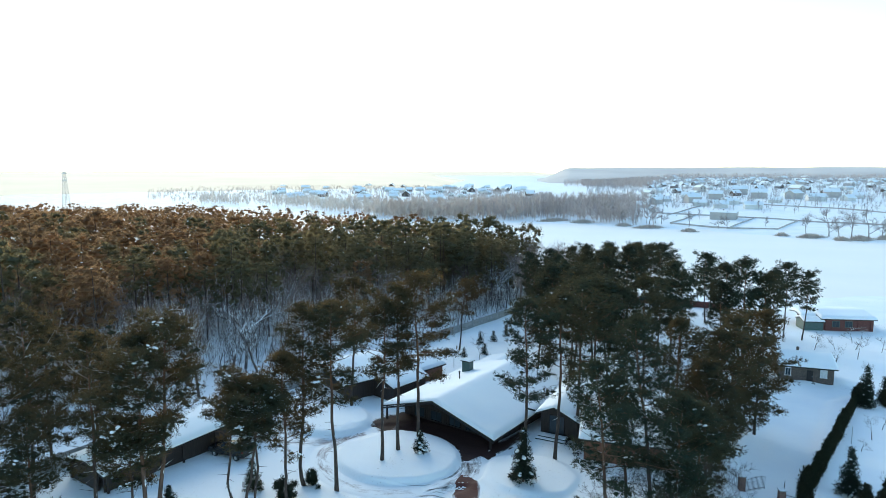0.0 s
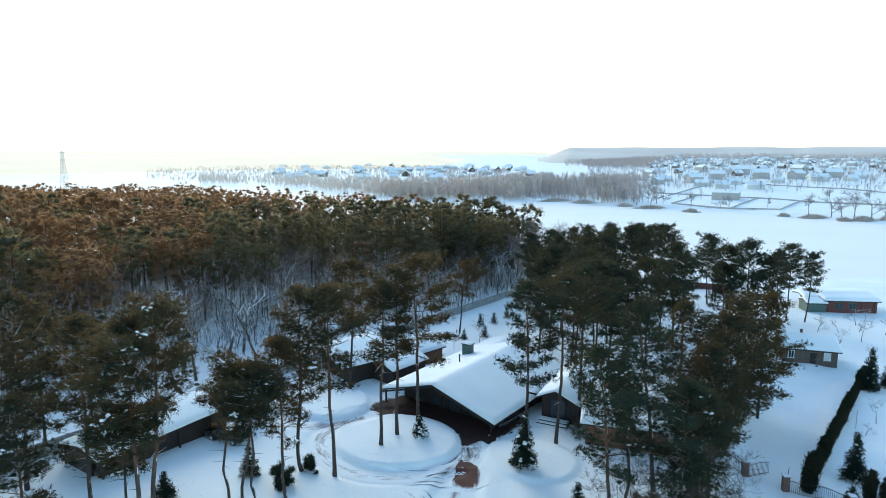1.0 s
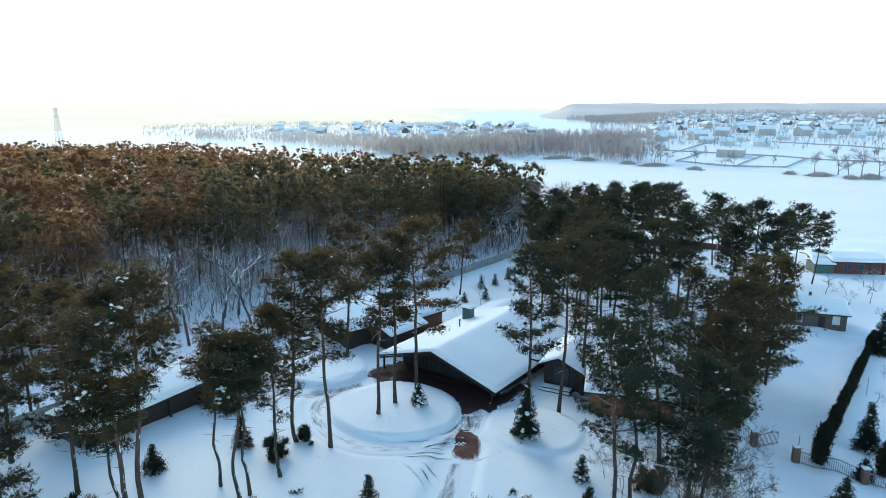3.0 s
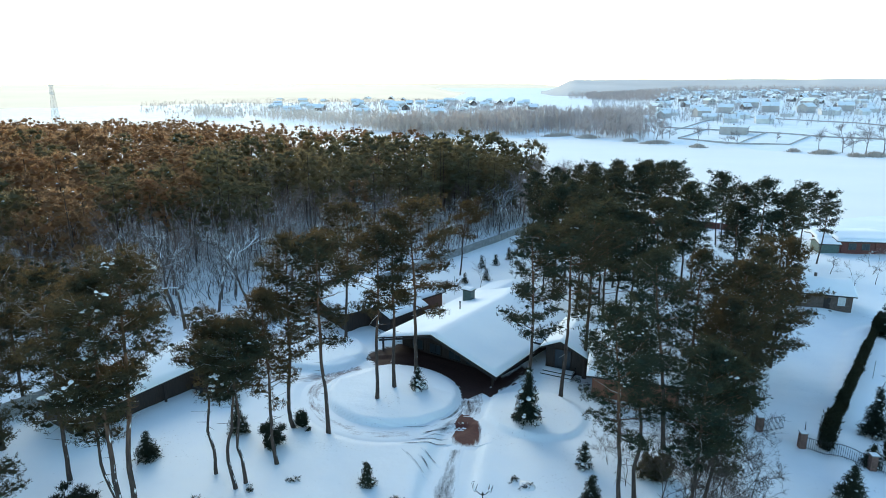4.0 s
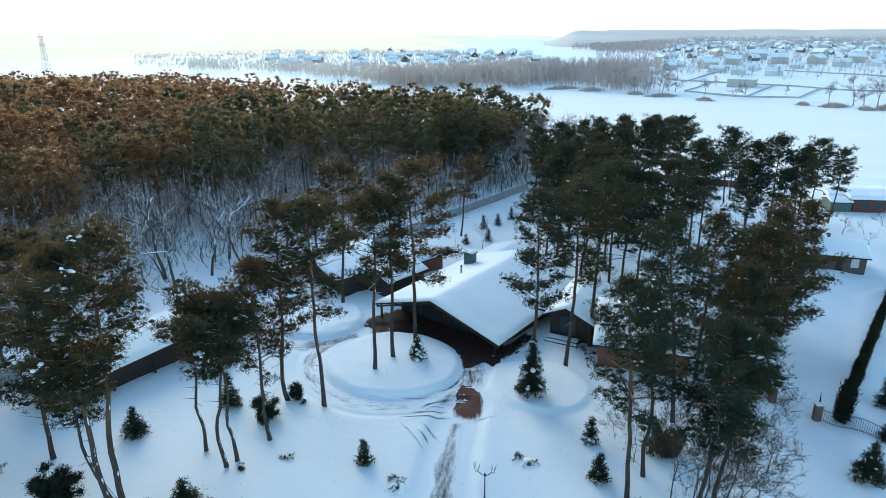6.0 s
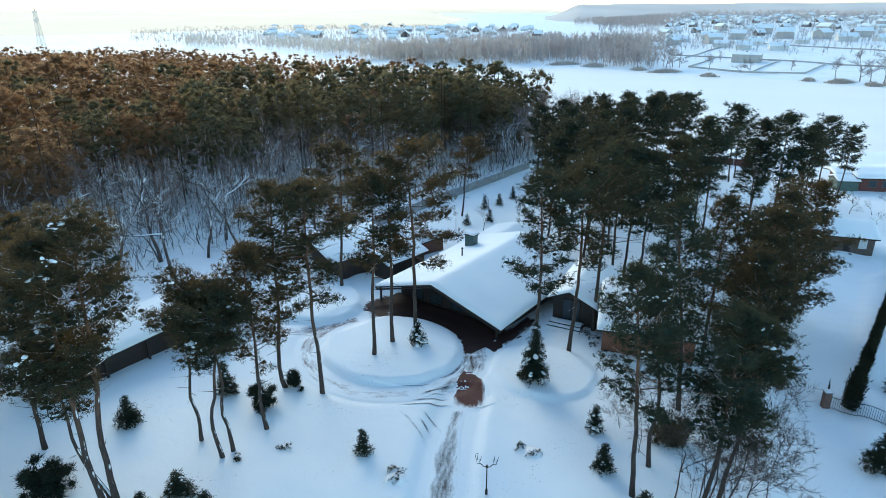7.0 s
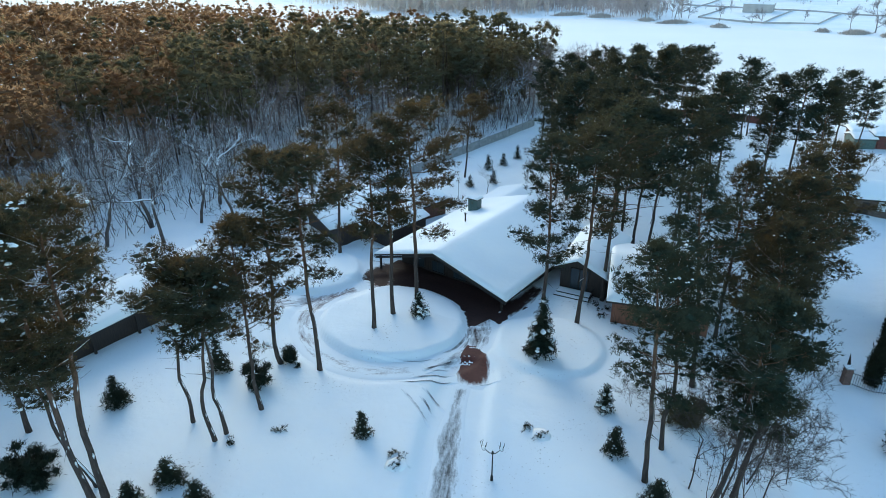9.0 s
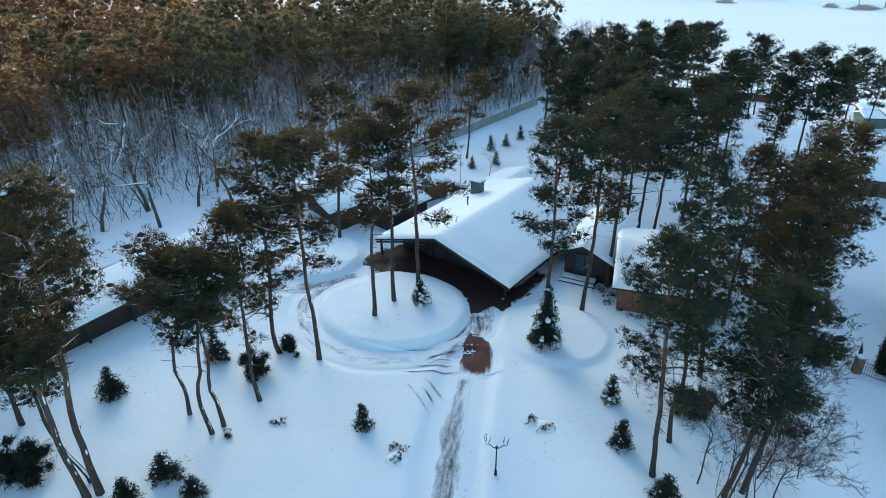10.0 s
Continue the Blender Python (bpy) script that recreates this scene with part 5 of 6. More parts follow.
while len(shoreward) < 24:
    x, y = rg_.uniform(-18, 7), rg_.uniform(160, 214)
    if y < np.interp(x, NEAR_X, NEAR_Y) - 6 and all(math.hypot(x - p, y - q) > 3.4 for p, q in shoreward):
        shoreward.append((x, y))
        plant_pine(LAKESIDE[len(shoreward) % 3], x, y, rg_.uniform(0, 360), rg_.uniform(0.8, 1.08), "bushy dark green pine at the lake end of the forest", "forest pines")

# deeper in, the crowns run together past counting
def raw(me):
    v, f = np.empty(len(me.vertices) * 3, np.float32), np.empty(len(me.polygons) * 3, np.int32)
    me.vertices.foreach_get("co", v)
    me.loops.foreach_get("vertex_index", f)
    return v.reshape(-1, 3), f.reshape(-1, 3)


DEEP = [raw(forest_meshes("deep_pine", 340 + i, 17.0, 0.44, 3.3, M_NEEDLE_FOREST, 24)[1]) for i in range(3)]
s, placed = Shape(), []
tries = 0
while len(placed) < 250 and tries < 16000:
    tries += 1
    x, y = rg_.uniform(-235, 12), rg_.uniform(120, 320)
    r = math.hypot(x, y)
    a = (x + 16) * 0.447 + (y - 108) * 0.894
    b = -(x + 16) * 0.894 + (y - 108) * 0.447
    if r < 200 or r > 335 or b < 10 or y > np.interp(x, NEAR_X, NEAR_Y) - 12 or math.degrees(math.atan2(x, y)) < -44:
        continue
    if any(math.hypot(x - p, y - q) < 5.2 for p, q in placed):
        continue
    placed.append((x, y))
    v, f = DEEP[len(placed) % 3]
    c, sn, k = math.cos(tries), math.sin(tries), rg_.uniform(0.9, 1.2)
    s.add(np.c_[v[:, 0] * c - v[:, 1] * sn, v[:, 0] * sn + v[:, 1] * c, v[:, 2]] * k + np.array([x, y, T(x, y)]), f)
tagged(new("deep_forest", s.mesh("deep_forest", M_NEEDLE_FOREST)), "unbroken green-brown canopy of the pine forest", "forest", "", "stuff")

# --- leafless trees along the forest edge
BARE = [bare_meshes("bare_tree", 400 + i, 10.5, 0.85, 3, M_TWIG, 0.11, 3 if i < 4 else 4, 0.12, 3) for i in range(6)]
BIG = [bare_meshes("crooked_bare_tree", 410 + i, 11.0, 0.75, 3, M_TWIG, 0.20, 3, 0.3, 6) for i in range(2)]
BROWN = [bare_meshes("brown_bare_tree", 420 + i, 11.0, 0.42, 3, M_TWIG_DRY, 0.12, 3, 0.4, 9) for i in range(3)]


def plant_bare(me, x, y, size, label, group, turn=None, name="bare_tree"):
    t = thing(name, (x, y, T(x, y)), label, "tree", group, "", rg_.uniform(0, 360) if turn is None else turn, size)
    put("trunk", me[0], t)
    put("crown", me[1], t)
    return t


n_b, tries = 0, 0
taken = []
while n_b < 140 and tries < 9000:
    tries += 1
    a = rg_.uniform(-62, 95)
    lo = 11 if a < -5 else (7 if a < 12 else 2.5)
    b = lo + abs(rg_.gauss(0, 11))
    if b > 34:
        continue
    x, y = along_fence(a, b)
    if y > np.interp(x, NEAR_X, NEAR_Y) - 12 or any(math.hypot(x - p, y - q) < 1.5 for p, q in taken):
        continue
    taken.append((x, y))
    n_b += 1
    plant_bare(BARE[n_b % 6], x, y, rg_.uniform(0.55, 1.15), "leafless tree with snow lying along its branches", "forest edge trees")
for x, y, sz in ((-37.0, 109.6, 1.35), (-22.0, 127.0, 1.3), (-46.0, 92.0, 1.1), (-52.0, 88.0, 1.1), (-57, 95, 1.1), (8.0, 176.0, 1.3), (12.0, 182.0, 1.4), (-1, 170, 1.3)):
    plant_bare(BROWN[n_b % 3], x, y, sz, "tall leafless tree with fine pale brown twigs", "brown bare trees")
    n_b += 1

for x, y, sz in ((-33.8, 89.0, 1.05), (-37.7, 93.6, 1.2), (-37.0, 86.4, 1.0), (-38.2, 79.5, 1.1), (-43.8, 77.4, 1.1), (-30.5, 97.5, 1.1), (-42.0, 84.0, 1.2), (-27.0, 101.0, 1.0), (-47.5, 72.0, 1.1)):
    plant_bare(BIG[n_b % 2], x, y, sz, "large leafless tree with snow on its crooked limbs", "forest edge trees")
    n_b += 1
# bushy leafless trees where the forest meets the lake
ROSY = [bare_meshes("bushy_bare_tree", 430 + i, 12.5, 0.5, 3, M_CANOPY, 0.15, 4, 0.25, 15) for i in range(2)]
for x, y, sz in ((9.5, 171, 1.1), (12.5, 177, 1.2), (15.5, 184, 1.25), (17.5, 178, 1.1), (19.5, 187, 1.2), (22.5, 183, 1.05), (26.0, 186, 1.1), (7.0, 166, 1.05), (13.5, 189, 1.2)):
    plant_bare(ROSY[n_b % 2], x, y, sz, "bushy leafless tree with pinkish grey twigs", "brown bare trees")
    n_b += 1
# pale leafless trees that stand up among the pines
for x, y, sz in ((-45.7, 133.4, 1.55), (-33.0, 186.0, 1.45), (-25.0, 192.0, 1.35), (-15.0, 200.0, 1.35), (-62.0, 150.0, 1.3)):
    plant_bare(BROWN[n_b % 3], x, y, sz, "tall pale leafless tree among dark pines", "brown bare trees")
    n_b += 1
n_m = 0
while n_m < 90:
    a, b = rg_.uniform(-70, 90), rg_.uniform(20, 62)
    if a > 25:
        b = rg_.uniform(6, 40)
    x, y = along_fence(a, b)
    if y > np.interp(x, NEAR_X, NEAR_Y) - 14:
        continue
    n_m += 1
    plant_bare(BROWN[n_m % 3], x, y, rg_.uniform(0.7, 1.15), "leafless tree with dense reddish brown twigs", "brown bare trees")

# undergrowth: uncountable snowy saplings in the wood
rng = np.random.RandomState(77)
s = Shape()
for k in range(1500):
    a = rng.uniform(-64, 100)
    lo = 11 if a < -5 else (7 if a < 12 else 2.0)
    b = lo + abs(rng.normal(0, 15))
    x, y = along_fence(a, b)
    if y > np.interp(x, NEAR_X, NEAR_Y) - 6:
        continue
    z, h = T(x, y), rng.uniform(1.2, 6.5)
    p = np.array([x, y, z - 0.1])
    q = p + np.array([rng.normal() * 1.2, rng.normal() * 1.2, h])
    m = (p + q) / 2 + rng.normal(size=3) * 0.35
    s.tube([p, m, q], [0.045, 0.03, 0.01], 3, False)
    for j in range(3):
        u = rng.uniform(0.3, 0.95)
        o = p + (q - p) * u
        s.tube([o, o + np.array([rng.normal() * 0.7, rng.normal() * 0.7, rng.uniform(0.1, 0.9)])], [0.022, 0.008], 3, False)
# fine upright twigs, thicker deeper in
n = 60000
a, b = rng.uniform(-70, 105, n), 14 + 62 * rng.uniform(0, 1, n) ** 0.8
x, y = along_fence(a, b)
keep = (y < np.interp(x, NEAR_X, NEAR_Y) - 8) & ((a > 12) | (b > 20))
x, y = x[keep], y[keep]
n = len(x)
o = np.c_[x, y, terrain(x, y) + rng.uniform(0, 7.5, n)]
d = np.c_[rng.normal(size=n) * 0.8, rng.normal(size=n) * 0.8, rng.uniform(0.5, 2.8, n)]
w = np.c_[rng.normal(size=n), rng.normal(size=n), np.zeros(n)] * 0.024
s.add(np.stack([o - w, o + w, o + d], 1), np.arange(3 * n))
# crowns of leafless trees between the pines
n = 52000
a, b = rng.uniform(-85, 120, n), rng.uniform(22, 120, n)
x, y = along_fence(a, b)
clump = waves(x, y, 11, 61)
keep = (y < np.interp(x, NEAR_X, NEAR_Y) - 10) & (clump > -0.25) & (np.degrees(np.arctan2(x, y)) > -46)
x, y, clump = x[keep], y[keep], clump[keep]
n = len(x)
o = np.c_[x, y, terrain(x, y) + rng.uniform(3.5, 9.5 + 2.5 * np.clip(clump, 0, 1), n)]
d = np.c_[rng.normal(size=n) * 0.7, rng.normal(size=n) * 0.7, rng.uniform(0.6, 2.2, n)]
w = np.c_[rng.normal(size=n), rng.normal(size=n), np.zeros(n)] * 0.04
crowns = new("leafless_canopy", mesh_of("leafless_canopy", np.stack([o - w, o + w, o + d], 1).reshape(-1, 3), np.arange(3 * n).reshape(-1, 3), M_CANOPY))
tagged(crowns, "fine reddish grey twigs of leafless trees among the pines", "woodland", "", "stuff")
thicket = new("undergrowth", s.mesh("undergrowth", M_BRUSH))
tagged(thicket, "dense leafless saplings dusted with snow under the forest", "undergrowth", "", "stuff")


# ---------------------------------------------------------------- small conifers and shrubs in the yard
def plant_fir(x, y, h, w, seed, label, snow=0.4, name="young_spruce", group="young spruces", mat=None, detail=1.0):
    t = thing(name, (x, y, T(x, y)), label, "tree", group)
    for nm, me in zip(("trunk", "crown", "snow"), fir_meshes(name, seed, h, w, detail, snow, mat)):
        ob = put(nm, me, t)
        if nm == "snow":
            tagged(ob, kind="stuff")
    return t


for i, (x, y, h, w, sn) in enumerate(((-8.85, 50.0, 1.95, 0.55, 0.7), (8.07, 50.3, 2.3, 0.68, 0.35), (8.1, 54.9, 2.3, 0.55, 1.6), (-19.5, 44.2, 2.0, 1.0, 0.3), (-26.85, 51.0, 2.4, 0.9, 0.4),
                                      (-20.98, 42.4, 1.6, 0.7, 0.3), (-17.3, 43.1, 1.5, 0.75, 0.5), (-21.5, 56.1, 3.0, 0.8, 0.4), (9.95, 46.0, 2.0, 1.0, 0.3), (27.9, 52.9, 3.2, 1.2, 0.3), (32.6, 58.6, 2.0, 0.8, 0.3))):
    plant_fir(x, y, h, w, 500 + i, "small dark spruce half buried in snow", sn)
plant_fir(3.75, 61.2, 5.5, 1.3, 520, "dark spruce laden with lumps of snow", 1.5)
plant_fir(-7.0, 66.2, 2.4, 0.75, 521, "small spruce laden with snow on the round bed", 2.4)
plant_fir(35.7, 64.0, 5.2, 1.1, 522, "bluish spruce beside the iron fence", 0.3)
plant_fir(53.5, 93.3, 6.2, 1.3, 523, "tall spruce at the end of the hedge", 0.2)
plant_fir(57.0, 95.0, 4.2, 1.0, 524, "dark spruce at the end of the hedge", 0.2)


def bush(x, y, h, w, seed, label, mat, snow=0.3):
    """A rounded evergreen shrub of needle tufts on short stems."""
    rng = np.random.RandomState(seed)
    t = thing("evergreen_shrub", (x, y, T(x, y)), label, "shrub", "evergreen shrubs")
    s = Shape()
    cs, rs, sn = [], [], Shape()
    for i in range(int(46 * w)):
        a, u, e = rng.uniform(0, 6.28), rng.uniform(0.2, 1), rng.uniform(0.05, 1.35)
        q = np.array([math.cos(a) * w * u * math.cos(e * 0.7), math.sin(a) * w * u * math.cos(e * 0.7), 0.12 + h * 0.85 * math.sin(e) * u])
        s.tube([(0, 0, 0), q * 0.5 + [0, 0, 0.05], q], [0.03, 0.02, 0.008], 3, False)
        cs.append(q)
        rs.append(0.26)
        if rng.uniform() < snow * 0.25:
            lump(rng, sn, q + [0, 0, 0.12], rng.uniform(0.07, 0.16), 0.4)
    put("stem", s.mesh("shrub_stems", M_BARK), t)
    v, f = tufts(rng, cs, rs, 16, 0.26, 0.05, 0.4, 0.8, 8)
    cv, cf = cores(rng, cs, np.full(len(cs), 0.2), 0.8)
    put("foliage", mesh_of("shrub_foliage", np.concatenate([v, cv]), np.concatenate([f, cf + len(v)]), mat), t)
    if sn.v:
        tagged(put("snow", sn.mesh("shrub_snow", M_SNOW_LUMP, True), t), kind="stuff")


bush(-27.9, 43.5, 2.4, 1.6, 600, "rounded dark pine shrub in the snow", M_SHRUB, 0.1)
bush(-17.9, 54.6, 2.0, 1.15, 601, "rounded dark evergreen shrub behind a pine trunk", M_SHRUB, 0.2)
bush(13.6, 54.1, 2.4, 1.5, 602, "rounded brownish evergreen shrub under the pines", M_NEEDLE, 0.1)
bush(-16.4, 57.9, 1.6, 0.5, 603, "snow-dusted shrub at the foot of a pine", M_SPRUCE, 2.0)


def buried_shrub(x, y, w, seed, label):
    """Tips of a shrub sticking out of a snow hump."""
    rng = np.random.RandomState(seed)
    t = thing("buried_shrub", (x, y, T(x, y)), label, "shrub", "buried shrubs")
    s = Shape()
    lump(rng, s, (0, 0, -0.03), w * 0.8, 0.14)
    put("snow", s.mesh("buried_shrub_snow", M_SNOW_LUMP, True), t)
    a = rng.uniform(0.3, 2.4)
    u = rng.normal(size=14) * w * 0.55
    cs = np.stack([u * math.cos(a) + rng.normal(size=14) * 0.16, u * math.sin(a) * 0.5 + rng.normal(size=14) * 0.16, rng.uniform(0.04, 0.16, 14)], 1)
    v, f = tufts(rng, cs, rng.uniform(0.04, 0.13, 14), 4, 0.11, 0.04, 0.2, 0.6, 6)
    put("foliage", mesh_of("buried_foliage", v, f, M_SHRUB), t)


for i, (x, y, w) in enumerate(((-6.1, 47.3, 1.0), (3.3, 51.4, 1.0), (-14.5, 49.7, 0.6), (-17.4, 48.0, 0.3), (-15.6, 57.3, 0.3), (2.4, 52.2, 0.6), (-6.3, 48.3, 0.5))):
    buried_shrub(x, y, w, 620 + i, "low dark shrub almost buried under snow")

# snow humps by the wing and porch where shrubs lie buried
for i, (x, y, w) in enumerate(((10.3, 70.6, 0.9), (10.0, 69.3, 0.7), (10.9, 68.2, 0.6), (9.6, 71.6, 0.7), (11.9, 67.2, 0.6))):
    buried_shrub(x, y, w, 640 + i, "snow-heaped low shrub beside the brown wall")

# the leafless tree among the right-hand pines and scrub round it
SCRUB = [bare_meshes("scrub_tree", 440 + i, 6.5, 0.8, 4, M_TWIG_THIN, 0.045, 3, 0.05, 5) for i in range(3)]
for i, (x, y, sz) in enumerate(((12.6, 46.0, 1.15), (16.2, 46.4, 1.25), (14.6, 45.2, 1.1), (13.6, 46.4, 1.55), (14.9, 46.8, 1.6), (12.2, 47.6, 1.25), (15.9, 48.4, 1.35), (18.5, 48.6, 0.75), (20.5, 52.5, 0.8), (11.0, 52.6, 0.7), (17.0, 54.0, 0.9), (13.2, 57.5, 0.8), (10.2, 55.5, 0.5))):
    plant_bare(SCRUB[i % 3], x, y, sz, "spreading leafless tree with thin dark twigs", "bare garden trees")
for i, (x, y, sz) in enumerate(((34.5, 87.0, 1.9), (31.5, 88.5, 1.8))):
    plant_bare(BROWN[i % 3], x, y, sz * 0.62, "bare birch-like tree among the pines", "bare garden trees")
for i, (x, y) in enumerate(((20, 96), (16, 98), (12, 92), (24, 100), (18, 108), (9, 112), (-2, 103))):
    plant_bare(BARE[i % 6], x, y, 0.55, "small leafless garden tree in snow", "bare garden trees")
for i, (x, y, h) in enumerate(((-2.0, 118.0, 2.6), (0.5, 121.0, 2.2), (-4.5, 108.0, 1.8), (-1.0, 110.5, 2.2), (3.0, 126.0, 2.5))):
    plant_fir(x, y, h, 0.7, 530 + i, "young conifer in the snowy back garden", 0.5, detail=0.6)
pole = thing("garden_pole", (-5.8, 101.0, T(-5.8, 101.0)), "thin pale pole standing in the back garden", "pole")
s = Shape()
s.tube([(0, 0, -0.2), (0, 0, 3.0)], [0.05, 0.04], 8)
put("shaft", s.mesh("garden_pole", M_STEEL), pole)
s = Shape()
s.tube([(0, 0, 3.0), (0, 0, 3.08)], [0.06, 0.02], 8)
put("cap", s.mesh("garden_pole_cap", M_STEEL), pole)


for i, (x, y, sz) in enumerate(((36.8, 57.0, 0.6), (38.6, 55.6, 0.7), (37.6, 53.6, 0.55), (40.4, 58.4, 0.6), (34.6, 53.0, 0.5))):
    plant_bare(SCRUB[i % 3], x, y, sz, "tangled brown leafless bush by the iron fence", "bare garden trees")


# ---------------------------------------------------------------- thuja hedge along the lane
def thuja(tag, seed, h, w):
    rng = np.random.RandomState(seed)
    n = int(190 * h / 4)
    zz = rng.uniform(0.02, 1, n)
    prof = w * np.interp(zz, [0, 0.12, 0.6, 0.85, 1], [0.8, 1, 0.9, 0.6, 0.08]) * rng.uniform(0.75, 1.08, n)
    a = rng.uniform(0, 6.28, n)
    cs = np.stack([np.cos(a) * prof, np.sin(a) * prof, zz * h], 1)
    v, f = tufts(rng, cs, np.full(n, 0.16), 2, 0.34, 0.13, 0.8, 1.2, 6)
    s = Shape()
    s.tube([(0, 0, -0.2), (0, 0, h * 0.3), (0, 0, h * 0.7), (0, 0, h * 0.96)], [0.5 * w, 0.72 * w, 0.62 * w, 0.1], 8)
    return s.mesh(tag + "_core", M_THUJA, True), mesh_of(tag + "_sprays", v, f, M_THUJA)


THUJAS = [thuja("thuja", 700 + i, h, w) for i, (h, w) in enumerate(((4.0, 0.62), (3.6, 0.55), (3.2, 0.55)))]
hl = np.array([(30.2, 61.3), (56.0, 99.0)])
seg = np.r_[0, np.cumsum(np.hypot(*np.diff(hl, axis=0).T))]
for i, d in enumerate(np.arange(0, seg[-1], 1.3)):
    x, y = np.interp(d, seg, hl[:, 0]), np.interp(d, seg, hl[:, 1])
    if i in (2, 3):
        continue
    t = thing("thuja", (x, y, T(x, y)), "clipped dark columnar thuja in a lane-side hedge", "hedge tree", "thuja hedge", "", rg_.uniform(0, 360), rg_.uniform(0.78, 0.9) if i < 2 else rg_.uniform(0.40, 0.68))
    core, sprays = THUJAS[0 if i < 3 else i % 3]
    put("core", core, t)
    put("foliage", sprays, t)
for x, y, sz in ((34.7, 59.6, 0.75), (35.6, 58.8, 0.7), (56.8, 93.6, 0.8), (38.5, 62.5, 0.7)):
    t = thing("thuja", (x, y, T(x, y)), "dark columnar thuja beside the iron fence", "hedge tree", "thuja hedge", "", rg_.uniform(0, 360), sz)
    put("core", THUJAS[0][0], t)
    put("foliage", THUJAS[0][1], t)


# ---------------------------------------------------------------- cottage and red house
ca = math.degrees(math.atan2(-1.45, 6.12))
cot = simple_house("cottage", (0, 0, 0), 0, 3.9, 3.9, 8.6, 2.55, 4.0, 2.55, "small brown brick cottage with a deep snow roof", M_BRICK_BROWN, 0.45, 0.35, 13, 0.4)
cot.matrix_basis = pose(47.4, 108.9, T(51, 107), 0, 0, ca - 90)
for yy, w in ((6.7, 1.0), (1.6, 0.9)):
    window_in(cot, 3.47, yy, 0.95, w, 1.25, 1, M_CURTAIN if yy > 3 else M_GLASS, M_WHITE_TRIM, "x")
s = Shape()
s.box(3.44, 3.52, 4.3, 5.2, 0.0, 2.0)
d_ = put("door", s.mesh("cottage_door", M_TIMBER), cot, "dark plank door")
s = Shape()
s.box(3.52, 3.56, 5.05, 5.11, 0.95, 1.07)
put("handle", s.mesh("cottage_handle", M_STEEL), d_)
s = Shape()
s.box(3.5, 4.3, 4.1, 5.4, -0.4, 0.12)
put("doorstep", s.mesh("cottage_step", M_CONCRETE), cot)
s = Shape()
s.tube([(-0.4, 3.6, 3.5), (-0.4, 3.6, 4.75)], [0.22, 0.22], 4)
put("chimney_stack", s.mesh("cottage_stack", M_BRICK_BROWN), cot)

red = simple_house("red_house", (0, 0, 0), 0, 5.5, 5.5, 11.3, 2.7, 3.5, 2.7, "long red brick house under a deep snow roof", M_BRICK_RED, 0.5, 0.55, 14, 0.3)
red.matrix_basis = pose(71.1, 146.6, T(75, 144), 0, 0, -92)
for yy in (3.2, 5.8):
    window_in(red, 5.02, yy, 0.9, 1.5, 1.3, 1, M_GLASS, M_GREEN_METAL, "x")
for yy in (1.0, 7.6, 10.2):
    s = Shape()
    s.box(4.98, 5.14, yy, yy + 0.4, -0.3, 2.5)
    put("pilaster", s.mesh("red_pilaster", M_BRICK_RED), red)
shed = simple_house("shed", (0, 0, 0), 0, 2.2, 2.2, 4.4, 2.0, 2.6, 2.0, "small green-grey shed with snow on its roof", M_GREEN_METAL, 0.25, 0.35, 15, 0.2)
shed.matrix_basis = pose(67.3, 143.2, T(68, 143), 0, 0, -92)
barn = simple_house("red_barn", (0, 0, 0), 0, 3.4, 3.4, 3.4, 2.5, 3.0, 2.5, "low red brick outbuilding under a mound of snow", M_BRICK_RED, 0.5, 0.6, 17, 1.6)
barn.matrix_basis = pose(68.2, 147.2, T(68, 147), 0, 0, -94)
lp = thing("lane_pole", (43.6, 78.2, T(43.6, 78.2)), "thin grey post in the snow beside the hedge", "pole")
s = Shape()
s.tube([(0, 0, -0.2), (0, 0, 2.2)], [0.04, 0.04], 6)
put("shaft", s.mesh("lane_post", M_STEEL), lp)
FRUIT = [bare_meshes("orchard_tree", 460 + i, 3.6, 0.6, 3, M_TWIG, 0.06, 3, 0.15, 3) for i in range(3)]
for i, (x, y) in enumerate(((62.2, 125.6), (65.9, 125.2), (70.1, 126.5), (74.0, 124.8), (67.0, 119.8), (61, 116), (72, 131), (78, 128), (66, 132), (80, 121), (63, 109), (69, 112), (60, 133), (76, 135))):
    plant_bare(FRUIT[i % 3], x, y, rg_.uniform(0.8, 1.25), "small leafless fruit tree in deep snow", "orchard trees", name="fruit_tree")
for i, (x, y) in enumerate(((43.5, 76.0), (47.0, 80.0), (45.5, 70.5), (50.5, 84.0), (41.0, 66.0), (55, 88))):
    plant_bare(FRUIT[i % 3], x, y, rg_.uniform(0.6, 0.9), "thin leafless sapling in the snow", "orchard trees", name="fruit_tree")
panel_fence("lakeside_wall", [(22, 172), (34, 168), (47, 165), (58, 160)], 1.6, "low red-brown wall before the frozen lake", M_BRICK_RED, 4.0)


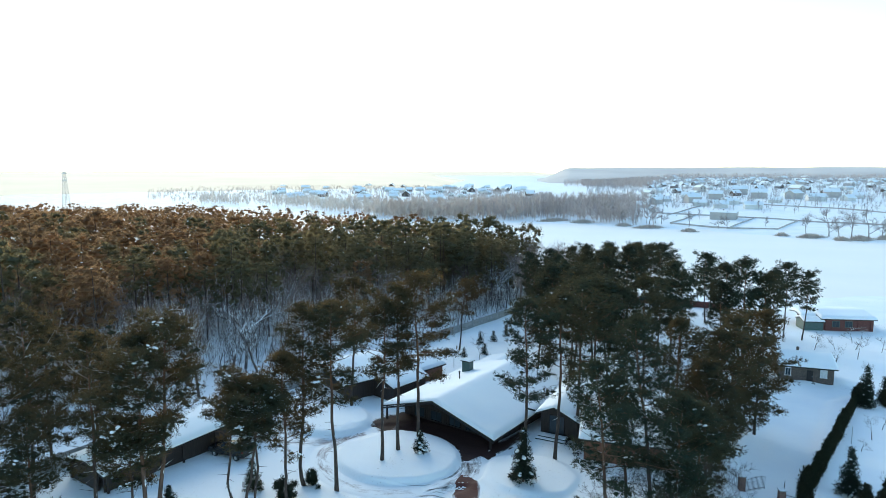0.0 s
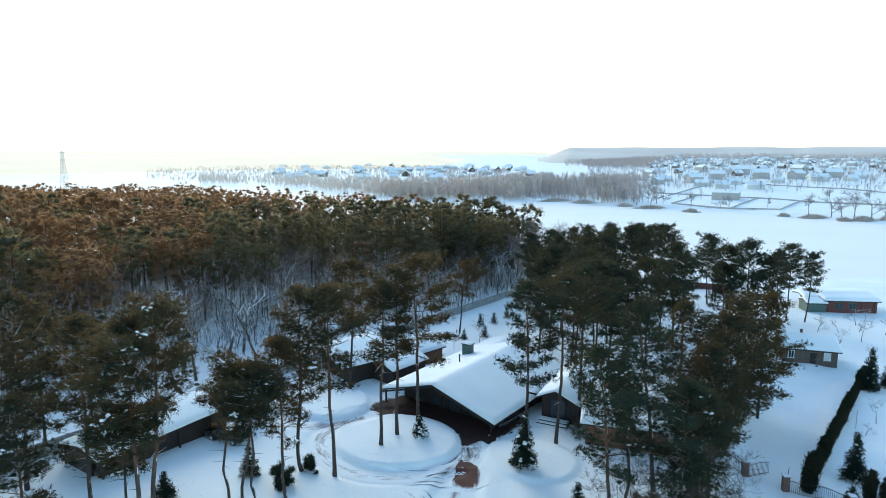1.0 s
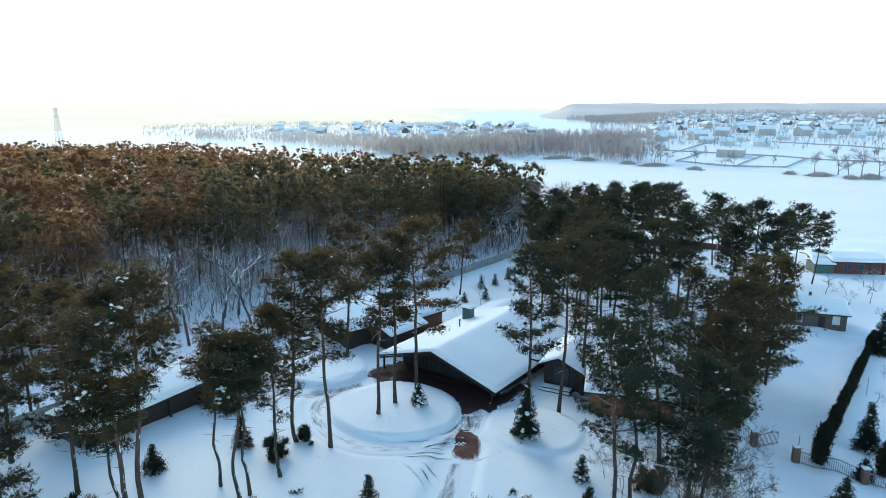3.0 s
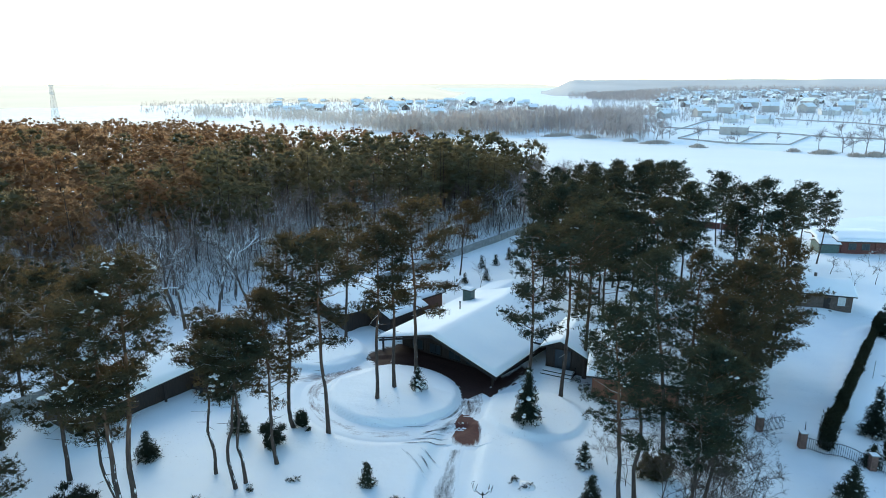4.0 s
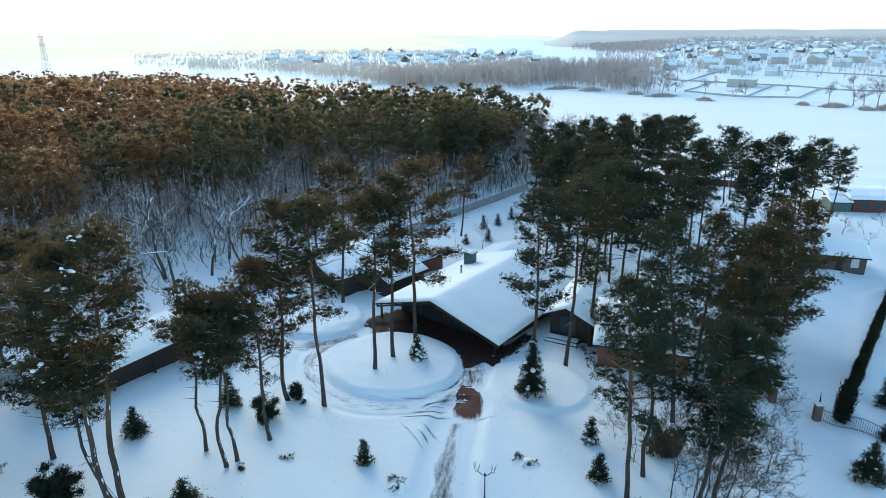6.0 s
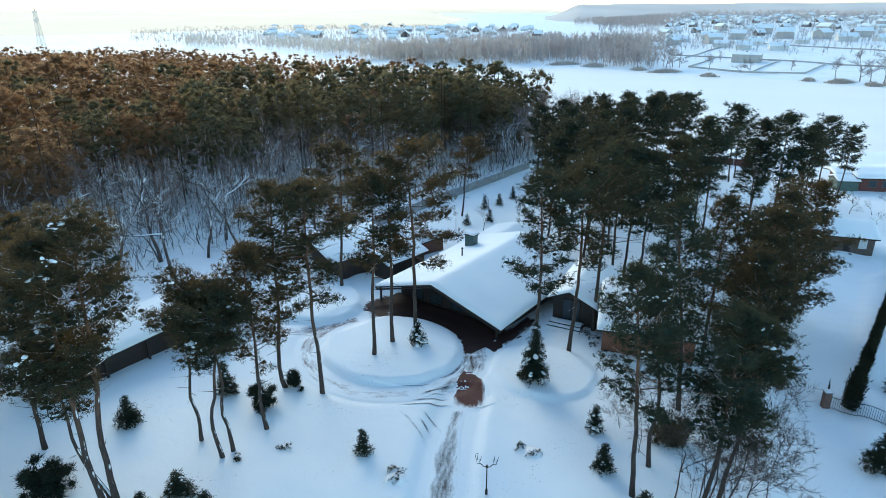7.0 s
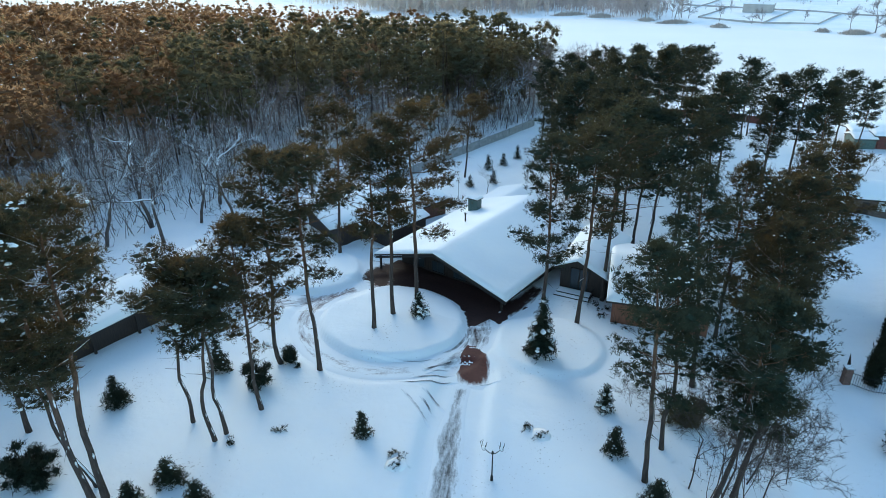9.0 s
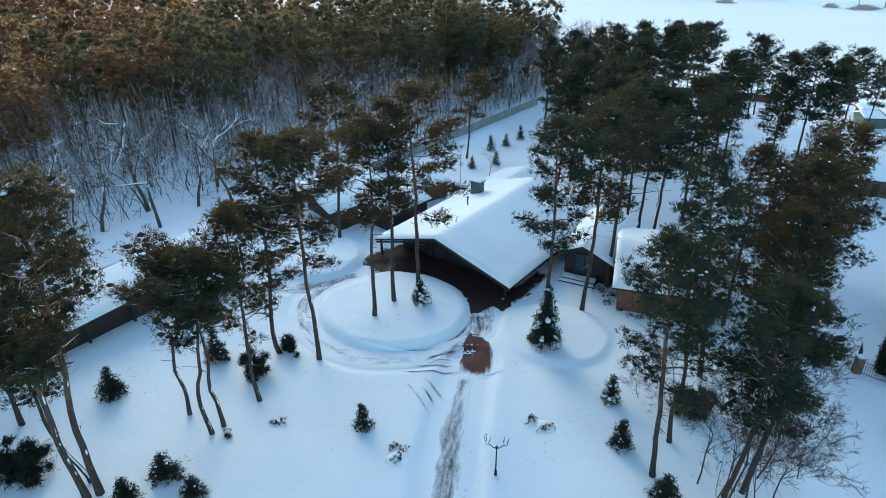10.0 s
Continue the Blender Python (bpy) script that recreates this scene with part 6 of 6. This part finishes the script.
# ---------------------------------------------------------------- far shore: woods, village, ridge
def far_wood(name, seed, count, place, h0, h1, twigs, label, mat, wide=0.028):
    """Many leafless trees, one trunk and a spray of twigs each, joined: nobody could count them."""
    rng = np.random.RandomState(seed)
    xy = []
    while len(xy) < count:
        p = place(rng)
        if p:
            xy.append(p)
    xy = np.array(xy)
    z = terrain(xy[:, 0], xy[:, 1])
    h = rng.uniform(h0, h1, count)
    base = np.c_[xy, z - 0.3]
    v, n = [], count
    # trunks: slim three-cornered cones
    for k in range(3):
        a0, a1 = 2.1 * k, 2.1 * (k + 1)
        r = 0.014 * h
        v.append(np.stack([base + np.c_[np.cos(a0) * r, np.sin(a0) * r, 0 * r], base + np.c_[np.cos(a1) * r, np.sin(a1) * r, 0 * r], base + np.c_[0 * r, 0 * r, h]], 1))
    for k in range(twigs):
        u = rng.uniform(0.18, 0.85, n)
        o = base + np.c_[0 * u, 0 * u, u * h]
        a = rng.uniform(0, 6.28, n)
        L = h * rng.uniform(0.2, 0.42, n) * (1.15 - u)
        d = np.c_[np.cos(a) * 0.75, np.sin(a) * 0.75, rng.uniform(0.4, 1.2, n)]
        sd = np.c_[-np.sin(a), np.cos(a), rng.normal(0, 0.5, n)] * (wide * h)[:, None]
        v.append(np.stack([o - sd * 0.5, o + sd * 0.5 + np.c_[0 * u, 0 * u, 0.03 * h], o + d * L[:, None] * 1.5], 1))
    v = np.concatenate(v).reshape(-1, 3)
    return tagged(new(name, mesh_of(name, v, np.arange(len(v)).reshape(-1, 3), mat)), label, "woodland", "", "stuff")


def polar(az, r):
    return r * math.sin(radians(az)), r * math.cos(radians(az))


def shore_gap(x, y):
    return y - float(np.interp(x, FAR_X, FAR_Y))


def belt(rng):
    """The wood close behind the far shore, thin at its left end and deeper at its right."""
    az = rng.uniform(-26, 14)
    if rng.uniform() < smooth(9.5, 14, az):
        return None
    x, y = polar(az, rng.uniform(410, 900))
    g = shore_gap(x, y)
    if g < 6 or g > np.interp(az, [-26, -6, 2, 10], [110, 70, 140, 230]) or (g < 30 and waves(x, y, 60, 22) > 0.2) or rng.uniform() > 0.25 + 0.75 * smooth(-18, -6, az) or waves(x, y, 90, 21) > 0.45:
        return None
    return x, y


def hazy(rng, lo, hi, place):
    """Keeps the trees of one stretch of the shore, with a ragged edge towards the next."""
    q = place(rng)
    az = math.degrees(math.atan2(*q)) + 3.0 * rng.normal() if q else 0
    return q if q and lo < az <= hi else None


def belt_behind(rng):
    """Garden trees on the rise behind, round the far hamlet."""
    az = rng.uniform(-30, 5)
    x, y = polar(az, rng.uniform(620, np.interp(az, [-30, -8, 5], [1500, 1250, 820])))
    if shore_gap(x, y) < 30 or waves(x, y, 70, 24) > 0.15:
        return None
    return x, y


def slope_wood(rng):
    """The wood that runs back from the shore to the ridge beside the village."""
    az = rng.uniform(7.5, 14.5)
    if rng.uniform() < smooth(12, 14.5, az):
        return None
    return polar(az, rng.uniform(np.interp(az, [7.5, 14.5], [1250, 760]), 1600))


# woods split by direction so their painted colour pales into haze leftward
far_wood("far_woods", 31, 1250, lambda rng: hazy(rng, 0, 90, belt), 4, 15, 24, "grey leafless woods along the far shore, paled for haze", M_FAR_TWIG)
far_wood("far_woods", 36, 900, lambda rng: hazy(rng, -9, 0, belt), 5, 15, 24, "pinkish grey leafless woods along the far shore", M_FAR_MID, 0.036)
far_wood("far_woods", 37, 900, lambda rng: hazy(rng, -90, -9, belt), 4, 12, 22, "pale leafless woods along the far shore, coloured for haze", M_FAR_PALE)
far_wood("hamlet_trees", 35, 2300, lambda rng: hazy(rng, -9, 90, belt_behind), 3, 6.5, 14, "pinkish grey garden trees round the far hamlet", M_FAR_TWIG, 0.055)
far_wood("hamlet_trees", 38, 2300, lambda rng: hazy(rng, -90, -9, belt_behind), 3, 7, 14, "pale garden trees round the far hamlet, coloured for haze", M_FAR_MID, 0.06)
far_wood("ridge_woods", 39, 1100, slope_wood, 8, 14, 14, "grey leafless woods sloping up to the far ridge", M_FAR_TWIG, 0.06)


def gardens(rng):
    x, y = polar(rng.uniform(8, 36), 450 + 1150 * rng.uniform() ** 1.1)
    g = shore_gap(x, y)
    if g < 12 or (g < 150 and rng.uniform() < 0.94) or (20 < math.degrees(math.atan2(x, y)) and g < 230 and rng.uniform() < 0.7):
        return None
    return x, y


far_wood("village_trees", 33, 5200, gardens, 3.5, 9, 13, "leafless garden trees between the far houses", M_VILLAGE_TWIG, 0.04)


def ridge_wood(rng):
    x, y = polar(rng.uniform(6, 44), rng.uniform(1250, 1620))
    return x, y


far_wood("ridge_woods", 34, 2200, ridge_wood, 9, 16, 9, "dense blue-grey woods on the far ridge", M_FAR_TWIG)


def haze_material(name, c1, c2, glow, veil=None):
    """Plain far distance, its bright winter haze put in as pale colour and emission."""
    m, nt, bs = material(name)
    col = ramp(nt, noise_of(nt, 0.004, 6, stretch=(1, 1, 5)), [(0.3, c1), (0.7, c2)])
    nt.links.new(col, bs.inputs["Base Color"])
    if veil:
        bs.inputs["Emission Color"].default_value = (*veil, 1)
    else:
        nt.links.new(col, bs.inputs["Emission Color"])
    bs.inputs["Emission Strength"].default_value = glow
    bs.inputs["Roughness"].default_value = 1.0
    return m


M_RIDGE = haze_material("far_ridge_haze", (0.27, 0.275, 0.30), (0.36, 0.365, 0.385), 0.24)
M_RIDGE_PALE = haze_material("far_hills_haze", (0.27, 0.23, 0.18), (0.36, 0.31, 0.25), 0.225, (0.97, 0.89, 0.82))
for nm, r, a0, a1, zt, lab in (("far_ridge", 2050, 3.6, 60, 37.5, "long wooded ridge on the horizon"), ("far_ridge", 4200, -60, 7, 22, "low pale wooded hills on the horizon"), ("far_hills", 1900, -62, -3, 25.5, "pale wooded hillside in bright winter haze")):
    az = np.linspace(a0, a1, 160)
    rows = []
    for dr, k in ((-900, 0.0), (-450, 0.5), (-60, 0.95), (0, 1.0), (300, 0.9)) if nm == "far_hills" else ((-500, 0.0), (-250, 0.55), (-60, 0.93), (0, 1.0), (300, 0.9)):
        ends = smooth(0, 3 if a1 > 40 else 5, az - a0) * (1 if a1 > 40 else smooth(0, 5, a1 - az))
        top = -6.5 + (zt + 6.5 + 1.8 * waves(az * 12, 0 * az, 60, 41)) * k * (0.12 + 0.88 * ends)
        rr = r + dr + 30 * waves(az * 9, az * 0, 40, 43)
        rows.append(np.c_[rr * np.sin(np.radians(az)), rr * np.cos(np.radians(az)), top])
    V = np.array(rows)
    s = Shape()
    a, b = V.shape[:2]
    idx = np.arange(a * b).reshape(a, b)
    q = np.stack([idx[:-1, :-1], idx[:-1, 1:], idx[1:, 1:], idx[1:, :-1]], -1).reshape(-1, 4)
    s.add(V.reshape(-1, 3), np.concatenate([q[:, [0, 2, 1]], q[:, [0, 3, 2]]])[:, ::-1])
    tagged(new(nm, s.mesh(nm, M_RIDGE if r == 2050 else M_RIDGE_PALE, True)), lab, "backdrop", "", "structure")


def village_house(kind, rnd):
    """One far house with walls, roof, windows and a chimney, at the origin."""
    L, W, H, R = ((11, 9, 3.2, 2.6), (14, 10, 5.8, 3.0), (9, 8, 3.0, 3.2), (13, 8, 3.4, 2.0), (17, 11, 5.0, 0.5))[kind]
    wm = (M_PLASTER, M_PLASTER_B, M_BRICK_BROWN, M_PLASTER, M_PLASTER_B)[kind]
    h = thing("village_house", (0, 0, -900), ("pale rendered house with a snowy roof in the far village", "two-storey brown house with a snowy roof in the far village",
              "small brick house with a snowy roof in the far village", "long low pale house with a snowy roof in the far village", "flat-roofed grey house standing alone by the far lake")[kind], "house", "village houses")
    s = Shape()
    prof = [(-W / 2, -1.0), (W / 2, -1.0), (W / 2, H), (0, H + R * 0.95), (-W / 2, H)]
    v = [(x, -L / 2, z) for x, z in prof] + [(x, L / 2, z) for x, z in prof]
    f = [(0, 1, 2), (0, 2, 3), (0, 3, 4), (5, 7, 6), (5, 8, 7), (5, 9, 8)]
    for j in range(5):
        q = (j + 1) % 5
        f += [(j, j + 5, q + 5), (j, q + 5, q)]
    s.add(v, f)
    put("wall", s.mesh("village_wall", wm), h)
    s = gable_roof_deck(W / 2 + 0.6, W / 2 + 0.6, -L / 2 - 0.6, L / 2 + 0.6, H - 0.1, H + R + 0.3, H - 0.1, -0.4)
    roof = put("roof", s.mesh("village_roof", M_SNOW_ROOF), h, "roof white with snow")
    s = Shape()
    s.box(W * 0.15, W * 0.15 + 0.7, 0.5, 1.3, H + R * 0.4, H + R + 1.2)
    put("chimney", s.mesh("village_chimney", M_BRICK_RED), roof)
    for z in ((1.0, 3.9) if kind == 1 else (0.9, 3.1) if kind == 4 else (1.0,)):
        for t in (-0.3, 0.05, 0.33):
            s = Shape()
            s.box(W / 2 - 0.02, W / 2 + 0.06, t * L - 0.7, t * L + 0.7, z, z + 1.5)
            put("window", s.mesh("village_window", M_GLASS), h)
        for t in (-0.2, 0.22):
            s = Shape()
            s.box(t * W - 0.7, t * W + 0.7, -L / 2 - 0.06, -L / 2 + 0.02, z, z + 1.5)
            put("window", s.mesh("village_window", M_GLASS), h)
    return h


protos = [village_house(k, rg_) for k in range(5)]
homes = []


def settle(proto, x, y, turn, size):
    homes.append((x, y))
    m4 = pose(x, y, T(x, y), 0, 0, turn) @ Matrix.Diagonal((size, size, size, 1))
    copy_thing(proto, m4)


near_homes = [(19.3, 462, 4, 62, 0.95), (16.4, 655, 0, 70, 0.98), (17.5, 565, 3, 60, 0.90), (19.0, 545, 0, 75, 0.94), (21.4, 540, 3, 80, 0.94), (21.8, 665, 1, 70, 0.98), (25.8, 640, 3, 85, 1.12), (20.4, 720, 1, 65, 0.98), (24.1, 685, 0, 75, 0.98),
              (12.6, 560, 0, 55, 0.9), (18.6, 640, 1, 65, 0.83), (14.6, 620, 0, 70, 0.83), (23.0, 610, 0, 50, 0.83), (26.8, 700, 1, 70, 0.90), (28.6, 690, 0, 60, 0.90)]
for az, r, k, tn, size in near_homes:
    x, y = polar(az, r)
    if shore_gap(x, y) > 25:
        settle(protos[k], x, y, tn, size)
tries = 0
while len(homes) < 260 and tries < 6000:
    tries += 1
    az = rg_.uniform(13, 34)
    r = 540 + 1050 * rg_.random() ** 1.35
    x, y = polar(az, r)
    g = shore_gap(x, y)
    if g < 190 or (az > 20 and g < 280) or any(math.hypot(x - p, y - q) < 24 for p, q in homes):
        continue
    settle(protos[rg_.choice((0, 0, 1, 2, 2, 3))], x, y, rg_.choice((20, 30, 110, 120)) + rg_.uniform(-12, 12), rg_.uniform(0.55, 0.95))
tries = 0
n_w = len(homes)
while len(homes) < n_w + 58 and tries < 6000:
    tries += 1
    x, y = polar(rg_.uniform(-20, 3), rg_.uniform(690, 1200))
    if shore_gap(x, y) > 60 and all(math.hypot(x - p, y - q) > 25 for p, q in homes):
        settle(protos[rg_.choice((0, 3, 3, 2))], x, y, rg_.choice((0, 80, 95)) + rg_.uniform(-15, 15), rg_.uniform(0.8, 1.15))
for p in protos:
    for o in list(p.children_recursive) + [p]:
        bpy.data.objects.remove(o)

# fences of the far plots
for i, pts in enumerate(([(13.9, 499), (20.9, 469), (24.2, 459), (30.4, 447)], [(15.1, 424), (17.5, 416), (19.7, 408), (23.3, 405), (24.7, 456)], [(14.8, 479), (17.9, 577)], [(15.1, 424), (17.2, 484)], [(19.7, 408), (21.6, 466)],
                         [(16.0, 600), (21.0, 590), (27.0, 560), (33, 530)])):
    panel_fence("plot_fence", [polar(*p) for p in pts], 0.85, "long grey fence round a snowy far plot", M_PLASTER_B, 9.0)

# shore trees and reeds
SHORE = [bare_meshes("shore_tree", 470 + i, 13.0, 0.75, 3, M_SHORE_TWIG, 0.26, 4, 0.3, 16, 0.03) for i in range(3)]
for i, (az, r, sz) in enumerate(((12.3, 414, 0.75), (13.4, 420, 0.95), (13.9, 424, 1.0), (14.4, 421, 0.7), (11.2, 424, 0.8), (16.7, 412, 0.75), (18.9, 408, 0.6), (19.6, 408, 0.7), (25.7, 382, 0.85), (27.1, 382, 1.15), (27.5, 386, 0.9), (28.3, 384, 1.1), (29.4, 384, 1.15), (30.2, 384, 0.9), (10.2, 440, 1.0), (9.4, 446, 1.0), (22.4, 420, 0.5))):
    x, y = polar(az, r)
    y = max(y, float(np.interp(x, FAR_X, FAR_Y)) + 7)
    plant_bare(SHORE[i % 3], x, y, sz, "grey leafless tree on the lake shore", "shore trees", name="shore_tree")
rng = np.random.RandomState(91)
v = []
clumps = [(80.6, 405.4, 5.5, 700), (93.6, 391.5, 10.0, 1500), (111.2, 371.6, 5.0, 500), (57, 424, 9.0, 800), (153.5, 350.6, 3.5, 350), (164.7, 343.2, 7.0, 1000), (174.0, 331.5, 4.0, 450), (183.0, 331.5, 5.5, 800), (196.0, 330.0, 6.0, 900), (40, 434.5, 12.0, 1000)]
for cx, cy, w0, n in clumps:
    for k in range(n):
        x, y = cx + rng.normal() * w0 * 0.42, cy + rng.normal() * 1.6
        z = T(x, y)
        w, h = rng.uniform(0.15, 0.35), rng.uniform(0.9, 2.6) * math.exp(-((x - cx) / w0) ** 2)
        a = rng.uniform(0, 3.14)
        v += [(x - w * math.cos(a), y - w * math.sin(a), z - 0.1), (x + w * math.cos(a), y + w * math.sin(a), z - 0.1), (x + rng.normal() * 0.4, y + rng.normal() * 0.4, z + h)]
tagged(new("reeds", mesh_of("reeds", np.array(v), np.arange(len(v)).reshape(-1, 3), M_REED)), "pale dry reeds along the frozen far shore", "reeds", "", "stuff")

# lattice mast on the left horizon
tx, ty = -370.0, 513.0
mast = thing("lattice_mast", (tx, ty, T(tx, ty)), "tall steel lattice mast beyond the forest, paled for haze", "mast")
# mast steel given the pale colour that stands for haze
MH = 36.0
for sx, sy in ((-1, -1), (1, -1), (1, 1), (-1, 1)):
    s = Shape()
    s.tube([(sx * 2.4, sy * 2.4, -0.5), (sx * 1.0, sy * 1.0, MH * 0.8), (sx * 0.6, sy * 0.6, MH)], [0.22, 0.18, 0.12], 4)
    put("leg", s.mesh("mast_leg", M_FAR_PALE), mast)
for k in range(9):
    z0, z1 = MH * k / 9, MH * (k + 1) / 9
    w0, w1 = np.interp(z0, [0, MH * 0.8, MH], [2.4, 1.0, 0.6]), np.interp(z1, [0, MH * 0.8, MH], [2.4, 1.0, 0.6])
    c = [(-1, -1), (1, -1), (1, 1), (-1, 1)]
    for j in range(4):
        p, q = c[j], c[(j + 1) % 4]
        for a, b in (((p[0] * w0, p[1] * w0, z0), (q[0] * w1, q[1] * w1, z1)), ((q[0] * w0, q[1] * w0, z0), (p[0] * w1, p[1] * w1, z1)), ((p[0] * w1, p[1] * w1, z1), (q[0] * w1, q[1] * w1, z1))):
            s = Shape()
            s.tube([a, b], [0.1, 0.1], 3)
            put("brace", s.mesh("mast_brace", M_FAR_PALE), mast)
for z in (MH * 0.72, MH * 0.9):
    s = Shape()
    s.tube([(0, 0, z), (0, 0, z + 1.6)], [2.0, 2.0], 10)
    put("platform", s.mesh("mast_platform", M_FAR_PALE), mast)
